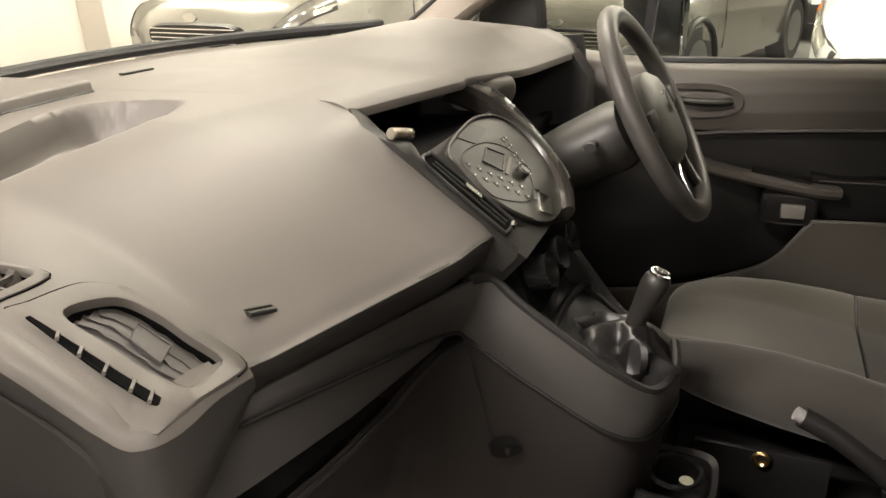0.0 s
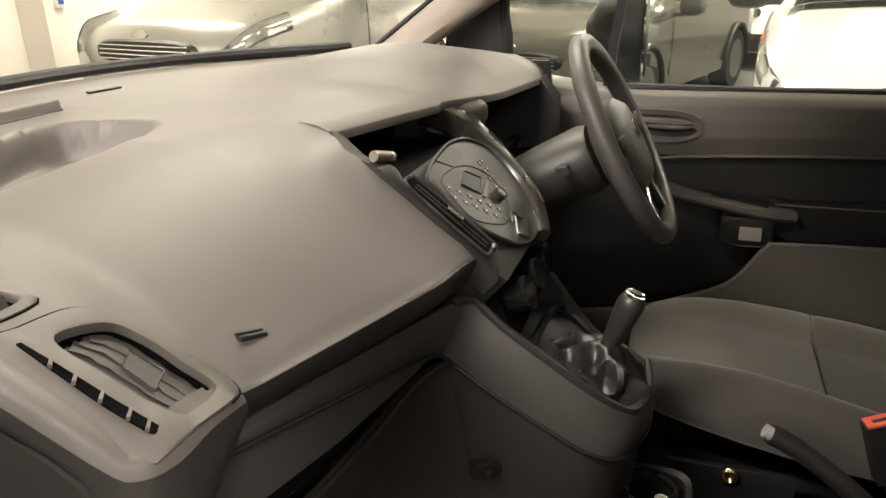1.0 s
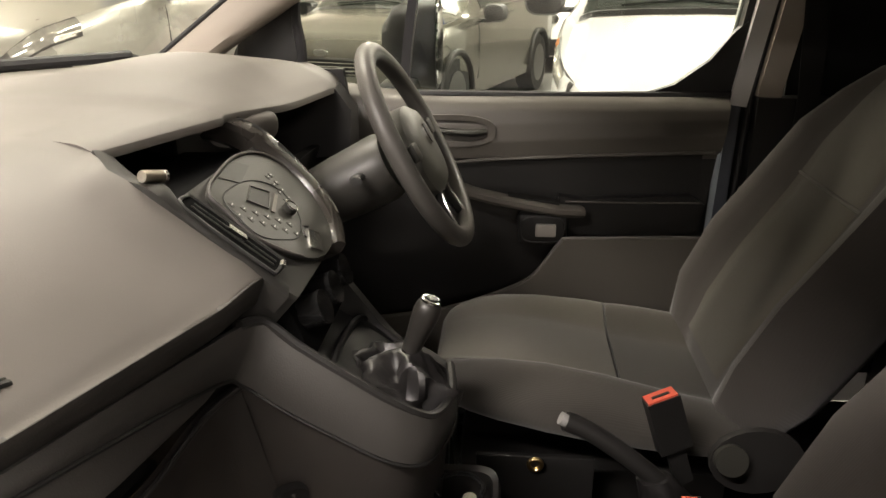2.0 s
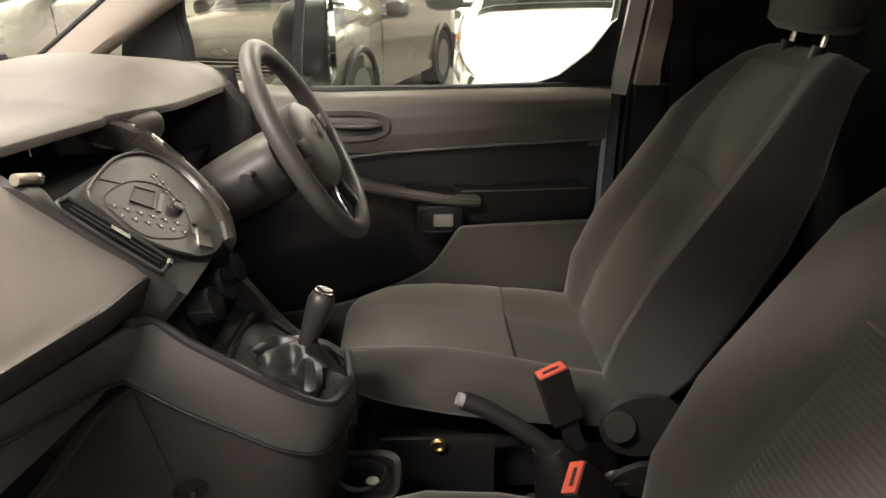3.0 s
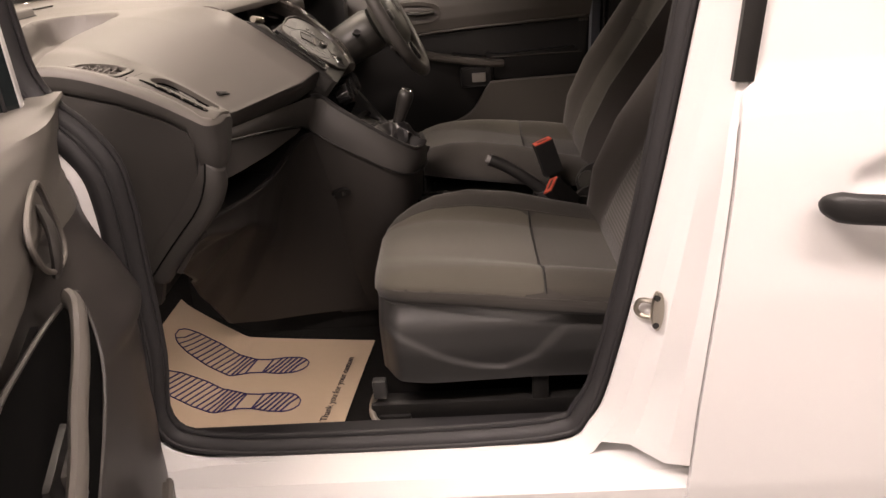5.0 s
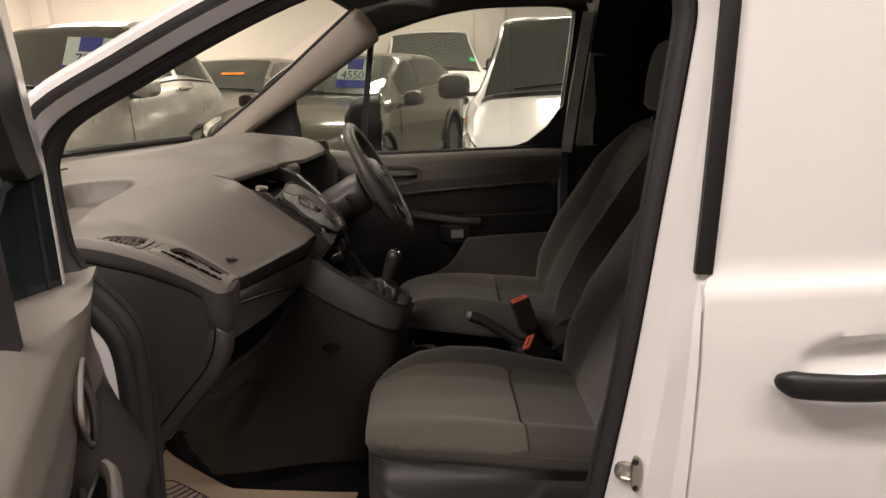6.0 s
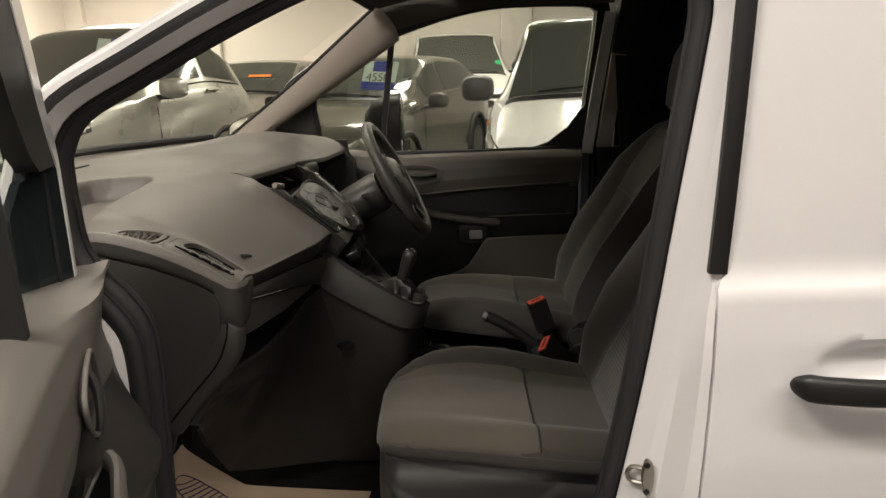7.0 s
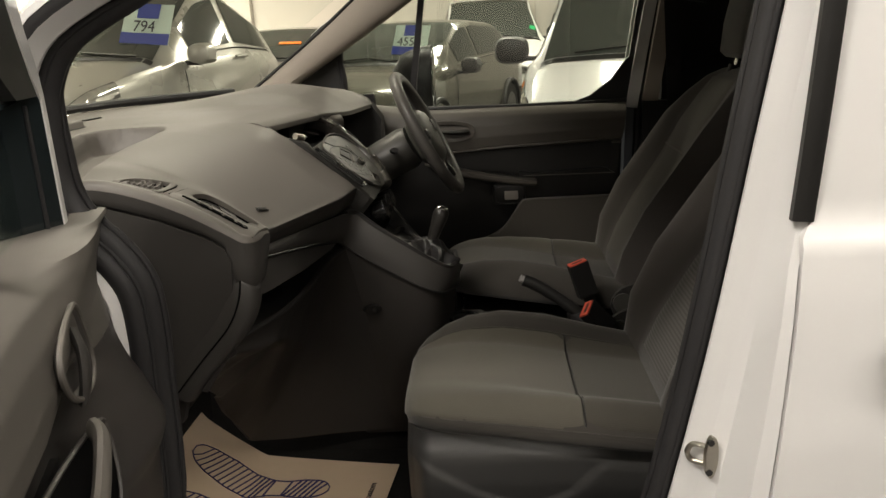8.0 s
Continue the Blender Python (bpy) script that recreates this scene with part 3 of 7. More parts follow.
part("windscreen_top_edge", sweep([ws_top(lerp(-0.56, 0.66, i / 20)) for i in range(21)], circle(0.014, 8, 0.02), up=(0, 0, 1)), RUBBER, van)
part("header_trim", sheet(lambda u, v: ws_top(lerp(-0.66, 0.66, u)) + V(0.02 + 0.16 * v, 0, -0.012 + 0.035 * v), 16, 4, (0, 0, 0.02)), HEADLINER, van)
# pale inner trim of the far windscreen pillar
pl = [V(-0.655, 0.655, 1.175), V(-0.525, 0.665, 1.272), V(-0.35, 0.67, 1.402), V(-0.18, 0.665, 1.54), V(-0.055, 0.65, 1.640)]
pr = [V(-0.545, 0.665, 1.170), V(-0.43, 0.68, 1.250), V(-0.31, 0.69, 1.325), V(-0.135, 0.69, 1.435), V(0.01, 0.68, 1.53)]
part("pillar_cover", loft([[a, lerp(a, b, 0.12) + V(0.006, -0.012, 0), lerp(a, b, 0.35) + V(0.016, -0.020, 0), lerp(a, b, 0.65) + V(0.018, -0.021, 0), lerp(a, b, 0.9) + V(0.008, -0.012, 0), b, b + V(0, 0.05, 0), a + V(0, 0.05, 0)] for a, b in zip(smooth_path(pl, 4), smooth_path(pr, 4))]), TRIM_BEIGE, van, "pale plastic pillar cover")
part("pillar_edge_seal", tube([p + V(-0.003, 0.0, 0.002) for p in smooth_path(pl, 4)], 0.0055, 8), RUBBER, van)
rr = smooth_path([(-0.04, 0.685, 1.60), (0.10, 0.69, 1.635), (0.32, 0.70, 1.672), (0.74, 0.70, 1.675)], 5)
part("right_roof_rail", sweep(rr, [(-0.055, -0.03), (0.03, -0.03), (0.05, 0.03), (-0.055, 0.03)], up=(0, -1, 0)), HEADLINER, van)


# ---- doors ----
def door(side, name, label):
    """A front door closed on its side of the van: side 1 is the driver's, -1 the passenger's."""
    d = thing(name, label, "car door", (-0.46, side * 0.85, 0.5))
    Y = lambda y: side * y
    # inner panel: a grid over x and z with the depth of shoulder, recess and lower panel
    def top(x):
        if side < 0:
            return table(x, (-0.40, 1.175), (-0.20, 1.176), (0.0, 1.178), (0.20, 1.170), (0.66, 1.145))
        return table(x, (-0.40, 1.175), (-0.28, 1.162), (-0.12, 1.140), (0.0, 1.134), (0.66, 1.137))
    def panel(u, v):
        z1 = top(lerp(-0.40, 0.645, u))
        z = lerp(0.50, z1, v)
        xf = table(z, (0.5, -0.30), (0.75, -0.345), (0.95, -0.365), (1.18, -0.40))
        xr = table(z, (0.5, 0.58), (0.9, 0.62), (1.14, 0.648))
        x = lerp(xf, xr, u)
        f = ease(-0.40, -0.16, x)
        h = z1 - z
        if side > 0:
            h += 0.022 * ease(0.0, 0.62, x) * min(1.0, h / 0.10)
        y = table(h, (0.0, 0.800 if side < 0 else 0.762), (0.003, 0.772 if side < 0 else 0.745), (0.012, 0.742 if side < 0 else 0.728), (0.03, 0.718 if side < 0 else 0.714), (0.06, 0.704), (0.10, 0.699), (0.138, 0.705), (0.150, 0.728), (0.27, 0.722), (0.33, 0.728), (0.53, 0.735), (0.64, 0.755))
        y = lerp(min(0.80, y + 0.022 * ease(0.05, 0.2, h)), y, f)
        if side < 0:
            # the open door's trim swells towards its lower front
            yb = table(z, (0.5, 0.690), (0.765, 0.672), (0.840, 0.668), (0.862, 0.652), (0.880, 0.650), (0.905, 0.660), (0.955, 0.675), (1.0, 0.680), (1.11, 0.692), (1.25, 0.70))
            y = lerp(min(y, yb) if h > 0.01 else y, y, ease(-0.26, -0.08, x))
            x = lerp(table(z, (0.95, -0.372), (1.10, -0.396), (1.174, -0.416)), x, ease(-0.40, -0.20, x)) if x < -0.2 else x
            y = lerp(table(h, (0.0, 0.800), (0.0015, 0.703), (0.010, 0.697), (0.03, 0.694), (0.06, 0.692), (0.10, 0.690)), y, ease(-0.34, -0.15, x)) if h < 0.10 else y
            y += 0.028 * ease(-0.315, -0.372, x) * ease(1.13, 1.05, z)
            # a crease falls away from the top front corner; the trim ahead of it leans back
            ridge = table(z, (0.90, 0.16), (0.98, 0.10), (1.05, 0.02), (1.12, -0.14), (1.172, -0.30))
            y += 0.085 * max(0.0, min(ridge - x, 0.22)) * ease(0.93, 1.02, z) * ease(1.174, 1.150, z)
        return V(x, Y(y), z)
    # cabin shade is in the colours: darker low down and on the driver's door
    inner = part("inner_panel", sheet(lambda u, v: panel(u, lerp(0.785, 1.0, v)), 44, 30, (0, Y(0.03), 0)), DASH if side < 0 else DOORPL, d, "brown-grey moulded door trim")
    part("lower_panel", sheet(lambda u, v: panel(u, lerp(0.0, 0.784, v)), 44, 40, (0, Y(0.03), 0)), VENTGREY if side < 0 else DASH_LOW, d, "lower door trim coloured darker for cabin shade")
    # fabric-dark insert between shoulder and armrest
    ins = [V(table(t, (0, -0.05), (1, 0.60)), Y(0.724), 0.978 + 0.032 * t) for t in (0, 0.25, 0.5, 0.75, 1)] + [V(0.60, Y(0.716), 0.885), V(0.3, Y(0.716), 0.885), V(0.05, Y(0.716), 0.91)]
    part("insert", slab(ins, (0, Y(0.01), 0)), DARK, inner, "black door insert")
    part("bright_line", tube(smooth_path([(-0.10, Y(0.722), 0.955), (0.0, Y(0.708), 0.982), (0.2, Y(0.703), 1.001), (0.62, Y(0.703), 1.020)], 6), 0.004, 6), DASH, inner, "raised trim line")
    # release handle in its bowl
    c = V(0.035 if side > 0 else -0.085, Y(0.700), 1.062)
    hz, he = (0.036, 2.6) if side > 0 else (0.050, 1.5)
    hb = ellipse(c, (0.105, 0, 0), (0, 0, hz), 28, he)
    hi = ellipse(c + V(0, Y(0.006), 0), (0.090, 0, 0), (0, 0, hz - 0.012), 28, he)
    if side > 0:
        rim = loft([hb, [p + V(0, Y(-0.006), 0) for p in hb], [p + V(0, Y(-0.010), 0) for p in hi], [p + V(0, Y(0.02), 0) for p in hi]], True, False)
        part("handle_surround", rim, DOORPL, inner, "grey handle surround")
        part("handle_bowl", slab([p + V(0, Y(0.003), 0) for p in hi], (0, Y(0.008), 0)), DARK, inner)
        part("release_lever", sweep(smooth_path([c + V(-0.045, Y(0.0), 0.004), c + V(0.0, Y(-0.012), 0.0), c + V(0.05, Y(-0.014), -0.002), c + V(0.082, Y(-0.006), 0.0)], 5), circle(0.012, 10, 0.007), up=(0, 0, 1)), SILVER_PL, inner, "grey release lever")
    else:
        leaf = smooth_path([c + V(dx, Y(-0.07 * dx), dz) for dx, dz in ((-0.040, 0.060), (0.020, 0.062), (0.074, 0.050), (0.088, 0.030), (0.068, 0.000), (0.030, -0.024), (-0.030, -0.042), (-0.080, -0.044), (-0.092, -0.020), (-0.070, 0.026))], 5, closed=True)
        part("handle_surround", tube([p + V(0, Y(-0.004), 0) for p in leaf], 0.0035, 8, closed=True), DASH, inner, "pale handle outline")
        bowl = [lerp(c, p, 0.93) for p in leaf]
        part("handle_bowl", loft([[p + V(0, Y(-0.004), 0) for p in bowl], [lerp(c, p, 0.80) + V(0, Y(0.006), 0) for p in leaf], [lerp(c, p, 0.05) + V(0, Y(0.010), 0) for p in leaf]], True, False), VENTGREY, inner, "dark handle bowl")
        part("release_lever", sweep(smooth_path([c + V(-0.030, Y(0.002), 0.030), c + V(-0.010, Y(-0.008), 0.012), c + V(0.006, Y(-0.010), -0.012), c + V(0.004, Y(-0.004), -0.036)], 5), circle(0.014, 10, 0.006), up=(0, Y(-1), 0)), DASH_MID, inner, "grey release lever")
    # armrest with pull and window switch
    if side > 0:
        arm = smooth_path([(-0.03, Y(0.705), 0.962), (0.03, Y(0.684), 0.945), (0.10, Y(0.668), 0.926), (0.20, Y(0.660), 0.908), (0.29, Y(0.660), 0.894), (0.34, Y(0.672), 0.888)], 6)
        part("pull_bar", sweep(arm, [(-0.020, -0.012), (0.006, -0.014), (0.013, -0.006), (0.013, 0.004), (0.004, 0.010), (-0.020, 0.009)], up=(0, 0, 1)), DOORPL, inner, "grey pull bar")
        elbow = [V(0.285, Y(0.690), 0.918), V(0.34, Y(0.690), 0.910), V(0.58, Y(0.695), 0.922), V(0.61, Y(0.700), 0.90), V(0.605, Y(0.700), 0.842), V(0.56, Y(0.695), 0.826), V(0.33, Y(0.690), 0.826), V(0.29, Y(0.690), 0.850)]
        part("armrest", slab(elbow, (0, Y(0.045), 0), 0.010, 3), DARK, inner, "black padded armrest")
        part("arm_seam", tube([V(0.30, Y(0.688), 0.905), V(0.44, Y(0.689), 0.905), V(0.60, Y(0.697), 0.905)], 0.002, 6), DOORPL, inner)
    if side < 0:
        part("pull_bar", sweep(smooth_path([(-0.05, Y(0.684), 1.004), (-0.02, Y(0.672), 1.003), (0.026, Y(0.670), 0.974), (0.10, Y(0.670), 0.948), (0.16, Y(0.670), 0.918), (0.30, Y(0.670), 0.880)], 5), circle(0.009, 10, 0.014), up=(0, 0, 1)), DASH, inner, "grey pull bar")
        rec = smooth_path([(-0.11, Y(0.690), 0.975), (-0.08, Y(0.697), 0.990), (0.02, Y(0.698), 1.012), (0.129, Y(0.698), 1.028), (0.22, Y(0.698), 1.036), (0.34, Y(0.698), 1.02), (0.40, Y(0.698), 0.90), (0.30, Y(0.698), 0.80), (0.10, Y(0.694), 0.80), (-0.06, Y(0.680), 0.89)], 5, closed=True)
        # flat dark plate on the panel, painted as the shade of the recess
        part("pull_shade", slab(rec, (0, Y(-0.003), 0)), WELL, inner, "dark plate standing for the shade in the pull recess")
        part("recess_lip", tube([p + V(0, Y(-0.004), 0) for p in rec], 0.003, 6, closed=True), VENTGREY, inner)
    if side < 0:
        part("switch_pod", rbox((0.135, Y(0.696), 0.905), (0.11, 0.020, 0.05), 0.008), DARK, inner, "black switch pod")
        part("window_switch", rbox((0.135, Y(0.684), 0.905), (0.045, 0.012, 0.026), 0.004), VENTGREY, inner, "grey window switch")
        part("recess_floor", rbox((0.20, Y(0.694), 0.858), (0.20, 0.022, 0.016), 0.004), VENTGREY, inner)
    if side > 0:
        part("pull_cup", slab([V(0.17, Y(0.664), 0.915), V(0.285, Y(0.660), 0.900), V(0.285, Y(0.675), 0.905), V(0.17, Y(0.680), 0.920)], (0, 0, 0.010), 0.002), DARK, inner)
        part("switch_pod", rbox((0.250, Y(0.680), 0.846), (0.112, 0.04, 0.072), 0.014), DARK, inner, "black switch pod")
        part("pod_rim", tube(ellipse((0.250, Y(0.660), 0.846), (0.048, 0, 0), (0, 0, 0.030), 24, 4), 0.0018, 6, closed=True), DASH_LOW, inner)
        part("window_switch", rbox((0.257, Y(0.657), 0.846), (0.046, 0.012, 0.030), 0.004), SWITCH, inner, "grey window switch")
    # door bin: a wall standing off the panel, with a lip that climbs to the back
    lip = smooth_path([(-0.20, Y(0.66), 0.60), (-0.05, Y(0.655), 0.625), (0.05, Y(0.652), 0.648), (0.16, Y(0.650), 0.692), (0.225, Y(0.648), 0.728), (0.262, Y(0.647), 0.775), (0.292, Y(0.648), 0.818), (0.33, Y(0.650), 0.828), (0.60, Y(0.660), 0.832)], 5)
    rings = [[p, p + V(0, Y(0.016), 0.0), V(p.x, p.y + Y(0.026), 0.50), V(p.x, p.y + Y(0.010), 0.50)] for p in lip]
    # set lighter than the lower trim for the light that reaches it
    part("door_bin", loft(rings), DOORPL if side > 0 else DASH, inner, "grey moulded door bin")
    part("bin_lip", tube([p + V(0, Y(0.006), 0.001) for p in lip], 0.005, 6), DASH, inner)
    # outer skin, window frame, panes
    part("outer_skin", sheet(lambda u, v: V(lerp(-0.47, 0.665, u), Y(side_y(lerp(0.32, 1.13, v))), lerp(0.32, lerp(1.13, 1.10, u) if side > 0 else lerp(1.16, 1.13, u), v)), 12, 24, (0, Y(-0.012), 0)), PAINT, d, "white door skin")
    edge = smooth_path([(-0.455, Y(0.83), 0.42), (-0.46, Y(0.83), 0.8), (-0.465, Y(0.83), 1.16)], 4)
    part("front_edge", sweep(edge, [(-0.03, -0.05), (0.02, -0.05), (0.02, 0.05), (-0.03, 0.05)], up=(0, 1, 0)), PAINT_IN, d, "white painted door edge")
    edge2 = [V(0.65, Y(0.83), 0.42), V(0.66, Y(0.83), 1.13)]
    part("rear_edge", sweep(edge2, [(-0.02, -0.07), (0.01, -0.07), (0.01, 0.05), (-0.02, 0.05)], up=(0, 1, 0)), PAINT_IN if side < 0 else SHADED_EDGE, d)
    fr = smooth_path([(-0.455, Y(0.815), 1.16), (-0.415, Y(0.805), 1.33), (-0.36, Y(0.80), 1.40), (-0.16, Y(0.785), 1.508), (0.04, Y(0.772), 1.578), (0.20, Y(0.765), 1.622), (0.36, Y(0.76), 1.645), (0.60, Y(0.76), 1.645), (0.70, Y(0.762), 1.625), (0.715, Y(0.768), 1.56), (0.665, Y(0.785), 1.16)], 5)
    sec = [(-0.022, -0.02), (0.022, -0.02), (0.022, 0.016), (0.0, 0.022), (-0.022, 0.016)]
    part("window_frame", sweep(fr, sec, up=(0, Y(1), 0)), DARK, d, "black window frame")
    if side < 0:
        # slim painted edge, black post and mirror corner over the trim's front corner
        line = [(1.165, -0.334, -0.317), (1.335, -0.336, -0.320), (1.367, -0.331, -0.294), (1.42, -0.303, -0.266), (1.49, -0.285, -0.236), (1.62, -0.235, -0.180)]
        part("frame_line", loft([[V(a, Y(0.736), z), V(b, Y(0.736), z), V(b, Y(0.760), z), V(a, Y(0.760), z)] for z, a, b in line]), PAINT, d, "white painted frame edge")
        post = [(1.34, -0.312, -0.250), (1.367, -0.2935, -0.208), (1.43, -0.2625, -0.160), (1.49, -0.2355, -0.130), (1.62, -0.1795, -0.07)]
        part("front_post", loft([[V(a, Y(0.738), z), V(b, Y(0.746), z), V(b, Y(0.775), z), V(a, Y(0.775), z)] for z, a, b in post]), DARK, d, "black front post")
        part("corner_cover", slab([V(-0.3165, Y(0.738), 1.160), V(-0.3195, Y(0.738), 1.338), V(-0.300, Y(0.742), 1.345), V(-0.262, Y(0.775), 1.325), V(-0.225, Y(0.806), 1.24), V(-0.205, Y(0.820), 1.12)], (0, Y(0.012), 0), 0.003), TEAL, d, "dark glossy mirror corner cover")
        part("cover_seam", tube([V(-0.296, Y(0.752), 1.17), V(-0.298, Y(0.751), 1.33)], 0.003, 6), RUBBER, d)
    if side > 0:
        part("frame_edge", sweep([p + V(0, Y(0.02), 0.004) for p in fr], [(-0.026, -0.004), (0.026, -0.004), (0.026, 0.010), (-0.026, 0.010)], up=(0, Y(1), 0)), PAINT, d)
    div = [V(-0.072, Y(0.765), 1.13), V(-0.062, Y(0.765), 1.24), V(-0.020, Y(0.760), 1.525)]
    part("divider_bar", sweep(div, [(-0.010, -0.014), (0.010, -0.014), (0.010, 0.014), (-0.010, 0.014)], up=(0, Y(1), 0)), RUBBER, d, "black window divider")
    # dark corner cover ahead of the quarter window
    q = 0.0 if side > 0 else 0.033
    if side > 0:
        part("corner_cover", slab([V(-0.44, Y(0.745 + q), 1.16), V(-0.322, Y(0.735 + q), 1.165), V(-0.306, Y(0.735 + q), 1.22), V(-0.318, Y(0.735 + q), 1.30), V(-0.30, Y(0.738 + q), 1.37), V(-0.35, Y(0.745 + q), 1.38), V(-0.42, Y(0.75 + q), 1.31)], (0, Y(0.03), 0), 0.006), DARK, d, "black mirror corner cover")
    part("quarter_edge", tube(smooth_path([(-0.300, Y(0.745 + q), 1.17), (-0.300, Y(0.745 + q), 1.24), (-0.308, Y(0.745 + q), 1.31), (-0.288, Y(0.748 + q), 1.38), (-0.16, Y(0.75 + q), 1.455), (-0.03, Y(0.755 + q), 1.525)], 4), 0.012, 8), RUBBER, d)
    # rising rear corner of the window line
    kick = [V(0.665, Y(0.757), 1.13), V(0.40, Y(0.757), 1.13), V(0.47, Y(0.757), 1.138), V(0.53, Y(0.757), 1.158), V(0.60, Y(0.757), 1.21), V(0.645, Y(0.757), 1.27), V(0.68, Y(0.757), 1.30)]
    part("rear_corner_cover", slab(kick, (0, Y(0.02), 0)), DARK, d, "black window corner cover")
    part("waist_seal", tube([V(-0.06, Y(0.757), 1.134 if side > 0 else 1.150), V(0.3, Y(0.757), 1.131 if side > 0 else 1.140), V(0.66, Y(0.757), 1.136)], 0.010, 8), RUBBER, d)
    gl = part("window", slab([V(-0.06, Y(0.775), 1.12), V(0.67, Y(0.775), 1.12), V(0.71, Y(0.765), 1.63), V(0.36, Y(0.762), 1.64), V(0.20, Y(0.764), 1.615), V(0.04, Y(0.768), 1.57), V(-0.02, Y(0.77), 1.53)], (0, Y(0.004), 0)), GLASS, d, "clear side window")
    gl.visible_shadow = False
    gq = part("quarter_window", slab([V(-0.31, Y(0.775), 1.15), V(-0.072, Y(0.775), 1.13), V(-0.025, Y(0.77), 1.52), V(-0.16, Y(0.77), 1.46), V(-0.30, Y(0.772), 1.38)], (0, Y(0.004), 0)), GLASS, d)
    gq.visible_shadow = False
    # mirror
    mh = ellipse((0, 0, 0), (0.085, 0, 0), (0, 0, 0.115), 20, 3)
    ctr = V(-0.015, Y(1.0), 1.225)
    rings = []
    for k, (dx, s) in enumerate(((-0.14, 0.35), (-0.11, 0.75), (-0.05, 0.96), (0.0, 1.0))):
        rings.append([ctr + V(dx, Y(p.x * s), p.z * s) for p in mh])
    hs = part("mirror_housing", loft(rings), DARK, d, "black door mirror housing")
    part("mirror_glass", slab([ctr + V(0.002, Y(p.x * 0.9), p.z * 0.9) for p in mh], (0.004, 0, 0)), MIRROR, hs, "mirror glass")
    part("mirror_arm", rbox((-0.10, Y(0.87), 1.12), (0.09, 0.14, 0.05), 0.015), DARK, d)
    return d


driver_door = door(1, "driver_door", "closed white driver door with moulded inner trim darkened for shade")
passenger_door = door(-1, "passenger_door", "open white passenger door with brown-grey moulded inner trim")
DOOR_ANGLE = 72.0
passenger_door.matrix_basis = Matrix.Translation((-0.541, -0.770, 0.5)) @ pose(0, 0, 0, 0, 0, -DOOR_ANGLE)


# ---- dashboard ----
dash = thing("dashboard", "dark brown-grey moulded plastic dashboard with vents and centre console", "dashboard", (-0.4, 0, 0.9))


def pad_low(y):
    """x and z of the pad's lower rear edge."""
    return table(y, (-0.66, -0.236), (-0.47, -0.240), (-0.11, -0.128)), table(y, (-0.66, 1.058), (-0.47, 1.050), (-0.11, 1.043))


def pad_z(x, y, wells=True):
    xl, zl = pad_low(y)
    s = max(0.0, xl - x)
    cap = table(y, (-0.70, 1.155), (-0.60, 1.168), (-0.45, 1.196), (-0.25, 1.212), (0.3, 1.215)) - zl
    k = table(y, (-0.66, 0.70), (-0.45, 0.76), (-0.11, 0.87))
    a, b = k * s, cap
    h = max(0.0, min(1.0, 0.5 + 0.5 * (b - a) / 0.10))
    f = lerp(b, a, h) - 0.10 * h * (1 - h)
    f *= ease(-0.02, 0.02, s) if s < 0.02 else 1.0
    z = zl + f
    z += 0.012 * ease(-0.20, -0.130, y) * ease(-0.345, -0.30, x) * ease(-0.02, 0.012, s)
    # recessed tray with a wall at its front, pinched at the inner end
    fx = table(y, (-0.60, -0.515), (-0.52, -0.533), (-0.45, -0.544), (-0.38, -0.541), (-0.30, -0.531), (-0.22, -0.530), (-0.15, -0.560))
    fw = table(y, (-0.60, -0.600), (-0.454, -0.648), (-0.354, -0.676), (-0.287, -0.691), (-0.222, -0.700), (-0.190, -0.690), (-0.168, -0.664), (-0.144, -0.600))
    end = ease(-0.142, -0.185, y)
    depth = 0.052 * end * ease(fx + 0.008, fx - 0.014, x) * ease(fw - 0.006, fw + 0.012, x)
    z -= depth
    z += 0.019 * ease(-0.45, -0.56, y) * ease(-0.64, -0.46, x)
    # wells under the vents
    if wells and -0.350 < x < -0.256 and -0.595 < y < table(x, (-0.35, -0.535), (-0.32, -0.512), (-0.245, -0.492)):
        z -= 0.045
    if wells and -0.432 < x < -0.378 and -0.610 < y < table(x, (-0.432, -0.590), (-0.378, -0.556)):
        z -= 0.045
    return z


def pad(u, v):
    x = -0.3
    for k in range(3):
        y = lerp(-0.616, table(x, (-0.40, -0.082), (-0.345, -0.082), (-0.30, -0.128), (-0.10, -0.118)), v)
        xl, zl = pad_low(y)
        x = lerp(ws_base(y).x + 0.005, xl - 0.022 * ease(-0.585, -0.616, y), u ** 0.9)
    return V(x, y, pad_z(x, y))


pad_ob = part("top_pad", sheet(pad, 150, 70, (0, 0, -0.005)), DASH, dash, "soft brown-grey dashboard pad", 60)
# ledge before the windscreen, with a dark joint at its foot
ledge, foot = [], []
for k in range(41):
    y = lerp(-0.600, -0.104, k / 40)
    x = table(y, (-0.60, -0.728), (-0.50, -0.748), (-0.36, -0.764), (-0.20, -0.766), (-0.10, -0.762))
    z = pad_z(x, y, False)
    back = min(ws_base(y).x + 0.012, x - 0.02)
    ledge.append([V(x, y, z - 0.006), V(x - 0.002, y, z + 0.013), V(x - 0.005, y, z + 0.0165), V(x - 0.011, y, z + 0.0175), V(back, y, z + 0.018), V(back, y, z - 0.01)])
    foot.append(V(x + 0.001, y, z + 0.0008))
part("screen_ledge", loft(ledge), DASH, dash, "brown-grey ledge before the windscreen", 50)
part("ledge_joint", tube(foot, 0.0016, 6), DARK, dash)
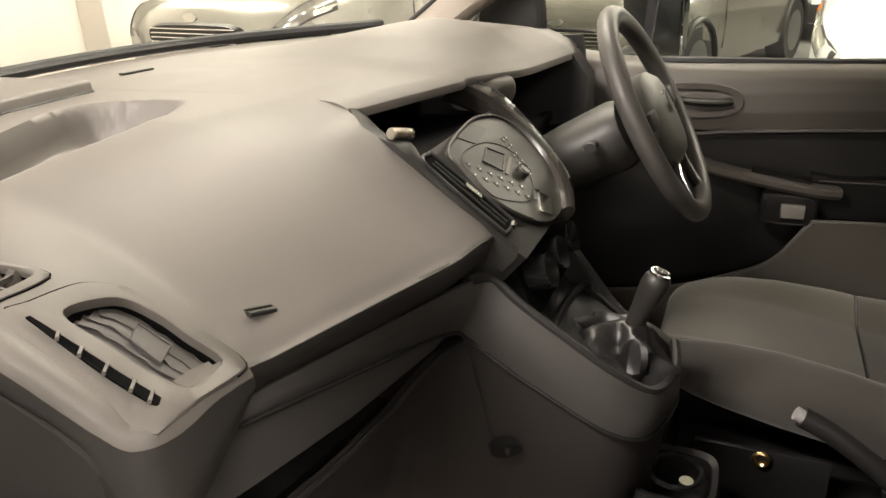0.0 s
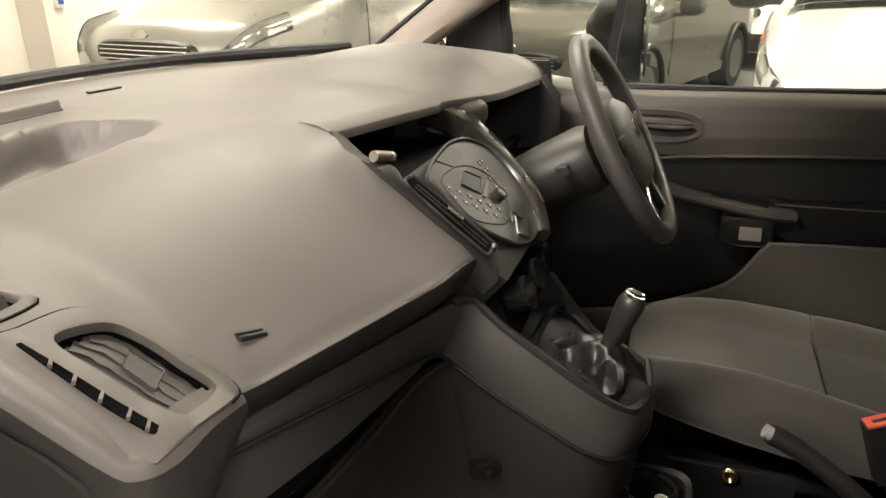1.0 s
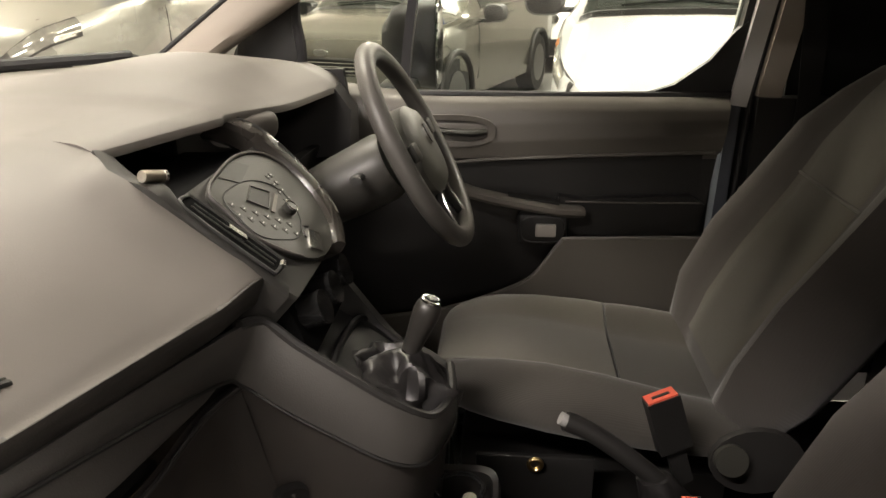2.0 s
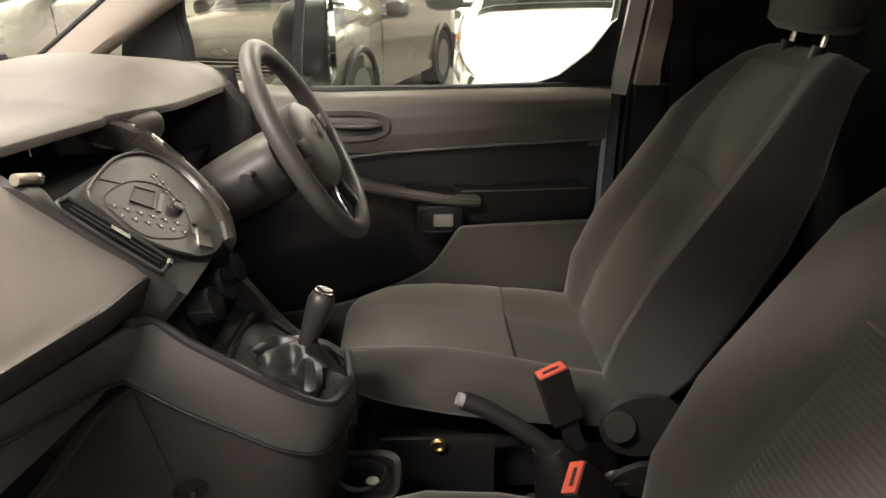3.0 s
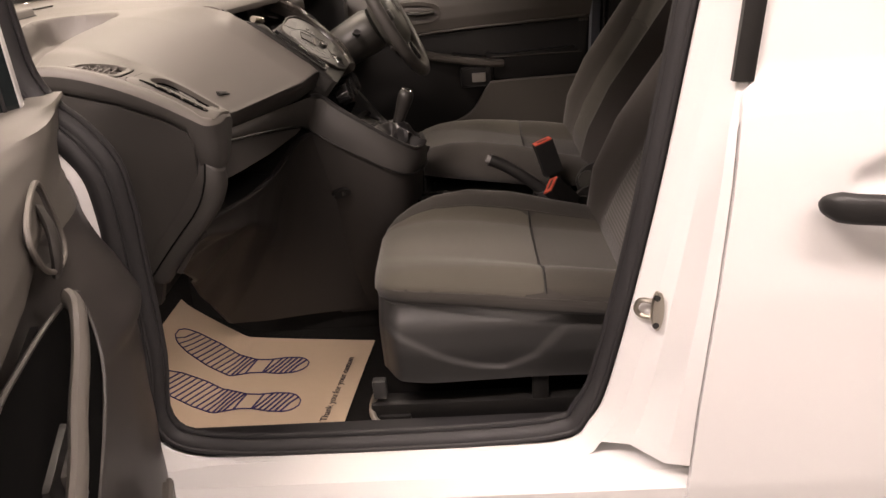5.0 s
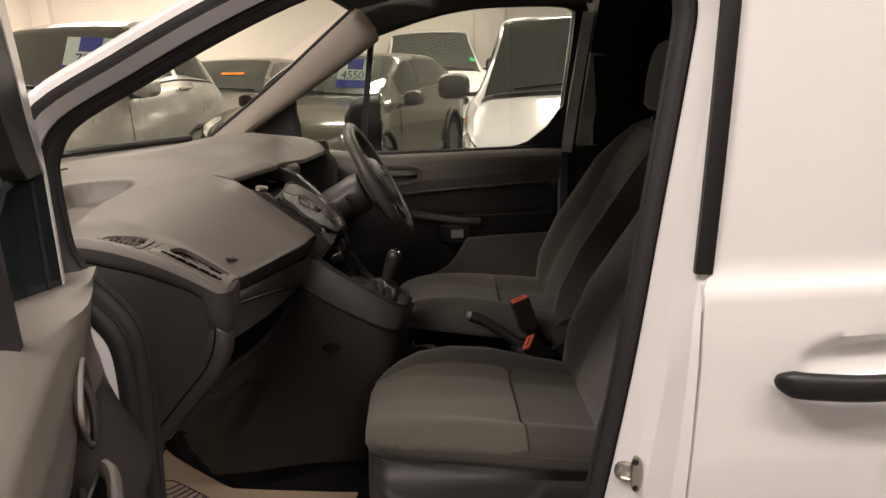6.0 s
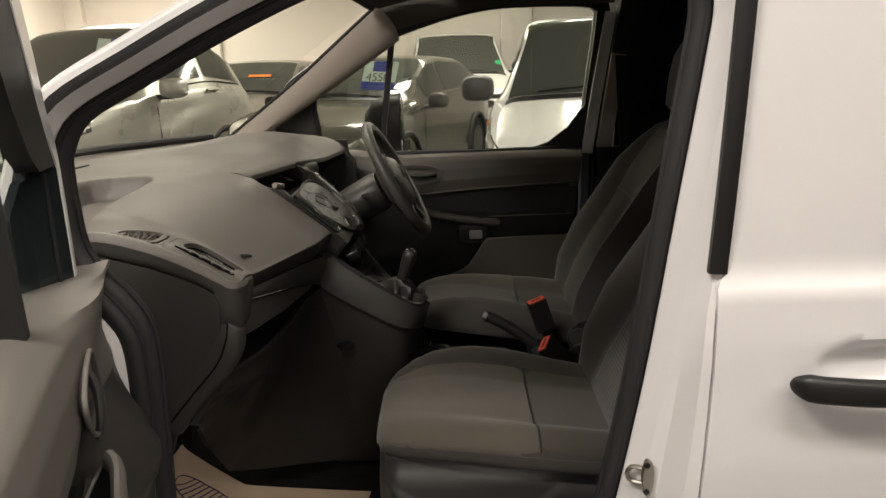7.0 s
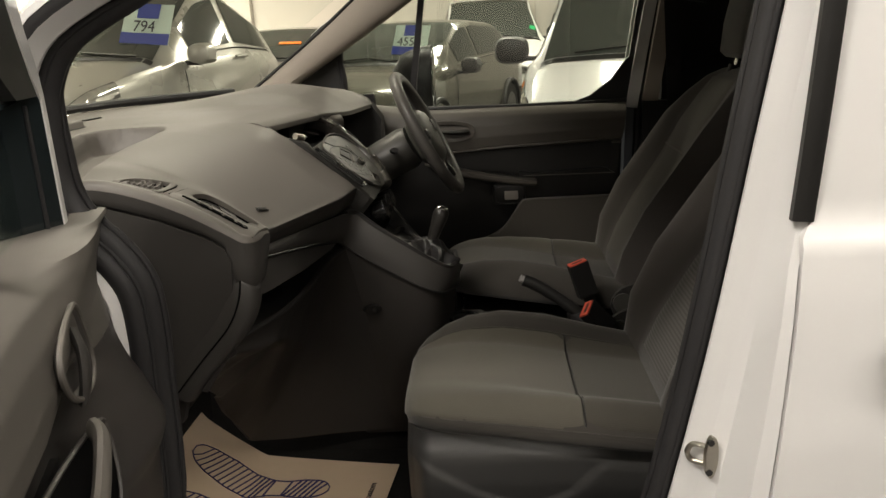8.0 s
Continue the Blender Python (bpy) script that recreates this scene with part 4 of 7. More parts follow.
# lower rolled edge of the pad, the shade of its undercut put into the colour
roll = [V(pad_low(y)[0] - 0.001, y, pad_z(pad_low(y)[0] - 0.001, y, False) - 0.010) for y in [lerp(-0.600, -0.100, i / 24) for i in range(25)]]
part("pad_edge", sweep(roll, [(-0.030, -0.030), (-0.016, -0.032), (-0.010, -0.026), (0.000, -0.004), (0.003, 0.004), (0.002, 0.009), (-0.002, 0.011), (-0.012, 0.011), (-0.030, 0.008)], up=(0, 0, 1)), EDGE_SHADE, pad_ob, "rolled edge coloured dark for the shade of its undercut")
# badge slot on the pad
bx = V(-0.258, -0.424, pad_z(-0.258, -0.424) + 0.003)
part("slot", sweep([bx + V(-0.009, -0.014, 0.004), bx + V(0.001, 0.014, -0.003)], circle(0.0045, 8, 0.003), up=(0, 0, 1)), DARK, pad_ob)
part("slot_rim", tube([bx + V(-0.012, -0.014, 0.008), bx + V(-0.002, 0.014, 0.001)], 0.0015, 6), SILVER_PL, pad_ob)
# right-hand top between centre and driver's side
def pad_right(u, v):
    y = lerp(-0.086, 0.67, v)
    xr = table(y, (-0.086, -0.338), (0.146, -0.262), (0.162, -0.270), (0.31, -0.231), (0.56, -0.185), (0.67, -0.20))
    x0 = ws_base(min(y, 0.66)).x + 0.005
    x = lerp(x0, xr, 1 - (1 - u) ** 1.6)
    t = (x - x0) / (xr - x0)
    hump = table(y, (-0.086, 0.0), (0.10, 0.006), (0.16, 0.012), (0.25, 0.036), (0.42, 0.048), (0.57, 0.020), (0.67, -0.01))
    z = 1.213 + max(0.0, hump) * math.sin(math.pi * min(1, t * 1.02) ** 1.9) ** 1.2 - table(t, (0, 0), (0.85, 0.0), (1, 0.010 + 0.016 * ease(0.14, 0.4, y))) - 0.009 * max(0.0, (t - 0.955) / 0.045) ** 2
    return V(x, y, z)
part("driver_hood", sheet(pad_right, 60, 60, (0, 0, -0.012)), DASH, dash, "brown-grey instrument hood", 60)
part("defrost_slot", sweep([(-0.705, 0.248, 1.2215), (-0.625, 0.285, 1.2285), (-0.545, 0.319, 1.2325)], [(-0.006, -0.002), (0.006, -0.002), (0.006, 0.002), (-0.006, 0.002)], up=(0, 0, 1)), DARK, dash, "black demister slot")
part("defrost_slot", sweep([(-0.833, 0.025, 1.2150), (-0.822, 0.085, 1.2150)], [(-0.004, -0.002), (0.006, -0.002), (0.006, 0.002), (-0.006, 0.002)], up=(0, 0, 1)), DARK, dash)

# left end: vents and end panel
def end_face(u, v):
    """Outer end of the dashboard, seen through the open door."""
    xr = table(v, (0.0, -0.40), (0.18, -0.375), (0.48, -0.275), (0.62, -0.262), (0.80, -0.240), (0.92, -0.230), (1, -0.236))
    x = lerp(-0.70, xr, u)
    zt = pad_z(min(x, -0.24), -0.63, False) - 0.006
    z = lerp(0.72, zt, v)
    y = -0.618 - 0.008 * math.sin(math.pi * v) + 0.012 * u ** 6
    return V(x, y, z)
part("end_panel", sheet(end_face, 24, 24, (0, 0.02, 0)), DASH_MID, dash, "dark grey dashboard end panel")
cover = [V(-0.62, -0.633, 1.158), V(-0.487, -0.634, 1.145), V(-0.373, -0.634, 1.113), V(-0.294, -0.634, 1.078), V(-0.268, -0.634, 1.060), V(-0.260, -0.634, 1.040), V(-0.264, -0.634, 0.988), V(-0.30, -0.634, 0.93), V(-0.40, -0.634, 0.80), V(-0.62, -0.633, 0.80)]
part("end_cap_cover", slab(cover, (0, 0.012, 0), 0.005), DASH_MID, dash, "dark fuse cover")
# demister vent by the window
def on_pad(x, y, h=0.002):
    return V(x, y, pad_z(x, y, False) + h)
# vents let into the pad's outer shoulder; outlines in plan
VENT_RIM = [(-0.361, -0.608), (-0.359, -0.580), (-0.354, -0.541), (-0.347, -0.522), (-0.334, -0.504), (-0.301, -0.495), (-0.271, -0.483), (-0.247, -0.478), (-0.234, -0.500), (-0.226, -0.56), (-0.226, -0.600), (-0.236, -0.610), (-0.30, -0.612)]
VENT_HOLE = [(-0.337, -0.566), (-0.332, -0.541), (-0.324, -0.521), (-0.301, -0.510), (-0.278, -0.506), (-0.254, -0.499), (-0.247, -0.515), (-0.241, -0.545), (-0.246, -0.554), (-0.264, -0.563), (-0.295, -0.569), (-0.328, -0.573)]


def spread(pts, c, n=64):
    """The outline's points at even angles round c, in plan."""
    q = sorted((math.atan2(p.y - c.y, p.x - c.x), p) for p in pts)
    ang = [a for a, p in q]
    out = []
    for i in range(n):
        t = -math.pi + 2 * math.pi * (i + 0.5) / n
        out.append(V(*[float(np.interp(t, ang, [p[k] for a, p in q], period=2 * math.pi)) for k in range(3)]))
    return out


def let_in(name, rim_xy, hole_xy, label, lift):
    """A vent frame on the pad with a dark well under its hole."""
    rim = smooth_path([on_pad(x, y, 0) for x, y in rim_xy], 6, closed=True)
    hole = smooth_path([on_pad(x, y, 0) for x, y in hole_xy], 6, closed=True)
    hc = sum(hole, Vector()) / len(hole)
    R0, R1 = spread(rim, hc), spread(hole, hc)
    up = V(0.42, 0, 0.9)
    v = part(name, loft([[p - up * 0.006 for p in R0], [p + up * 0.001 for p in R0], [lerp(p, q, 0.06) + up * lift for p, q in zip(R0, R1)], [lerp(p, q, 0.80) + up * (lift + 0.001) for p, q in zip(R0, R1)], [lerp(p, q, 0.95) + up * lift for p, q in zip(R0, R1)], [p - up * 0.002 for p in R1], [p - up * 0.036 for p in R1]], True, False), DASH, dash, label, 50)
    part("vent_back", slab([p - up * 0.030 for p in R1], tuple(up * -0.004)), WELL, v, "vent well painted black for its shade")
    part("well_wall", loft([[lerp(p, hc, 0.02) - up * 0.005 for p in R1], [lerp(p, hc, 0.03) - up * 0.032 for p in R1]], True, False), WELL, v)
    k = len(R0) // 4
    inner_side = [p for p in R0[k:] + R0[:k] if p.y > -0.600 and not (p.x > -0.258 and p.y < -0.510)]
    part("seam", tube([lerp(p, hc, -0.012) + up * 0.0003 for p in inner_side], 0.0009, 6), WELL, dash)
    return v, up


vent, vup = let_in("corner_vent", VENT_RIM, VENT_HOLE, "round-cornered side air vent", 0.003)
for i, f in enumerate((0.22, 0.44, 0.66, 0.88)):
    pts = []
    for k in range(13):
        t = k / 12
        x = lerp(-0.330, -0.246, t)
        y = lerp(table(x, (-0.334, -0.536), (-0.318, -0.517), (-0.252, -0.503)), table(x, (-0.330, -0.572), (-0.264, -0.562), (-0.246, -0.552)), f)
        pts.append(on_pad(x, y + 0.0012 * math.sin(9 * t * 3.1 + 2 * i), 0) - vup * 0.0085)
    part("slat", sweep(pts, [(-0.0084, -0.0026), (0.0080, 0.0018), (0.0084, 0.0030), (-0.0084, -0.0012)], up=tuple(vup)), SLATPL, vent)
tb = [(-0.296, -0.548), (-0.306, -0.527), (-0.280, -0.522), (-0.270, -0.546)]
part("vent_tab", slab([on_pad(x, y, 0) - vup * 0.005 for x, y in tb], tuple(vup * -0.004), 0.001), SLATPL, vent, "vent thumb tab")
part("tab_edge", tube([on_pad(x, y, 0) - vup * 0.004 for x, y in tb], 0.0007, 5, closed=True), VENTGREY, vent)
SLOT_O = [(-0.342, -0.597), (-0.310, -0.598), (-0.272, -0.596), (-0.238, -0.588)]
SLOT_I = [(-0.341, -0.594), (-0.310, -0.5915), (-0.272, -0.5865), (-0.238, -0.5785)]
so_, si_ = smooth_path([on_pad(x, y, 0.0082) for x, y in SLOT_O], 6), smooth_path([on_pad(x, y, 0.0082) for x, y in SLOT_I], 6)
part("slot_strip", slab(so_ + list(reversed(si_)), tuple(vup * -0.002)), WELL, vent, "black slotted strip")
for f in (0.30, 0.48, 0.64, 0.80, 0.91):
    k = int(f * (len(so_) - 1))
    part("slot_rib", sweep([so_[k] + V(0.004, -0.0015, 0.001), si_[k] + V(-0.004, 0.0015, 0.001)], [(-0.0016, -0.002), (0.0016, -0.002), (0.0012, 0.0014), (-0.0012, 0.0014)], up=tuple(vup)), DASH, vent)
SV_RIM = [(-0.452, -0.611), (-0.442, -0.588), (-0.418, -0.569), (-0.392, -0.554), (-0.374, -0.545), (-0.369, -0.556), (-0.372, -0.584), (-0.379, -0.606), (-0.414, -0.617)]
SV_HOLE = [(-0.441, -0.608), (-0.432, -0.588), (-0.408, -0.570), (-0.383, -0.556), (-0.378, -0.562), (-0.382, -0.596), (-0.392, -0.607), (-0.42, -0.611)]
sv, vup2 = let_in("side_vent", SV_RIM, SV_HOLE, "narrow demister vent", 0.002)
part("slat", sweep([on_pad(-0.436, -0.596, 0) - vup2 * 0.001, on_pad(-0.380, -0.580, 0) - vup2 * 0.001], [(-0.001, -0.006), (0.001, -0.006), (0.001, 0.001), (-0.001, 0.001)], up=tuple(vup2)), DASH, sv)
for i in range(5):
    f = (i + 0.8) / 5.6
    a = V(-0.432, -0.590, 0).lerp(V(-0.384, -0.558, 0), f)
    b = V(-0.432, -0.608, 0).lerp(V(-0.387, -0.600, 0), f)
    part("slat", sweep([on_pad(a.x, a.y, 0) - vup2 * 0.002, on_pad(b.x, b.y, 0) - vup2 * 0.002], [(-0.0007, -0.006), (0.0007, -0.006), (0.0007, 0.0005), (-0.0007, 0.0005)], up=tuple(vup2)), DASH, sv)
# rounded crown along the pad's outer edge and round its rear corner, over a darker border
crown = smooth_path([(-0.66, -0.630, 0), (-0.55, -0.631, 0), (-0.45, -0.631, 0), (-0.36, -0.630, 0), (-0.29, -0.627, 0), (-0.252, -0.622, 0), (-0.236, -0.613, 0), (-0.229, -0.598, 0), (-0.228, -0.575, 0), (-0.234, -0.53, 0), (-0.242, -0.482, 0)], 6)
crown_rings, border_rings = [], []
for i, p in enumerate(crown):
    d = (crown[min(i + 1, len(crown) - 1)] - crown[max(i - 1, 0)]).normalized()
    o = V(d.y, -d.x, 0)
    c = V(p.x, p.y, pad_z(min(p.x, -0.241), max(p.y, -0.63), False) - 0.20 * max(0, p.x + 0.241) + 0.0015)
    side_low = table(p.x, (-0.66, 1.165), (-0.487, 1.147), (-0.373, 1.115), (-0.294, 1.080), (-0.268, 1.060), (-0.258, 0.985))
    zb = side_low if p.y < -0.615 else table(p.y, (-0.615, 0.985), (-0.58, 0.990), (-0.53, 1.010), (-0.48, 1.030))
    zb = min(zb, c.z - 0.022)
    crown_rings.append([c - o * 0.026 - V(0, 0, 0.004), c - o * 0.018 + V(0, 0, 0.002), c - o * 0.007 + V(0, 0, 0.003), c + V(0, 0, 0.0005), c + o * 0.0035 - V(0, 0, 0.0035), c + o * 0.006 - V(0, 0, 0.011), c - o * 0.004 - V(0, 0, 0.014)])
    a, b = c + o * 0.0055 - V(0, 0, 0.010), V(c.x, c.y, zb)
    border_rings.append([a, a.lerp(V(a.x, a.y, zb), 0.5) + o * 0.0012, V(a.x, a.y, zb + 0.004), b + o * 0.002, b - o * 0.014, c - o * 0.014 - V(0, 0, 0.010)])
part("pad_crown", loft(crown_rings), DASH, dash, "rounded brown-grey pad edge", 60)
part("end_border", loft(border_rings), DASH_MID, dash, "dark grey border of the dashboard end", 60)
col_path = smooth_path([(-0.245, -0.612, 1.00), (-0.250, -0.622, 0.965), (-0.272, -0.625, 0.92), (-0.325, -0.626, 0.86), (-0.385, -0.626, 0.79)], 5)
CN = V(0.80, 0, -0.60)
rings = []
for i, p in enumerate(col_path):
    g = ease(0, 7, i)
    ends = ease(len(col_path) - 1, len(col_path) - 6, i)
    w = 0.030 + 0.045 * g * (0.5 + 0.5 * ends)
    rings.append([p + CN * a + V(0, b, 0) for a, b in ((-0.030, -0.010), (-0.006, -0.016), (0.012, -0.014), (0.021, -0.006), (0.025, 0.006), (0.025, 0.4 * w), (0.020, 0.7 * w), (0.008, 0.92 * w), (-0.010, w), (-0.030, w))])
part("end_column", loft(rings), DASH_MID, dash, "dark rounded dashboard edge", 75)
part("column_split", tube([r[1] + V(0, -0.0012, 0) for r in rings], 0.0016, 6), WELL, dash)

# lower half: fascia under the pad, slanted lid, open shelf and knee panel
def between(U, L, bulge, thick, n):
    """A strip between two polylines, bowed outwards."""
    U, L = smooth_path(U, n), smooth_path(L, n)
    def f(u, v):
        k = u * (len(U) - 1)
        i = min(len(U) - 2, int(k))
        a, b = U[i].lerp(U[i + 1], k - i), L[i].lerp(L[i + 1], k - i)
        return a.lerp(b, v) + Vector(bulge) * math.sin(math.pi * v)
    return sheet(f, len(U) - 1, 8, thick)
BAND_U = [(-0.254, -0.520, 1.026), (-0.204, -0.33, 1.012), (-0.152, -0.150, 0.998), (-0.132, -0.122, 0.990), (-0.09, -0.122, 0.957), (-0.035, -0.120, 0.918), (0.03, -0.114, 0.872), (0.070, -0.094, 0.843), (0.088, -0.055, 0.832), (0.096, 0.0, 0.828), (0.088, 0.06, 0.834)]
BAND_L = [(-0.252, -0.545, 1.016), (-0.208, -0.36, 0.982), (-0.172, -0.190, 0.944), (-0.158, -0.150, 0.916), (-0.115, -0.148, 0.885), (-0.05, -0.146, 0.846), (0.02, -0.140, 0.806), (0.064, -0.116, 0.788), (0.086, -0.06, 0.782), (0.096, 0.0, 0.780), (0.088, 0.06, 0.782)]
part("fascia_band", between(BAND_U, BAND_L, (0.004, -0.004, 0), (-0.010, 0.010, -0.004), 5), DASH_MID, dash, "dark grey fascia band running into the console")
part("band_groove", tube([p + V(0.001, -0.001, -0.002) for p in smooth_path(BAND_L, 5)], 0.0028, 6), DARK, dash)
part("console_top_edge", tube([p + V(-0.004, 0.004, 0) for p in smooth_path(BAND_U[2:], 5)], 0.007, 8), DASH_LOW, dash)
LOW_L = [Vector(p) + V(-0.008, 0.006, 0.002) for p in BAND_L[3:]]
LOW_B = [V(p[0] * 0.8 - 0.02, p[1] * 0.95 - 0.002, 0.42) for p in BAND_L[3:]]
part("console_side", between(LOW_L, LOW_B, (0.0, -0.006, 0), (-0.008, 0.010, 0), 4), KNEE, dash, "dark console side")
# added block, coloured to vanish in the shade under the fascia
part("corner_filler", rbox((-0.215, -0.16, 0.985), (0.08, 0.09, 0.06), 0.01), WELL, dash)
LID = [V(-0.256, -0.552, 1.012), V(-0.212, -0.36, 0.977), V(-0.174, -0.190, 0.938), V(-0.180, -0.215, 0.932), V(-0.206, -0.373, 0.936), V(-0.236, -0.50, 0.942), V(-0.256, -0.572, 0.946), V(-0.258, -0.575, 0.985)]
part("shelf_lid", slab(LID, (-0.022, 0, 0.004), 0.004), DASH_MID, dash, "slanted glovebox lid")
part("shelf_inside", slab([V(-0.26, -0.20, 0.835), V(-0.34, -0.60, 0.815), V(-0.46, -0.60, 0.83), V(-0.46, -0.20, 0.85)], (0, 0, -0.01)), DARK, dash)
part("shelf_back", slab([V(-0.46, -0.625, 0.66), V(-0.46, -0.05, 0.66), V(-0.46, -0.05, 1.06), V(-0.46, -0.625, 1.06)], (-0.012, 0, 0)), DARK, dash)
part("shelf_end", slab([V(-0.46, -0.10, 0.66), V(-0.16, -0.10, 0.66), V(-0.16, -0.10, 1.0), V(-0.46, -0.10, 1.06)], (0, 0.012, 0)), DARK, dash)
LIP = smooth_path([(-0.268, -0.612, 0.892), (-0.252, -0.50, 0.876), (-0.238, -0.385, 0.862), (-0.216, -0.28, 0.872), (-0.186, -0.205, 0.906), (-0.162, -0.152, 0.914)], 6)
part("shelf_lip", tube(LIP, 0.004, 8), DASH_LOW, dash)
# knee panel curving from the left end into the console's side
def knee(u, v):
    k = u * (len(LIP) - 1)
    i = min(len(LIP) - 2, int(k))
    pt = LIP[i].lerp(LIP[i + 1], k - i)
    pb = V(table(u, (0, -0.33), (0.25, -0.36), (0.45, -0.41), (0.62, -0.42), (0.75, -0.41), (0.85, -0.33), (0.93, -0.22), (1, -0.06)), lerp(-0.64, -0.140, u ** 0.8), table(u, (0, 0.80), (0.12, 0.75), (0.25, 0.70), (0.45, 0.645), (0.62, 0.54), (0.75, 0.46), (0.85, 0.44), (1, 0.43)))
    p = pt.lerp(pb, v)
    # a round-topped recess low down, and a shoulder across to the console
    disc = ease(1.08, 0.92, math.hypot((u - 0.30) / 0.28, (v - 0.95) / 0.62))
    crest = math.exp(-((v - 0.34 - 0.20 * (u - 0.3)) / 0.09) ** 2) * ease(0.95, 0.7, u)
    step = 0.016 * disc - 0.010 * crest
    return p + V(0.03, -0.01, 0) * math.sin(math.pi * v) * math.sin(math.pi * u) - V(step, -0.4 * step, 0)
part("knee_panel", sheet(knee, 40, 40, (-0.012, 0.004, 0)), KNEE, dash, "brown-grey knee panel darkened for the dim footwell")
for c in (V(-0.112, -0.152, 0.762),):
    kp = part("finger_hole", sweep([c, c + V(0.008, -0.014, 0)], circle(0.022, 16, 0.011), up=(0, 0, 1)), DARK, dash, "dark finger recess")
    for dx in (-0.010, 0.010):
        part("clip", rbox(c + V(dx, -0.011, 0), (0.008, 0.010, 0.010), 0.003), DASH_LOW, kp)

# ---- centre stack ----
NS = V(0.660, 0, 0.7513)
def stk(y, s, h=0.0):
    """y across the van, s metres down the sloping stack, h above its face."""
    return V(-0.229 + 0.7513 * s, y, 1.144 - 0.660 * s) + NS * h
def on_stack(pairs, h, k=5):
    return smooth_path([stk(y, s, h) for y, s in pairs], k, closed=True)
rings = []
for s, y0, y1, d in ((-0.002, -0.122, 0.200, 0.03), (0.05, -0.122, 0.200, 0.10), (0.12, -0.116, 0.165, 0.10), (0.165, -0.112, 0.115, 0.09), (0.185, -0.105, 0.07, 0.07)):
    h = -0.004
    rings.append([stk(y0, s, h), stk(lerp(y0, y1, 0.5), s, h + 0.002), stk(y1, s, h), stk(y1, s, h - d), stk(y0, s, h - d)])
part("stack_body", loft(rings), STACK, dash, "dark centre stack")
# recess for a display under the hood, its shade painted near-black
part("recess_floor", slab([stk(-0.11, 0.0, -0.020), stk(0.20, 0.0, -0.020), V(-0.42, 0.20, 1.125), V(-0.42, -0.11, 1.125)], (0, 0, -0.008)), WELL, dash, "display recess painted black for its shade")
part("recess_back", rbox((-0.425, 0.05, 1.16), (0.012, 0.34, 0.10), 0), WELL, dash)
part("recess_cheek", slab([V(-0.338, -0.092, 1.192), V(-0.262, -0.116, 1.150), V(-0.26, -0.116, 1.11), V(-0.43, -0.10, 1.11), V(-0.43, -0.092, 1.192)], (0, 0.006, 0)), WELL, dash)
part("stack_frame", between([V(-0.338, -0.086, 1.198), V(-0.300, -0.120, 1.177), stk(-0.132, -0.03, 0.000), stk(-0.131, 0.03, -0.002), stk(-0.125, 0.10, -0.004), stk(-0.116, 0.175, -0.007)], [V(-0.335, -0.055, 1.186), V(-0.288, -0.086, 1.166), stk(-0.104, -0.022, 0.003), stk(-0.122, 0.02, 0.003), stk(-0.114, 0.09, 0.002), stk(-0.101, 0.165, -0.001)], tuple(NS * 0.002), tuple(NS * -0.03), 6), STACK, dash, "dark frame beside the stack")
# ribbed roller
ra, rb = stk(-0.124, -0.046, 0.003), stk(-0.092, -0.034, 0.003)
rl = part("roller", sweep([ra, rb], circle(0.0072, 18), up=(0, 0, 1)), STEEL, dash, "ribbed bright roller")
for i in range(9):
    q = ra.lerp(rb, 0.06 + 0.09 * i)
    part("rib", sweep([q, q + (rb - ra) * 0.045], circle(0.0078, 16), up=(0, 0, 1)), STEEL, rl)
part("roller_end", sweep([rb, rb + (rb - ra) * 0.12], circle(0.0080, 16), up=(0, 0, 1)), CHROME, rl, "bright roller end")
# oval control panel
plate = on_stack(((-0.050, 0.014), (0.03, 0.000), (0.095, -0.002), (0.155, 0.014), (0.184, 0.052), (0.170, 0.106), (0.126, 0.156), (0.070, 0.182), (0.012, 0.180), (-0.034, 0.152), (-0.066, 0.100), (-0.062, 0.045)), 0.0035)
panel_ob = part("control_panel", slab(plate, tuple(NS * -0.014), 0.0015), SILVER_PL, dash, "olive-grey oval control panel")
part("panel_rim", tube([p + NS * 0.001 for p in plate[-16:] + plate[:22]], 0.0028, 8), VENTGREY, panel_ob, "pale raised panel rim")
part("panel_seam", tube(on_stack(((-0.040, 0.034), (0.0, 0.028), (0.055, 0.036), (0.09, 0.060), (0.094, 0.095), (0.060, 0.128), (0.012, 0.138), (-0.024, 0.124), (-0.056, 0.098), (-0.052, 0.06)), 0.0037), 0.0011, 6, closed=True), DARK, panel_ob)
def face(name, quad, material, parent, label="", h=0.0035, t=0.001, bevel=0.0):
    return part(name, slab([stk(y, s, h) for y, s in quad], tuple(NS * t), bevel), material, parent, label)
face("lcd", ((-0.002, 0.006), (0.066, -0.002), (0.094, 0.020), (0.030, 0.032)), LCD, panel_ob, "dark radio display")
face("lcd", ((0.002, 0.056), (0.042, 0.046), (0.064, 0.068), (0.022, 0.080)), LCD, panel_ob)
part("display_rim", tube([stk(y, s, 0.0046) for y, s in ((0.000, 0.055), (0.042, 0.043), (0.067, 0.068), (0.022, 0.083))], 0.0013, 6, closed=True), VENTGREY, panel_ob)
face("bar_key", ((0.020, 0.088), (0.072, 0.074), (0.076, 0.079), (0.024, 0.093)), DASH, panel_ob, "pale bar key", 0.003, 0.003)
dc = stk(0.062, 0.104, 0.003)
dial = part("dial", sweep([dc, dc + NS * 0.010], circle(0.0105, 20), up=(0, 1, 0)), SILVER_PL, panel_ob, "grey rotary dial")
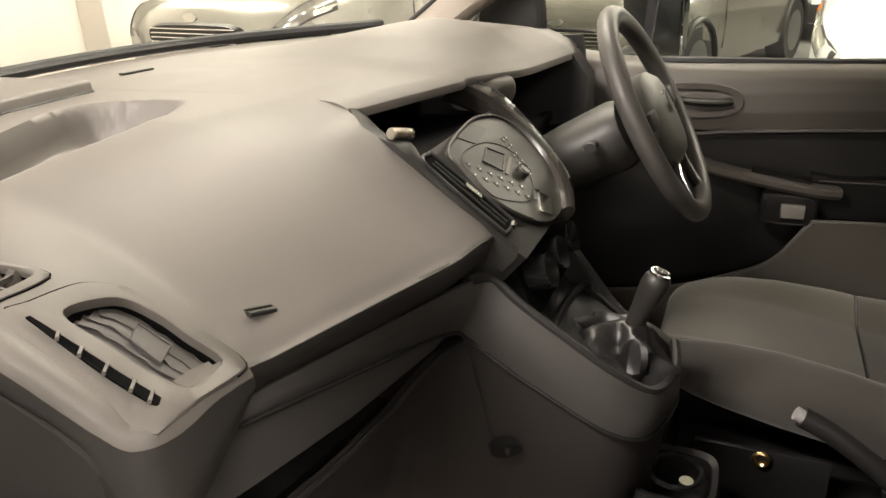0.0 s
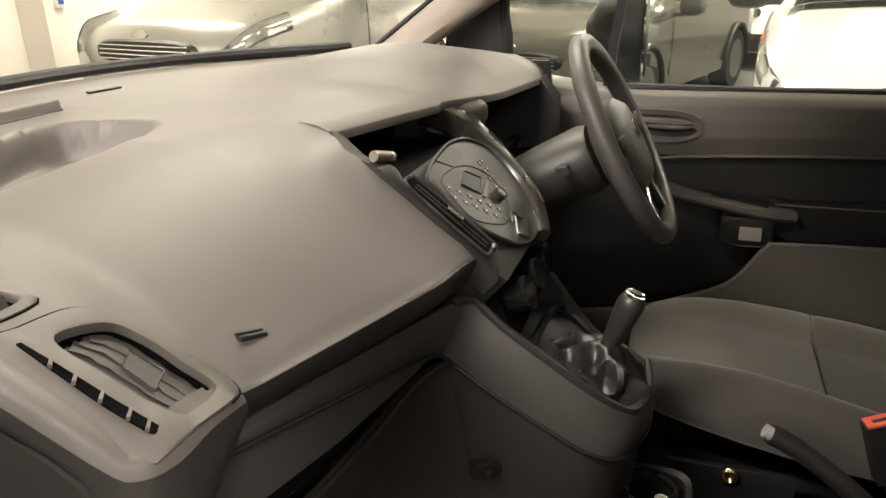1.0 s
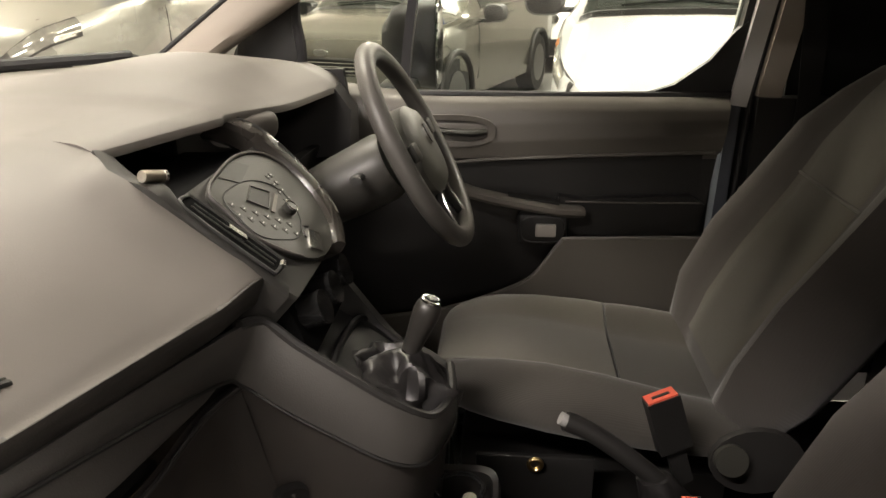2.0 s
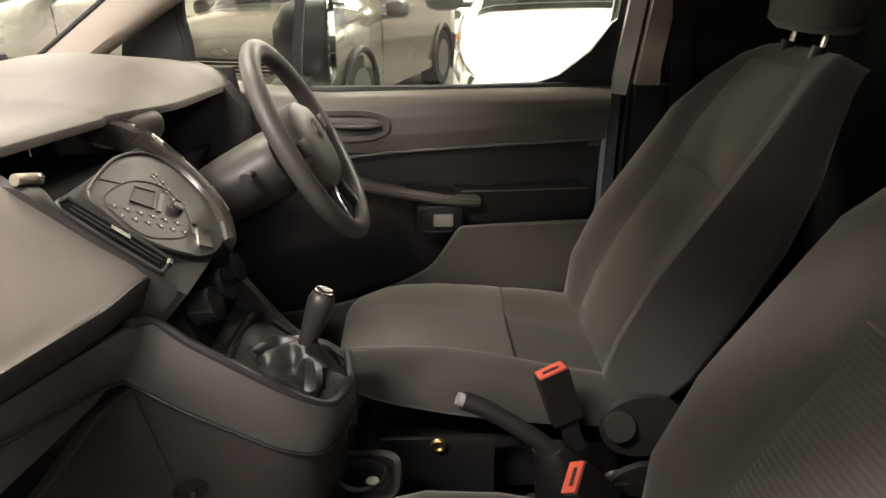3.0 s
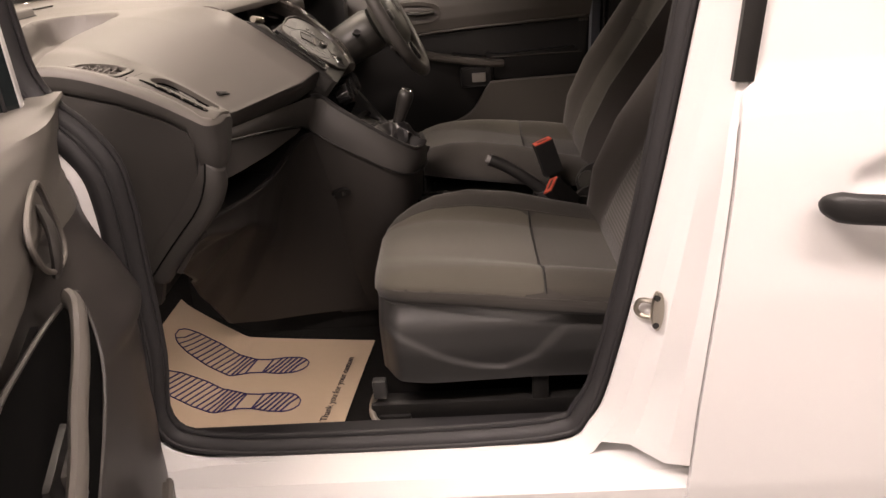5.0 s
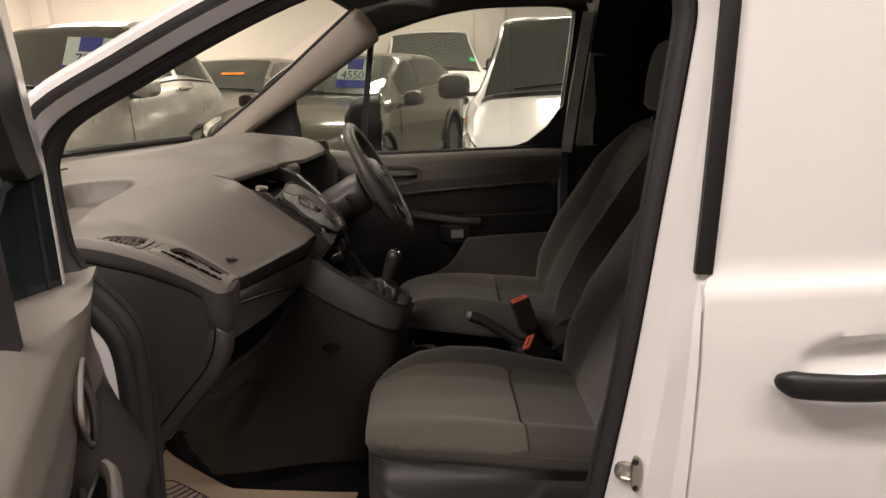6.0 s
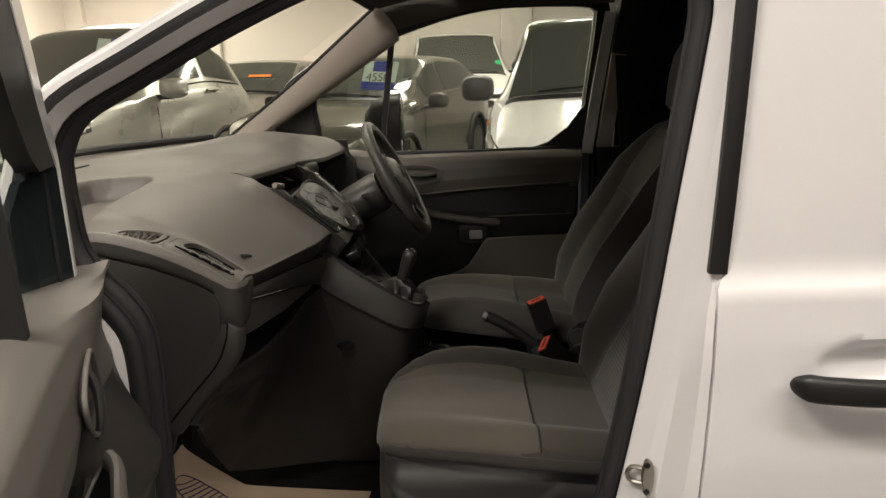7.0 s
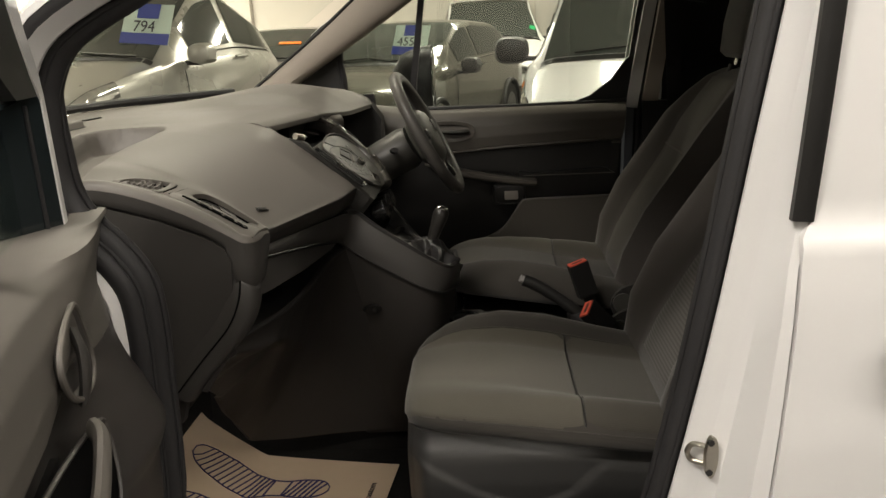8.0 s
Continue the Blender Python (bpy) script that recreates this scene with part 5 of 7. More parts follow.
part("dial_rim", tube([dc + NS * 0.010 + V(0, math.cos(t), 0) * 0.0095 + V(0.7513, 0, -0.66) * (0.0095 * math.sin(t)) for t in [2 * math.pi * i / 18 for i in range(18)]], 0.0014, 6, closed=True), CHROME, dial)
tilt_m = Matrix((V(0.7513, 0, -0.66), V(0, 1, 0), NS)).transposed().to_4x4()
for i in range(12):
    y, s = (-0.036 + 0.013 * (i % 6) - 0.010 * (i // 6), 0.046 + 0.0145 * (i % 6) + 0.016 * (i // 6))
    b = part("button", rbox(stk(y, s, 0.0033), (0.010, 0.010, 0.0018), 0.0006, tilt_m), SILVER_PL, panel_ob)
    part("button_mark", rbox(stk(y, s, 0.0043), (0.0012, 0.0045, 0.0006), 0, tilt_m), PAINT_IN, b)
for i in range(8):
    y, s = 0.108 + 0.012 * (i % 2) - 0.008 * (i // 2), 0.050 + 0.014 * (i // 2)
    b = part("button", rbox(stk(y, s, 0.0033), (0.009, 0.009, 0.0018), 0.0006, tilt_m), SILVER_PL, panel_ob)
    part("button_mark", rbox(stk(y, s, 0.0043), (0.0011, 0.0032, 0.0006), 0, tilt_m), PAINT_IN, b)
face("bright_button", ((0.010, 0.160), (0.052, 0.142), (0.066, 0.160), (0.026, 0.178)), CHROME, panel_ob, "bright button", 0.002, 0.004, 0.0012)
part("panel_slot", tube([stk(y, s, 0.004) for y, s in ((0.028, 0.146), (0.050, 0.134), (0.060, 0.140))], 0.0022, 6), DARK, panel_ob)
# curved spine on the driver's side of the stack
si = smooth_path([stk(y, s, 0.008 - 0.3 * max(0, -0.03 - s)) for y, s in ((0.150, -0.070), (0.165, -0.050), (0.180, -0.01), (0.184, 0.050), (0.168, 0.108), (0.125, 0.156), (0.070, 0.184))], 6)
so = smooth_path([stk(y, s, 0.012 - 0.3 * max(0, -0.03 - s)) for y, s in ((0.207, -0.074), (0.218, -0.052), (0.232, -0.01), (0.226, 0.060), (0.195, 0.125), (0.145, 0.176), (0.080, 0.202))], 6)
part("stack_spine", loft([[a - NS * 0.006, lerp(a, b, 0.15) + NS * 0.002, (a + b) / 2 + NS * 0.004, lerp(a, b, 0.85) + NS * 0.001, b - NS * 0.008, b - NS * 0.06, a - NS * 0.03] for a, b in zip(si, so)]), SPINE, dash, "dark glossy stack edge")
for k0, k1 in ((5, 9), (10, 14), (15, 19)):
    part("spine_slot", tube([lerp(a, b, 0.62) + NS * 0.0035 for a, b in zip(si[k0:k1], so[k0:k1])], 0.003, 6), DARK, dash)
part("spine_line", tube([lerp(a, b, 0.80) + NS * 0.0015 for a, b in zip(si[24:30], so[24:30])], 0.0028, 6), CHROME, dash, "bright trim line")
# long vent along the stack's passenger side
va = on_stack(((-0.122, 0.014), (-0.096, 0.004), (-0.086, 0.016), (-0.070, 0.128), (-0.075, 0.142), (-0.106, 0.144), (-0.112, 0.128)), 0.004, 3)
sv2 = part("stack_vent", tube(va, 0.0028, 6, closed=True), DARK, dash, "long dark air vent")
part("vent_back", slab([p - NS * 0.002 for p in va], tuple(NS * 0.002)), WELL, sv2)
for f in (0.36, 0.66):
    part("slat", sweep([stk(lerp(-0.120, -0.090, f), 0.016, 0.003), stk(lerp(-0.108, -0.073, f), 0.136, 0.003)], [(-0.0007, -0.005), (0.0007, -0.005), (0.0007, 0.003), (-0.0007, 0.003)], up=tuple(NS)), DARK, sv2)
face("slider", ((-0.103, 0.066), (-0.095, 0.063), (-0.091, 0.088), (-0.099, 0.091)), CHROME, sv2, "bright vent slider", 0.006, 0.006, 0.0015)
part("vent_foot", tube([stk(-0.086, 0.146, 0.006), stk(-0.076, 0.143, 0.006)], 0.004, 6), CHROME, sv2)

# ---- console below the stack ----
edge_r = smooth_path([(-0.115, 0.122, 1.00), (-0.06, 0.122, 0.925), (0.0, 0.120, 0.850), (0.05, 0.10, 0.838), (0.088, 0.06, 0.834)], 5)
part("console_side", loft([[p, p + V(0, -0.018, -0.002), V(p.x - 0.01, p.y - 0.02, 0.50), V(p.x - 0.01, p.y + 0.02, 0.50)] for p in edge_r]), DASH_LOW, dash)
part("console_floor", slab([V(-0.14, -0.115, 0.93), V(-0.14, 0.11, 0.93), V(0.075, 0.08, 0.806), V(0.075, -0.085, 0.806)], (-0.012, 0, -0.03)), DARK, dash)
part("heater_panel", slab([V(-0.125, -0.085, 1.02), V(-0.125, 0.10, 1.02), V(-0.085, 0.10, 0.92), V(-0.085, -0.085, 0.92)], (-0.03, 0, 0)), WELL, dash, "black heater control panel")
for y in (-0.055, 0.01, 0.075):
    kn = part("heater_knob", sweep([(-0.102, y, 0.972), (-0.072, y, 0.984)], circle(0.024, 20), up=(0, 1, 0)), PIANO, dash, "black rotary knob")
    part("knob_ring", tube([V(-0.074, y, 0.983) + V(-0.009 * math.sin(t), 0.023 * math.cos(t), 0.021 * math.sin(t)) for t in [2 * math.pi * i / 18 for i in range(18)]], 0.0012, 6, closed=True), DASH_LOW, kn)
# instrument binnacle under the driver's hood
part("binnacle_back", rbox((-0.37, 0.38, 1.12), (0.03, 0.40, 0.16), 0.01), DARK, dash, "black instrument cowl")
part("binnacle_cheek", loft([ellipse((x, y, z), (rx, 0, 0), (0, 0, rz), 24, 2.6) for y, x, z, rx, rz in ((0.205, -0.285, 1.158, 0.030, 0.024), (0.24, -0.270, 1.157, 0.034, 0.027), (0.284, -0.258, 1.155, 0.034, 0.028), (0.297, -0.256, 1.155, 0.030, 0.025), (0.302, -0.256, 1.155, 0.020, 0.016))]), DASH, dash, "rounded brown-grey binnacle cheek", 70)
part("binnacle_cheek", loft([[V(-0.185, 0.555, 1.175), V(-0.185, 0.61, 1.18), V(-0.36, 0.61, 1.17), V(-0.36, 0.555, 1.17)], [V(-0.155, 0.56, 1.13), V(-0.155, 0.63, 1.13), V(-0.36, 0.63, 1.12), V(-0.36, 0.56, 1.12)], [V(-0.16, 0.55, 1.04), V(-0.16, 0.66, 1.04), V(-0.36, 0.66, 1.02), V(-0.36, 0.55, 1.02)]]), DASH_LOW, dash)
part("driver_fascia", sheet(lambda u, v: V(lerp(-0.20, -0.30, v) - 0.03 * math.sin(math.pi * u), lerp(0.18, 0.68, u), lerp(1.06, 0.78, v)), 10, 8, (-0.02, 0, 0)), DARK, dash, "black lower driver fascia")
part("driver_end", slab([V(-0.19, 0.66, 1.20), V(-0.17, 0.665, 1.05), V(-0.30, 0.67, 0.75), V(-0.65, 0.67, 0.75), V(-0.65, 0.66, 1.20)], (0, 0.02, 0)), DASH_LOW, dash)

# ---- steering ----
AX = V(0.884, 0, 0.468)
WC = V(0.006, 0.362, 1.106)
UPW = V(-0.468, 0, 0.884)
SIDEW = V(0, 1, 0)
wheel = thing("steering_wheel", "dark grey leather three-spoke steering wheel with a grey hub", "steering wheel", tuple(WC))
def wp(r, deg, h=0.0):
    a = radians(deg)
    return WC + UPW * (r * math.cos(a)) + SIDEW * (r * math.sin(a)) + AX * h
rimp = [wp(0.178 * (1 + 0.012 * math.cos(radians(2 * d))), d) for d in range(0, 360, 6)]
part("rim", sweep(rimp, circle(0.0190, 14, 0.0170), True, up=tuple(AX)), LEATHER, wheel, "dark grey leather rim")
hub = [ellipse(WC + AX * h - UPW * 0.010, tuple(UPW * (0.085 * s)), tuple(SIDEW * (0.088 * s)), 32, 2.6) for h, s in ((-0.045, 0.75), (-0.02, 1.0), (0.005, 0.97), (0.018, 0.80), (0.022, 0.5))]
hb = part("hub", loft(hub), HUBPL, wheel, "dark grey airbag hub")
bd = part("badge", sweep([WC + AX * 0.020 + UPW * 0.012, WC + AX * 0.026 + UPW * 0.012], circle(0.014, 20, 0.020), up=tuple(UPW)), CHROME, hb, "small oval emblem")
part("badge_field", sweep([WC + AX * 0.0255 + UPW * 0.012, WC + AX * 0.0272 + UPW * 0.012], circle(0.010, 20, 0.016), up=tuple(UPW)), DASH_LOW, bd)
for s in (-1, 1):
    sp = [wp(0.07, s * 95, 0.0), wp(0.12, s * 93, -0.004), wp(0.172, s * 90, -0.002)]
    spo = part("spoke", sweep(sp, circle(0.026, 12, 0.010), up=tuple(AX)), DASH_LOW, wheel, "grey spoke")
    part("button_pod", rbox(wp(0.108, s * 86, 0.012), (0.012, 0.035, 0.03), 0.004, AX.to_track_quat("X", "Z").to_matrix().to_4x4()), SILVER_PL, spo)
    sp = [wp(0.075, s * 160, 0.0), wp(0.12, s * 158, -0.006), wp(0.172, s * 160, -0.002)]
    spo = part("spoke", sweep(sp, circle(0.015, 10, 0.008), up=tuple(AX)), DARK, wheel)
    part("spoke_trim", sweep([p + AX * 0.008 for p in sp], [(-0.007, -0.002), (0.007, -0.002), (0.007, 0.002), (-0.007, 0.002)], up=tuple(AX)), CHROME, spo, "bright spoke trim")
col = thing("steering_column", "grey plastic steering column shroud with stalks", "steering column", (-0.2, 0.362, 0.95))
def cring(d, w, hu, hd):
    c = WC - AX * d
    return [c + SIDEW * (w * math.cos(t)) + UPW * ((hu if math.sin(t) > 0 else hd) * math.sin(t)) for t in [2 * math.pi * i / 20 for i in range(20)]]
part("shroud", loft([cring(0.055, 0.066, 0.050, 0.062), cring(0.075, 0.076, 0.056, 0.070), cring(0.16, 0.076, 0.054, 0.066), cring(0.225, 0.074, 0.050, 0.058), cring(0.240, 0.066, 0.044, 0.050), cring(0.248, 0.050, 0.034, 0.040), cring(0.32, 0.05, 0.04, 0.045)]), WHEELPL, col, "dark grey column shroud")
KC = WC - AX * 0.205 + V(0, -0.066, 0.004)
KD = V(-0.10, -0.93, 0.30).normalized()
ring_k = ellipse(KC + KD * 0.006, tuple(AX * 0.021), tuple(UPW * 0.031), 24, 2.2)
barrel = part("key_surround", loft([[p - KD * 0.03 for p in ring_k], ring_k, [lerp(KC + KD * 0.010, p + KD * 0.004, 0.82) for p in ring_k], [lerp(KC, p, 0.70) - KD * 0.012 for p in ring_k]], True, False), WHEELPL, col, "moulded ignition surround")
part("key_recess", slab([lerp(KC, p, 0.80) + KD * 0.0005 for p in ring_k], tuple(KD * -0.004)), WELL, barrel, "black plate for the shade in the ignition recess")
part("key_barrel", sweep([KC - KD * 0.004, KC + KD * 0.010], circle(0.011, 16), up=(0, 0, 1)), DARK, barrel, "black ignition barrel")
part("wiper_stalk_end", tube(smooth_path([WC - AX * 0.235 + V(0, -0.055, 0.040), WC - AX * 0.262 + V(0, -0.085, 0.048), WC - AX * 0.285 + V(0, -0.125, 0.042)], 4), 0.0045, 8), SWITCH, col, "thin pale stalk")
for s in (-1, 1):
    stp = smooth_path([WC - AX * 0.10 + SIDEW * (s * 0.08) + UPW * 0.01, WC - AX * 0.09 + SIDEW * (s * 0.14) + UPW * 0.018, WC - AX * 0.075 + SIDEW * (s * 0.19) + UPW * 0.022], 4)
    part("stalk", sweep(stp, circle(0.010, 10, 0.007), up=(0, 0, 1)), DASH_LOW, col, "grey stalk")

# ---- gear lever ----
gear = thing("gear_lever", "black leather-booted gear lever with a bright-topped knob", "gear lever", (0.03, 0, 0.84))
knob_axis = V(0.36, 0.06, 0.93).normalized()
kb = V(0.030, 0.012, 0.882)
prof = [(0.0, 0.012), (0.010, 0.0140), (0.030, 0.0158), (0.052, 0.0185), (0.068, 0.0198), (0.078, 0.0187), (0.085, 0.0150), (0.089, 0.009), (0.0905, 0.003)]
def lathe(base, axis, prof, n=18, squash=1.0):
    a = axis.normalized()
    s = a.cross(V(0, 1, 0)).normalized()
    t = s.cross(a)
    return loft([[base + a * h + s * (r * math.cos(2 * math.pi * i / n)) + t * (r * squash * math.sin(2 * math.pi * i / n)) for i in range(n)] for h, r in prof])
knob = part("knob", lathe(kb, knob_axis, prof), KNOB, gear, "smooth grey-brown gear knob")
ks = knob_axis.cross(V(0, 1, 0)).normalized()
kt = ks.cross(knob_axis)
def cap_at(r, deg, h):
    a = math.radians(deg)
    return kb + knob_axis * h + ks * (r * math.cos(a)) + kt * (r * math.sin(a))
part("knob_cap", slab([cap_at(0.0090, 30 * i, 0.0895) for i in range(12)], tuple(knob_axis * 0.002), 0.0006), PIANO, knob, "glossy black cap")
part("cap_ring", tube([cap_at(0.0132, -150 + 12 * i, 0.0870) for i in range(26)], 0.0026, 8), CHROME, knob, "bright open ring on the knob")
part("collar", lathe(kb - knob_axis * 0.012, knob_axis, [(0, 0.0125), (0.010, 0.0135), (0.014, 0.0125)]), CHROME, gear, "bright collar")
brings = []
for k in range(15):
    t = k / 14
    c = V(0.016, -0.004, 0.826).lerp(kb + V(0, 0, 0.004), t ** 0.9)
    r = table(t, (0, 0.070), (0.15, 0.074), (0.45, 0.058), (0.7, 0.036), (0.88, 0.021), (1, 0.016))
    ring_p = []
    for i in range(40):
        a = 2 * math.pi * i / 40
        fold = 0.20 * math.sin(3 * a + 5 * t) + 0.12 * math.sin(7 * a - 9 * t + 1.0) + 0.05 * math.sin(12 * a + 15 * t)
        f = 1 + fold * math.sin(math.pi * min(1, t * 1.05)) ** 0.7
        ring_p.append(c + V(r * 1.05 * f * math.cos(a), r * f * math.sin(a), -0.58 * r * math.cos(a) * (1 - t) + 0.014 * math.sin(4 * a + 9 * t) * math.sin(math.pi * t)))
    brings.append(ring_p)
part("boot", loft(brings), BOOT, gear, "creased black leather boot", 40)
fr = [p + V(0, 0, -0.008) for p in smooth_path([(-0.06, -0.10, 0.905), (0.02, -0.10, 0.862), (0.066, -0.075, 0.834), (0.078, 0.0, 0.822), (0.066, 0.07, 0.832), (0.0, 0.095, 0.862), (-0.06, 0.095, 0.90)], 5, closed=True)]
part("boot_frame", tube(fr, 0.006, 8, closed=True), BOOT, gear)

# ---- items on the tunnel ----
cup = thing("cup_holder", "black plastic cup holder on the transmission tunnel", "cup holder", (0.10, -0.03, 0.44))
c0 = V(0.105, -0.045, 0.0)
part("cup_body", loft([[p for p in ellipse((c0.x, c0.y, z), (a, 0, 0), (0, b, 0), 24, 4)] for z, a, b in ((0.44, 0.06, 0.060), (0.60, 0.060, 0.062), (0.675, 0.062, 0.064), (0.688, 0.058, 0.060), (0.684, 0.050, 0.050), (0.62, 0.046, 0.046))]), DASH_LOW, cup, "black cup well")
part("cup_rim", tube([c0 + V(0.036 * math.cos(t), 0.036 * math.sin(t), 0.690) for t in [2 * math.pi * i / 24 for i in range(24)]], 0.004, 6, closed=True), PIANO, cup)
part("socket", sweep([(0.122, -0.066, 0.688), (0.122, -0.066, 0.694)], circle(0.010, 14), up=(1, 0, 0)), CHROME, cup, "bright power socket")
hbk = thing("handbrake", "grey handbrake lever with a bright button", "handbrake", (0.42, 0.03, 0.46))
hp = smooth_path([(0.262, 0.040, 0.758), (0.30, 0.040, 0.740), (0.36, 0.036, 0.700), (0.42, 0.030, 0.652)], 5)
part("grip", sweep(hp, circle(0.0145, 14, 0.0155), up=(0, 0, 1)), DASH_LOW, hbk, "grey lever grip")
part("button", sweep([(0.254, 0.038, 0.764), (0.258, 0.038, 0.762), (0.276, 0.039, 0.751)], circle(0.0105, 14), up=(0, 0, 1)), BUTTON, hbk, "release button painted pale for its chrome reflection")
rings = []
for k in range(7):
    t = k / 6
    c = V(0.40, 0.032, 0.668).lerp(V(0.455, 0.02, 0.56), t)
    r = lerp(0.020, 0.055, t)
    rings.append([c + V(r * math.cos(a) * 1.2, r * math.sin(a), 0.3 * r * math.cos(a)) * (1 + 0.10 * math.sin(5 * a + 8 * t)) for a in [2 * math.pi * i / 22 for i in range(22)]])
part("gaiter", loft(rings), BOOT, hbk, "creased black gaiter", 60)
part("bracket", rbox((0.44, 0.02, 0.50), (0.14, 0.08, 0.12), 0.01), DARK, hbk)


def buckle(name, base, top, label, face):
    b = thing(name, label, "seat belt buckle", tuple(base))
    base, top = Vector(base), Vector(top)
    d = (top - base).normalized()
    part("strap", sweep([base, base.lerp(top, 0.5)], [(-0.015, -0.004), (0.015, -0.004), (0.015, 0.004), (-0.015, 0.004)], up=face), DARK, b)
    body = part("buckle_body", sweep([base.lerp(top, 0.42), base.lerp(top, 0.5), top - d * 0.004, top], [(-0.026, -0.013), (0.026, -0.013), (0.026, 0.013), (-0.026, 0.013)], up=face), DARK, b, "black buckle")
    part("release", sweep([top - d * 0.016, top + d * 0.003], [(-0.0235, -0.0145), (0.0235, -0.0145), (0.0235, 0.0105), (-0.0235, 0.0105)], up=face), RED, body, "red release button")
    part("slot", sweep([top + d * 0.002, top + d * 0.004], [(-0.014, -0.003), (0.014, -0.003), (0.014, 0.003), (-0.014, 0.003)], up=face), DARK, body)
    return b


buckle("belt_buckle", (0.455, 0.060, 0.64), (0.405, 0.062, 0.792), "upright black buckle with a red button beside the driver seat", (0.2, -0.97, 0.1))
buckle("belt_buckle", (0.50, -0.125, 0.64), (0.405, -0.135, 0.742), "leaning black buckle with a red button beside the passenger seat", (0.5, -0.6, 0.6))


# ---- seats ----
def seat(yc, name, label, side):
    """A front seat with its middle at y = yc. side -1: its outer side faces the passenger door."""
    s = thing(name, label, "car seat", (0.3, yc, 0.37), "front seats")
    # cushion: stations along x of half width, top, underside and bolster height
    rim = lambda e: 1 - math.sqrt(max(0.0, 1 - (max(0.0, e - 0.50) / 0.50) ** 2))
    st = [(0.040, 0.070, 0.668, 0.658, 0.0), (0.014, 0.115, 0.680, 0.655, 0.0), (0.003, 0.145, 0.691, 0.655, 0.0), (0.008, 0.170, 0.701, 0.657, 0.001), (0.030, 0.198, 0.711, 0.660, 0.004), (0.07, 0.221, 0.717, 0.662, 0.008), (0.12, 0.234, 0.718, 0.662, 0.013), (0.20, 0.242, 0.710, 0.657, 0.022), (0.30, 0.244, 0.692, 0.645, 0.034), (0.42, 0.244, 0.672, 0.632, 0.042), (0.52, 0.240, 0.658, 0.625, 0.040), (0.56, 0.22, 0.645, 0.618, 0.02)]

    # the inner bolster stands higher and its front corner is cut back; the outer side tucks in under itself
    def inner(x):
        return table(x, (0.0, 0.004), (0.04, 0.018), (0.10, 0.036), (0.20, 0.042), (0.30, 0.034), (0.42, 0.012), (0.56, 0.0))

    def plan(x, w, q):
        cut = table(x, (0.0, 0.70), (0.03, 0.78), (0.07, 0.85), (0.12, 0.91), (0.20, 0.97), (0.30, 1.0)) if q > 0 else 1.0
        return yc - side * w * cut * q

    def cushion_z(x, q, zt, zb, bol):
        e = abs(q)
        if q > 0:
            bol = bol + inner(x)
        edge = lerp(zb, zt, 0.38 if q > 0 else 0.52)
        return zt + bol * ease(0.40, 0.76, e) - (zt + bol - edge) * rim(e)

    def cushion_ring(x, w, zt, zb, bol):
        pts = [V(x, plan(x, w, q), cushion_z(x, q, zt, zb, bol)) for q in [-side * math.sin(math.pi * (i / 44 - 0.5)) for i in range(45)]]
        for sg in (1, -1):
            q = -side * sg
            edge = lerp(zb, zt, 0.38 if q > 0 else 0.52)
            tuck = 0.09 if q > 0 else 0.16
            under = [V(x, plan(x, w, q * (1 - tuck * (1 - math.cos(a)) * 1.2)), edge - (edge - zb) * math.sin(a)) for a in (0.4, 0.8, 1.2, 1.57)]
            pts += under if sg > 0 else list(reversed(under))
        return pts
    cush = part("cushion", loft([cushion_ring(*r) for r in st]), CLOTH_REAR, s, "dark grey cloth cushion", 70)
    top = st[2:]
    xs = [r[0] for r in top]

    def on_cushion(x, q, h):
        w, zt, zb, b = (float(np.interp(x, xs, [r[k] for r in top])) for k in (1, 2, 3, 4))
        return V(x, plan(x, w, q), cushion_z(x, q, zt, zb, b) + h)

    def insert(u, v):
        x = lerp(0.004, 0.338, u)
        p = on_cushion(x, lerp(-0.97, 0.56, v), 0.0050 - 0.005 * abs(2 * v - 1) ** 12 - 0.002 * u ** 20)
        return p + V(-0.005 * ease(0.12, 0.0, u), 0, 0)
    part("front_insert", sheet(insert, 34, 44, (0, 0, -0.006)), CLOTH_MID, cush, "pale grey woven cushion insert", 70)
    part("rear_insert", sheet(lambda u, v: on_cushion(lerp(0.345, 0.55, u), lerp(-0.95, 0.56, v), 0.0045 - 0.0045 * abs(2 * v - 1) ** 12 - 0.002 * (1 - u) ** 20), 14, 32, (0, 0, -0.006)), CLOTH_BACK, cush, "grey cushion insert", 70)
    part("seam", tube([on_cushion(0.3415, lerp(-0.95, 0.56, i / 24), 0.0012) for i in range(25)], 0.0018, 6), DARK, cush)
    for q in (-0.975, 0.568):
        part("seam", tube([on_cushion(lerp(0.02, 0.53, i / 24), q, 0.0) for i in range(25)], 0.0010, 6), CLOTH, cush)
    # backrest: stations up a leaning line
    B0, B1 = V(0.525, yc, 0.63), V(0.865, yc, 1.255)
    up = (B1 - B0).normalized()
    fw = V(-up.z, 0, up.x)
    H = (B1 - B0).length
    def back_ring(t, w, front, bol, thick):
        c = B0 + up * (H * t)
        pts = []
        for i in range(29):
            y = lerp(-1, 1, i / 28)
            e = abs(y)
            f = front + bol * ease(0.52, 0.80, e) - (0.05 + bol) * ease(0.86, 1.0, e) ** 1.4
            pts.append(c + V(0, w * y, 0) + fw * f)
        r = 1 - 0.22 * ease(0.6, 1.0, t)
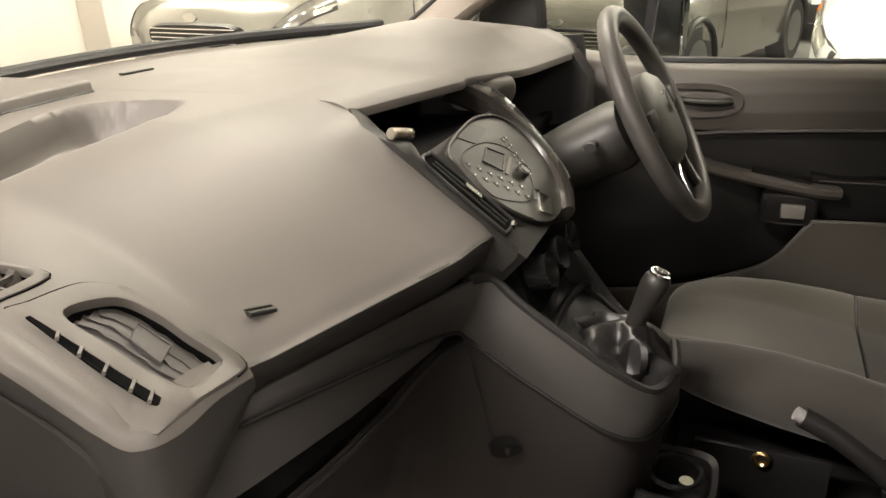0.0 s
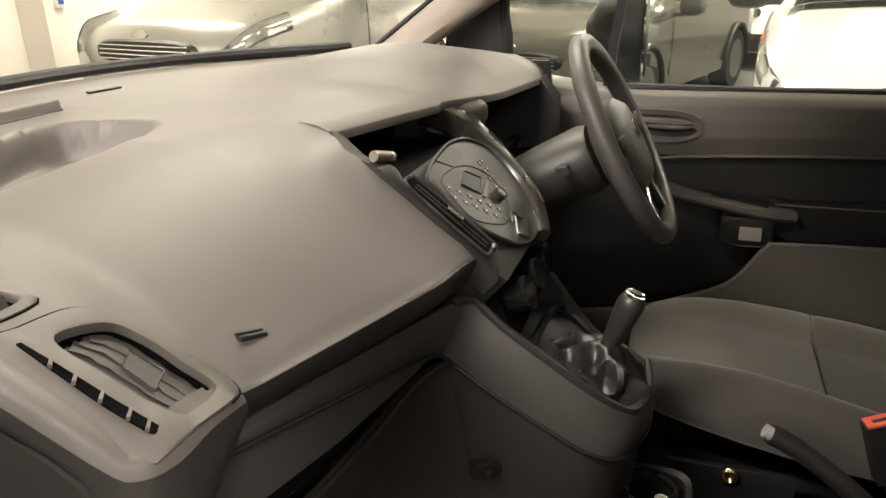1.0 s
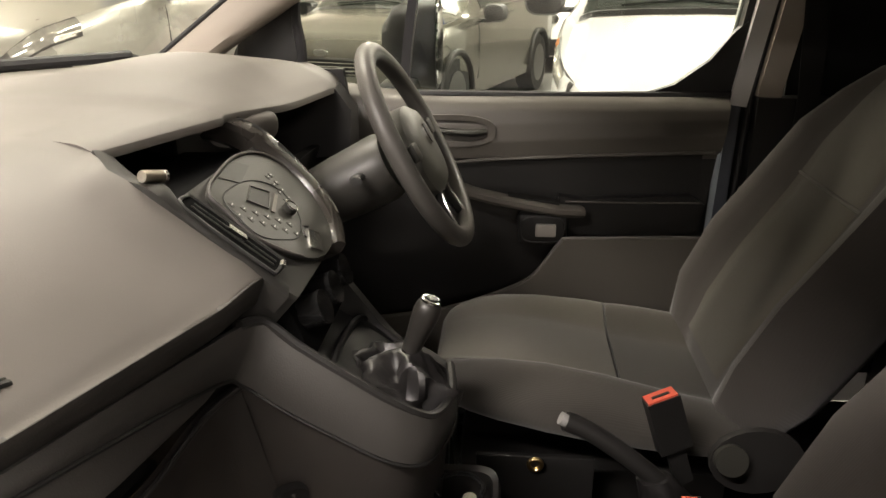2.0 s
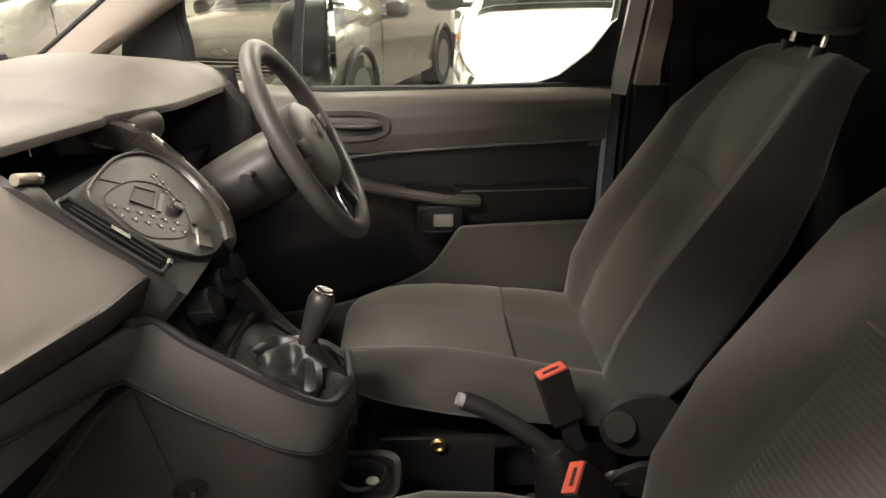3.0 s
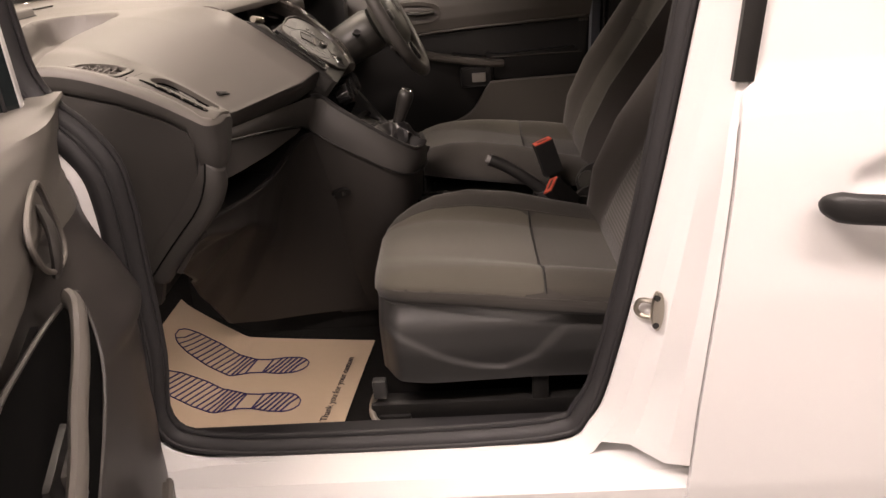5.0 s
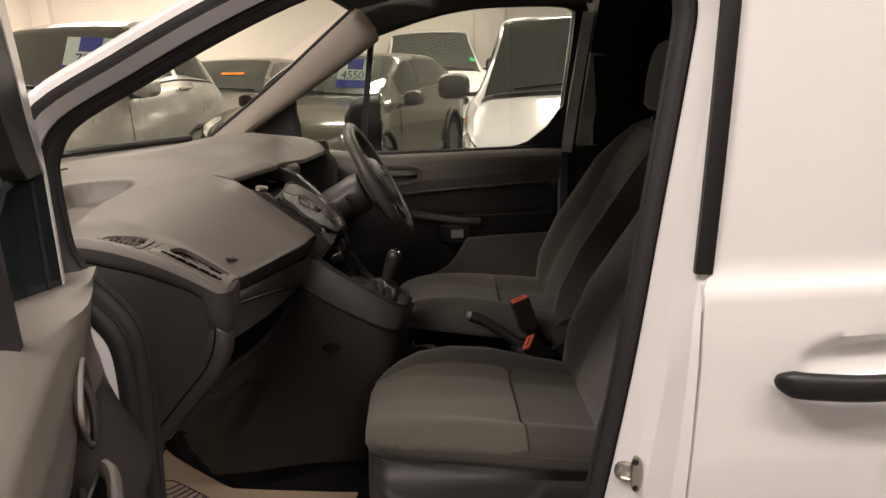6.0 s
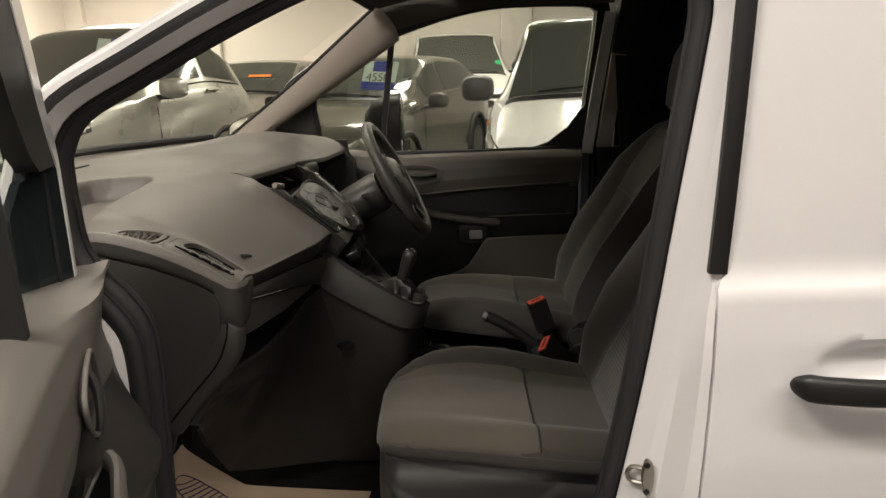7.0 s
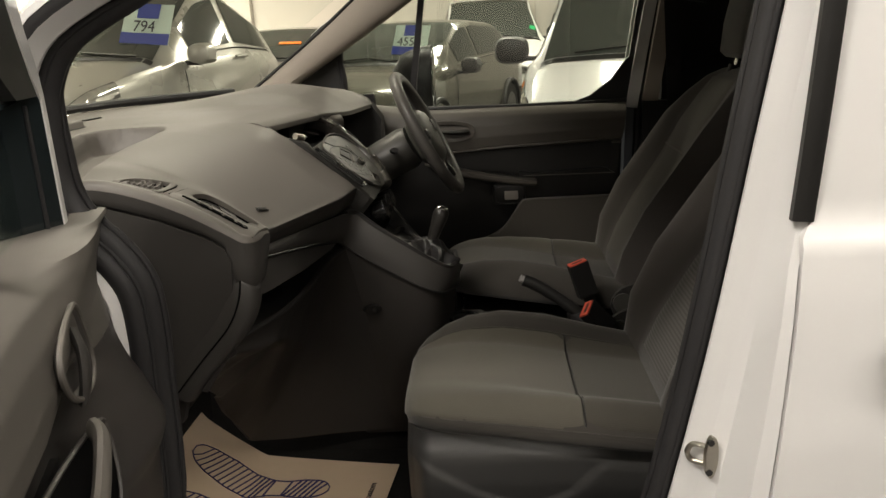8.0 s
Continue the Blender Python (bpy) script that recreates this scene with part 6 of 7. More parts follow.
        pts += [c + V(0, w * r, 0) - fw * (thick * 0.5 * r), c + V(0, w * 0.86 * r * r, 0) - fw * thick * r, c + V(0, -w * 0.86 * r * r, 0) - fw * thick * r, c + V(0, -w * r, 0) - fw * (thick * 0.5 * r)]
        return pts
    bk = [(0.0, 0.190, 0.020, 0.01, 0.05), (0.06, 0.218, 0.042, 0.025, 0.06), (0.18, 0.242, 0.050, 0.045, 0.07), (0.36, 0.250, 0.048, 0.055, 0.07), (0.55, 0.248, 0.040, 0.050, 0.065), (0.72, 0.245, 0.045, 0.034, 0.06), (0.84, 0.215, 0.040, 0.018, 0.055), (0.93, 0.175, 0.032, 0.006, 0.05), (0.98, 0.140, 0.015, 0.0, 0.03), (1.0, 0.115, -0.004, 0.0, 0.015)]
    back = part("backrest", loft([back_ring(*r) for r in bk]), CLOTH, s, "dark grey cloth backrest", 55)
    ts = [r[0] for r in bk]
    def bins(u, v, t0, t1):
        t = lerp(t0, t1, u)
        y = -side * lerp(-0.58, 0.46, v)
        w, fr, bo = (float(np.interp(t, ts, [r[k] for r in bk])) for k in (1, 2, 3))
        w = lerp(w, 0.24, 0.5)
        return B0 + up * (H * t) + V(0, w * y, 0) + fw * (fr + bo * ease(0.52, 0.80, abs(y)) + 0.0035 - 0.005 * abs(2 * v - 1) ** 8)
    part("lower_insert", sheet(lambda u, v: bins(u, v, 0.08, 0.60), 20, 16, tuple(fw * -0.006)), CLOTH_RIB if side < 0 else CLOTH_MID, back, "ribbed grey backrest insert" if side < 0 else "pale grey backrest insert", 60)
    part("upper_insert", sheet(lambda u, v: bins(u, v, 0.61, 0.93), 14, 16, tuple(fw * -0.006)), CLOTH_MID if side > 0 else CLOTH, back, "grey backrest insert", 60)
    part("seam", tube([bins(0, i / 12, 0.605, 0.605) for i in range(13)], 0.003, 6), DASH, back)
    # head restraint on two posts
    hd = []
    for z, a, b, dx in ((1.285, 0.10, 0.040, 0.0), (1.30, 0.125, 0.052, 0.0), (1.38, 0.138, 0.056, 0.012), (1.45, 0.128, 0.050, 0.02), (1.485, 0.105, 0.036, 0.024), (1.495, 0.07, 0.018, 0.026)):
        hd.append(ellipse((0.865 + dx, yc, z), (b, 0, 0), (0, a, 0), 28, 2.8))
    hr = part("head_restraint", loft(hd), CLOTH, s, "dark cloth head restraint")
    for sg in (-1, 1):
        part("post", tube([(0.850, yc + sg * 0.055, 1.22), (0.866, yc + sg * 0.055, 1.30)], 0.006, 8), CHROME, hr, "bright post")
        part("post_collar", sweep([(0.846, yc + sg * 0.055, 1.235), (0.852, yc + sg * 0.055, 1.262)], circle(0.013, 10), up=(1, 0, 0)), DARK, hr)
    # plastic base: a moulded valance with a flared top and a swept crease, over dark rails
    def val(u, v):
        x = lerp(0.006, 0.57, u)
        zt = float(np.interp(x, xs, [r[3] for r in top])) + 0.010
        zb = table(x, (0.0, 0.512), (0.10, 0.497), (0.45, 0.488), (0.57, 0.50))
        z = lerp(zt, zb, v)
        flare = lerp(0.034, 0.016, ease(0.05, 0.40, x))
        out = 0.212 + flare * ease(0.0, 0.34, v) - 0.010 * ease(0.5, 1.0, v)
        arc = table(x, (0.0, 0.645), (0.072, 0.598), (0.14, 0.553), (0.20, 0.528), (0.261, 0.519), (0.32, 0.545), (0.387, 0.618), (0.57, 0.66))
        out -= 0.007 * ease(arc - 0.004, arc + 0.008, z) * ease(0.16, 0.34, v)
        out -= 0.055 * ease(0.055, 0.0, x) ** 1.5
        return V(x, yc + side * out, z)
    part("valance", sheet(val, 70, 44, (0, -side * 0.012, 0)), SEATPL, s, "smooth grey plastic seat valance", 60)
    def fval(u, v):
        y = lerp(-0.165, 0.165, u)
        return V(0.010 + 0.014 * abs(2 * u - 1) ** 3 + 0.010 * v - 0.006 * math.sin(math.pi * v), yc + y, lerp(0.655, 0.50, v))
    part("front_valance", sheet(fval, 16, 8, (0.015, 0, 0)), SEATPL, s, "grey plastic front cover", 60)
    part("seat_frame", rbox((0.29, yc, 0.515), (0.48, 0.38, 0.10), 0.02), DARK, s)
    for sg in (-1, 1):
        part("rail", rbox((0.28, yc + sg * 0.19, 0.405), (0.62, 0.045, 0.05), 0.006), DARK, s, "black seat rail")
        part("foot", rbox((0.02, yc + sg * 0.19, 0.388), (0.07, 0.06, 0.035), 0.006), DARK, s)
        part("foot", rbox((0.55, yc + sg * 0.19, 0.388), (0.07, 0.06, 0.035), 0.006), DARK, s)
    part("side_bracket", rbox((0.33, yc + side * 0.205, 0.45), (0.035, 0.012, 0.09), 0.004), DARK, s)
    part("rail_tube", tube(smooth_path([(-0.012, yc + side * 0.185, 0.455), (-0.028, yc + side * 0.20, 0.42), (-0.018, yc + side * 0.228, 0.402), (0.03, yc + side * 0.242, 0.396), (0.16, yc + side * 0.250, 0.394), (0.34, yc + side * 0.252, 0.394)], 5), 0.007, 8), STEEL, s, "bright steel rail tube")
    part("rail_cap", rbox((-0.008, yc + side * 0.195, 0.462), (0.030, 0.022, 0.045), 0.006), SEATPL, s)
    iy = yc - side * 0.27
    part("recliner_cover", sweep([(0.535, iy, 0.66), (0.535, iy - side * 0.012, 0.66)], circle(0.075, 20, 0.06), up=(0, 0, 1)), DASH_LOW, s, "grey recliner cover")
    part("recliner_wheel", sweep([(0.49, iy, 0.665), (0.49, iy - side * 0.028, 0.672)], circle(0.026, 18), up=(0, 0, 1)), SILVER_PL, s, "grey adjuster knob")
    return s


seat(-0.355, "passenger_seat", "dark grey cloth passenger seat with a plastic valance", -1)
drv = seat(0.372, "driver_seat", "dark grey cloth driver seat with a head restraint", 1)
drv.matrix_basis = Matrix.Translation((0.34, 0.372, 0.37))
bolt = thing("seat_bolt", "brass-coloured bolt on the driver seat rail", "bolt", (0.224, 0.10, 0.40))
part("head", tube(ellipse((0.224, 0.112, 0.62), (0.011, 0, 0), (0, 0, 0.011), 18), 0.004, 8, closed=True), BRASS, bolt, "brass-coloured ring")
part("core", sweep([(0.224, 0.120, 0.62), (0.224, 0.113, 0.62)], circle(0.008, 12), up=(0, 0, 1)), STEEL, bolt)
part("bracket", rbox((0.224, 0.125, 0.51), (0.20, 0.012, 0.24), 0.003), DARK, bolt)

# ---- paper mat ----
pm = thing("paper_mat", "brown paper footwell mat printed with two striped shoe soles", "paper mat", (-0.3, -0.4, 0.37))


def floor_z(x):
    return 0.384 + 0.55 * max(0.0, -0.40 - x)


def mp(a, b, h=0.0):
    """On the mat: a along it from the front (0..1), b across from the tunnel to the sill (0..1)."""
    x = lerp(-0.575, lerp(-0.058, -0.098, b), a)
    y = lerp(lerp(-0.135, -0.232, a ** 0.6), lerp(-0.56, -0.60, a), b)
    return V(x, y, floor_z(x) + 0.004 * math.sin(7 * a + 2) * math.sin(4 * b) + h)


part("sheet", sheet(lambda u, v: mp(u, v), 26, 16, (0, 0, -0.0012)), PAPER, pm, "brown kraft paper")


def sole(y0, a0, a1, flip, s):
    """Outline half-widths of a shoe sole, toe at a0, heel at a1."""
    def w(t):
        return table(t, (0, 0.22), (0.02, 0.48), (0.05, 0.66), (0.12, 0.86), (0.28, 1.0), (0.42, 0.92), (0.58, 0.58), (0.68, 0.56), (0.80, 0.70), (0.90, 0.68), (0.95, 0.56), (0.985, 0.36), (1, 0.18))
    def pt(t, e):
        bend = flip * 0.022 * math.sin(math.pi * (0.9 * t + 0.1)) - flip * 0.02 * (1 - t)
        return mp(lerp(a0, a1, t), y0 + bend + e * w(t) * 0.128, 0.0018)
    o = [pt(i / 40, 1) for i in range(41)] + [pt(i / 40, -1) for i in range(40, -1, -1)]
    part("sole_outline", tube(o, 0.0016, 5, closed=True), INK, s, "dark blue printed outline")
    for t0, t1, n in ((0.06, 0.52, 14), (0.73, 0.93, 6)):
        for i in range(n):
            t = lerp(t0, t1, i / (n - 1))
            part("stripe", sweep([pt(max(0, t - 0.045), 0.97), pt(t, 0.0), pt(min(1, t + 0.045), -0.97)], [(-0.0023, -0.0006), (0.0023, -0.0006), (0.0023, 0.0006), (-0.0023, 0.0006)], up=(0, 0, 1)), INK, s)
    for t in (0.56, 0.69):
        part("stripe", sweep([pt(t - 0.02, 0.98), pt(t, 0), pt(t + 0.02, -0.98)], [(-0.0022, -0.0006), (0.0022, -0.0006), (0.0022, 0.0006), (-0.0022, 0.0006)], up=(0, 0, 1)), INK, s)


sole(0.32, 0.07, 0.72, 1, pm)
sole(0.72, 0.10, 0.76, -1, pm)


def text_mesh(body, size, m, extrude=0.0004):
    cu = bpy.data.curves.new("text", "FONT")
    cu.body, cu.size, cu.extrude, cu.align_x = body, size, extrude, "CENTER"
    ob = bpy.data.objects.new("text", cu)
    scene.collection.objects.link(ob)
    me = bpy.data.meshes.new_from_object(ob.evaluated_get(bpy.context.evaluated_depsgraph_get()))
    bpy.data.objects.remove(ob)
    bm = bmesh.new()
    bm.from_mesh(me)
    bmesh.ops.transform(bm, matrix=m, verts=bm.verts)
    return bm


part("printed_words", text_mesh("Thank you for your custom", 0.0220, pose(-0.116, -0.441, 0.3915, 0, 0, 83)), INK_B, pm, "small dark printed words")

# ---- belt, overhead console ----
belt = thing("seat_belt", "black seat belt on the driver side pillar", "seat belt", (0.80, 0.70, 0.6))
part("webbing", sweep([(0.775, 0.715, 1.50), (0.80, 0.705, 1.15), (0.80, 0.69, 0.5)], [(-0.024, -0.001), (0.024, -0.001), (0.024, 0.001), (-0.024, 0.001)], up=(0, 1, 0)), DARK, belt)
part("tongue", rbox((0.80, 0.69, 1.06), (0.05, 0.012, 0.05), 0.004), DARK, belt)
oc = thing("overhead_console", "pale grey overhead console with reading lamps", "overhead console", (0.25, 0.1, 1.70))
part("shell", loft([ellipse((0.235, 0.08, z), (a, 0, 0), (0, b, 0), 28, 3.0) for z, a, b in ((1.715, 0.110, 0.17), (1.685, 0.110, 0.17), (1.655, 0.100, 0.155), (1.636, 0.082, 0.125), (1.628, 0.05, 0.08))]), TRIM_BEIGE, oc, "pale grey shell")
for y in (0.0, 0.15):
    part("lamp_lens", rbox((0.285, y, 1.640), (0.06, 0.07, 0.020), 0.006, pose(0, 0, 0, 0, -24, 0)), LENS, oc, "clear lamp lens")
part("grab_slot", tube(smooth_path([(0.24, -0.05, 1.634), (0.29, -0.03, 1.636), (0.325, 0.05, 1.650)], 4), 0.005, 6), DARK, oc)
vis = thing("sun_visor", "grey sun visor folded against the headliner", "sun visor", (0.05, -0.4, 1.68))
part("panel", rbox((0.06, -0.42, 1.672), (0.15, 0.36, 0.018), 0.007), TRIM_BEIGE, vis)
part("pivot", tube([(-0.01, -0.62, 1.668), (-0.01, -0.24, 1.668)], 0.006, 8), DARK, vis)
copy_thing(vis, Matrix.Translation((0.05, 0.44, 1.68)))
clip = thing("coat_hook", "small pale plastic clip at the passenger seat back", "clip", (0.80, -0.10, 0.98))
part("hook", rbox((0.80, -0.06, 1.02), (0.02, 0.012, 0.035), 0.004, pose(0, 0, 0, 0, 25, 0)), TRIM_BEIGE, clip)
grab = thing("grab_handle", "small dark roof bracket with a bright edge", "bracket", (0.74, 0.3, 1.70))
part("plate", rbox((0.76, 0.30, 1.676), (0.10, 0.12, 0.035), 0.010), DARK, grab)
part("bar", tube([(0.712, 0.25, 1.690), (0.735, 0.30, 1.675), (0.742, 0.34, 1.662)], 0.005, 8), CHROME, grab, "bright edge")
part("strip", rbox((0.88, 0.36, 1.648), (0.12, 0.05, 0.016), 0.004), TRIM_BEIGE, grab, "pale strip")


# ---- parked cars ----
def car(name, label, m, paint, kind="hatch", tail=None, lift=0.0):
    """A parked car built nose towards +x in its own space, set down at the pose m."""
    if kind == "van":
        ST = [(2.20, 0.60, 0.70, 0.42, 0.55, 0.30), (2.14, 0.80, 0.82, 0.78, 0.80, 0.22), (2.0, 0.87, 0.95, 0.90, 0.93, 0.20), (1.55, 0.91, 1.06, 1.03, 1.06, 0.20), (1.22, 0.915, 1.13, 1.10, 1.16, 0.20), (0.85, 0.915, 1.14, 1.42, 1.46, 0.20), (0.45, 0.915, 1.14, 1.74, 1.79, 0.20), (0.1, 0.915, 1.14, 1.80, 1.84, 0.20), (-2.0, 0.915, 1.14, 1.80, 1.84, 0.20), (-2.2, 0.90, 1.10, 1.76, 1.80, 0.25)]
        half = (0.86, 0.60, 0.0)
    elif kind == "mpv":
        ST = [(2.30, 0.55, 0.66, 0.40, 0.52, 0.30), (2.22, 0.78, 0.78, 0.72, 0.76, 0.22), (2.05, 0.88, 0.90, 0.85, 0.90, 0.20), (1.55, 0.91, 0.99, 0.98, 1.02, 0.20), (1.20, 0.915, 1.04, 1.04, 1.10, 0.20), (0.85, 0.915, 1.06, 1.28, 1.33, 0.20), (0.40, 0.915, 1.07, 1.56, 1.62, 0.20), (0.0, 0.915, 1.08, 1.64, 1.69, 0.20), (-1.6, 0.91, 1.10, 1.62, 1.67, 0.20), (-2.2, 0.88, 1.05, 1.30, 1.36, 0.25), (-2.3, 0.84, 0.90, 0.88, 0.92, 0.30)]
        half = (0.86, 0.60, 0.0)
    else:
        ST = [(2.15, 0.55, 0.62, 0.40, 0.50, 0.30), (2.08, 0.76, 0.72, 0.66, 0.70, 0.22), (1.92, 0.86, 0.84, 0.80, 0.84, 0.20), (1.45, 0.89, 0.93, 0.92, 0.96, 0.20), (1.00, 0.90, 0.96, 0.98, 1.03, 0.20), (0.60, 0.90, 0.97, 1.22, 1.27, 0.20), (0.15, 0.90, 0.98, 1.41, 1.46, 0.20), (-0.3, 0.90, 0.99, 1.44, 1.49, 0.20), (-1.2, 0.89, 1.02, 1.40, 1.45, 0.20), (-1.8, 0.87, 1.02, 1.20, 1.26, 0.22), (-2.1, 0.84, 0.90, 0.92, 0.96, 0.28)]
        half = (0.84, 0.58, 0.0)
    if tail is not None:
        ST = [r for r in ST[:-2] if r[0] > tail + 0.3] + [(tail + 0.2,) + ST[-2][1:], (tail,) + ST[-1][1:]]
    st = np.array(ST)
    xs = np.linspace(st[0, 0], st[-1, 0], 46)
    cols = [np.interp(-xs, -st[:, 0], st[:, k]) for k in range(st.shape[1])]

    def ring(k):
        x, w, zb, ze, zt, z0 = (c[k] for c in cols)
        e = min(1.0, max(0.0, (zt - zb) / 0.55))
        wt = lerp(w * 0.90, w * 0.74, e)
        prof = [(w * 0.80, z0), (w * 0.97, z0 + 0.05), (w * 1.0, lerp(z0, zb, 0.45)), (w * 1.0, lerp(z0, zb, 0.80)), (w * 0.985, zb - 0.02), (w * 0.955, zb + 0.015), (lerp(w * 0.955, wt, 0.5), lerp(zb + 0.015, ze, 0.5)), (wt, ze), (wt * 0.88, lerp(ze, zt, 0.7)), (wt * 0.5, zt), (0.0, zt + 0.008)]
        left = [(x, y, z) for y, z in prof]
        return left + [(x, -y, z) for _, y, z in reversed(left[:-1])]
    R = np.array([ring(k) for k in range(len(xs))])

    def S(x, v, off=0.0):
        """A place on the shell: x along the car, v across the ring (0..20), pushed out by off."""
        k = float(np.interp(-x, -xs, np.arange(len(xs))))
        k0 = min(len(xs) - 2, int(k))
        fk = k - k0
        v0 = min(R.shape[1] - 2, int(v))
        fv = v - v0
        p = (R[k0, v0] * (1 - fk) + R[k0 + 1, v0] * fk) * (1 - fv) + (R[k0, v0 + 1] * (1 - fk) + R[k0 + 1, v0 + 1] * fk) * fv
        a = R[k0 + 1, v0] - R[k0, v0]
        b = R[k0, v0 + 1] - R[k0, v0]
        n = np.cross(a, b)
        n = n / (np.linalg.norm(n) + 1e-9)
        return Vector(p + n * off)
    probe = S(0.0, 10.0, 0.1).z - S(0.0, 10.0, 0.0).z
    sg = 1.0 if probe > 0 else -1.0
    c = thing(name, label, "car" if kind != "van" else "van", (0, 0, 0))
    body = part("body", loft([[Vector(p) for p in r] for r in R]), paint, c, "painted body shell", 50)

    def patch(pname, x0, x1, v0, v1, material, lab="", off=0.006, nx=14, nv=14, parent=None, bend=None):
        def f(u, v):
            x, vv = lerp(x0, x1, u), lerp(v0, v1, v)
            if bend:
                x = x + bend(v)
            return S(x, vv, sg * off)
        return part(pname, sheet(f, nx, nv), material, parent or c, lab, 60)
    if kind == "van":
        X0, X1 = 1.18, 0.40
    elif kind == "mpv":
        X0, X1 = 1.16, 0.34
    else:
        X0, X1 = 0.96, 0.12
    patch("windscreen", X0, X1, 7.35, 12.65, CARGLASS, "dark reflecting windscreen")
    patch("scuttle", X0 + 0.06, X0 + 0.005, 7.2, 12.8, DARK, "black scuttle", 0.005, 2, 12)
    rear = -1.9 if kind != "van" else -0.15
    for v0, v1 in ((5.35, 6.85), (13.15, 14.65)):
        patch("side_window", X0 - 0.42, X0 - 1.05, v0, v1, CARGLASS, "dark side window", 0.006, 8, 4)
        if kind != "van":
            patch("side_window", X0 - 1.13, rear + 0.45, v0, v1, CARGLASS, "dark side window", 0.006, 8, 4)
    nose = ST[0][0]
    for v0, v1 in ((3.55, 4.9), (15.1, 16.45)):
        patch("headlamp_bezel", nose - 0.07, nose - 0.54, v0 - 0.12, v1 + 0.10, VENTGREY, "dark lamp bezel", 0.006, 8, 6)
        hl = patch("headlamp", nose - 0.10, nose - 0.48, v0, v1, LENS, "clear headlamp", 0.008, 8, 6)
        patch("indicator", nose - 0.42, nose - 0.54, v0 + 0.1, v1 - 0.1, AMBER if paint is PAINT else LENS, "indicator lens", 0.009, 3, 4, hl)
    # grille and bumper on the nose
    zg = ST[1][2] - 0.10 + lift
    gx = ST[1][0]
    gr = part("grille", loft([ellipse((gx + 0.01, 0, zg), (0, 0.50, 0), (0, 0, 0.085), 28, 3.5), ellipse((gx + 0.045, 0, zg), (0, 0.47, 0), (0, 0, 0.07), 28, 3.5)]), DARK, c, "black grille")
    for i in range(4):
        part("grille_bar", sweep([(gx + 0.05, -0.44, zg - 0.045 + 0.03 * i), (gx + 0.062, 0, zg - 0.045 + 0.03 * i), (gx + 0.05, 0.44, zg - 0.045 + 0.03 * i)], circle(0.006, 6), up=(0, 0, 1)), CHROME, gr)
    part("emblem", sweep([(gx + 0.03, 0, zg + 0.12), (gx + 0.045, 0, zg + 0.12)], circle(0.07, 18, 0.03), up=(0, 0, 1)), CHROME, c, "oval emblem")
    part("bumper", loft([[V(x, y, z) for x, z in ((gx - 0.10, 0.22), (gx + 0.08, 0.24), (gx + 0.11, 0.34), (gx + 0.09, 0.46), (gx - 0.10, 0.48))] for y in (-0.80, -0.4, 0.0, 0.4, 0.80)]), DARK if kind == "van" else paint, c, "front bumper")
    part("plate", rbox((gx + 0.115, 0, 0.40), (0.01, 0.50, 0.11), 0.003), PAINT_IN, c, "blank number plate")
    for sy in (-1, 1):
        big = 1.35 if kind == "van" else 1.0
        zc = {"van": 1.24, "mpv": 1.12, "hatch": 1.0}[kind]
        e = ellipse((0, 0, 0), (0, 0.11 * big, 0), (0, 0, 0.085 * big), 18, 3)
        xm = X0 - 0.30
        mr = part("mirror", loft([[V(xm + dx, sy * (1.03 + 0.03 * (big - 1) * 4), zc) + p * s for p in e] for dx, s in ((0.10, 0.4), (0.07, 0.85), (0.0, 1.0), (-0.05, 0.95))]), DARK if paint in (PAINT, OLIVECAR) else paint, c, "door mirror")
        part("mirror_arm", rbox((xm + 0.01, sy * 0.93, zc - 0.07), (0.06, 0.16, 0.04), 0.01), DARK, mr)
        for wx in (nose - 0.85, ST[-1][0] + 0.75):
            tyre = part("wheel", sweep([(wx, sy * 0.68, 0.32), (wx, sy * 0.90, 0.32)], circle(0.215, 20), up=(0, 0, 1)), ALLOY, c, "alloy wheel")
            part("tyre", sweep([(wx, sy * 0.69, 0.32), (wx, sy * 0.895, 0.32)], circle(0.32, 26), up=(0, 0, 1)), TYRE, tyre, "black tyre")
            part("arch", tube([V(wx + 0.37 * math.cos(t), sy * 0.90, 0.33 + 0.37 * math.sin(t)) for t in [math.pi * i / 12 for i in range(13)]], 0.03, 8), DARK, c, "dark wheel arch")
        # door gaps and handle
        for v in ((3.0,), ):
            part("door_handle", tube([S(X0 - 1.02, 4.0 if sy > 0 else 16.0, sg * 0.02), S(X0 - 1.22, 4.0 if sy > 0 else 16.0, sg * 0.02)], 0.014, 8), paint, c)
        part("door_gap", tube([S(X0 - 0.22, vv if sy > 0 else 20 - vv, sg * 0.001) for vv in (1.5, 2.5, 3.5, 4.6)], 0.006, 6), DARK, c)
        part("window_trim", tube([S(lerp(X0 - 0.35, rear + 0.4, i / 10), 5.2 if sy > 0 else 14.8, sg * 0.006) for i in range(11)], 0.007, 6), CHROME if kind == "hatch" else DARK, c)
    part("wiper", tube([S(X0 + 0.01, 8.2, sg * 0.02), S(X0 - 0.05, 10.2, sg * 0.02), S(X0 - 0.02, 11.4, sg * 0.02)], 0.008, 6), DARK, c)
    c.matrix_basis = m
    return c, S, sg


def heading(x, y, deg, size=1.0):
    return pose(x, y, 0, 0, 0, deg) @ Matrix.Scale(size, 4)


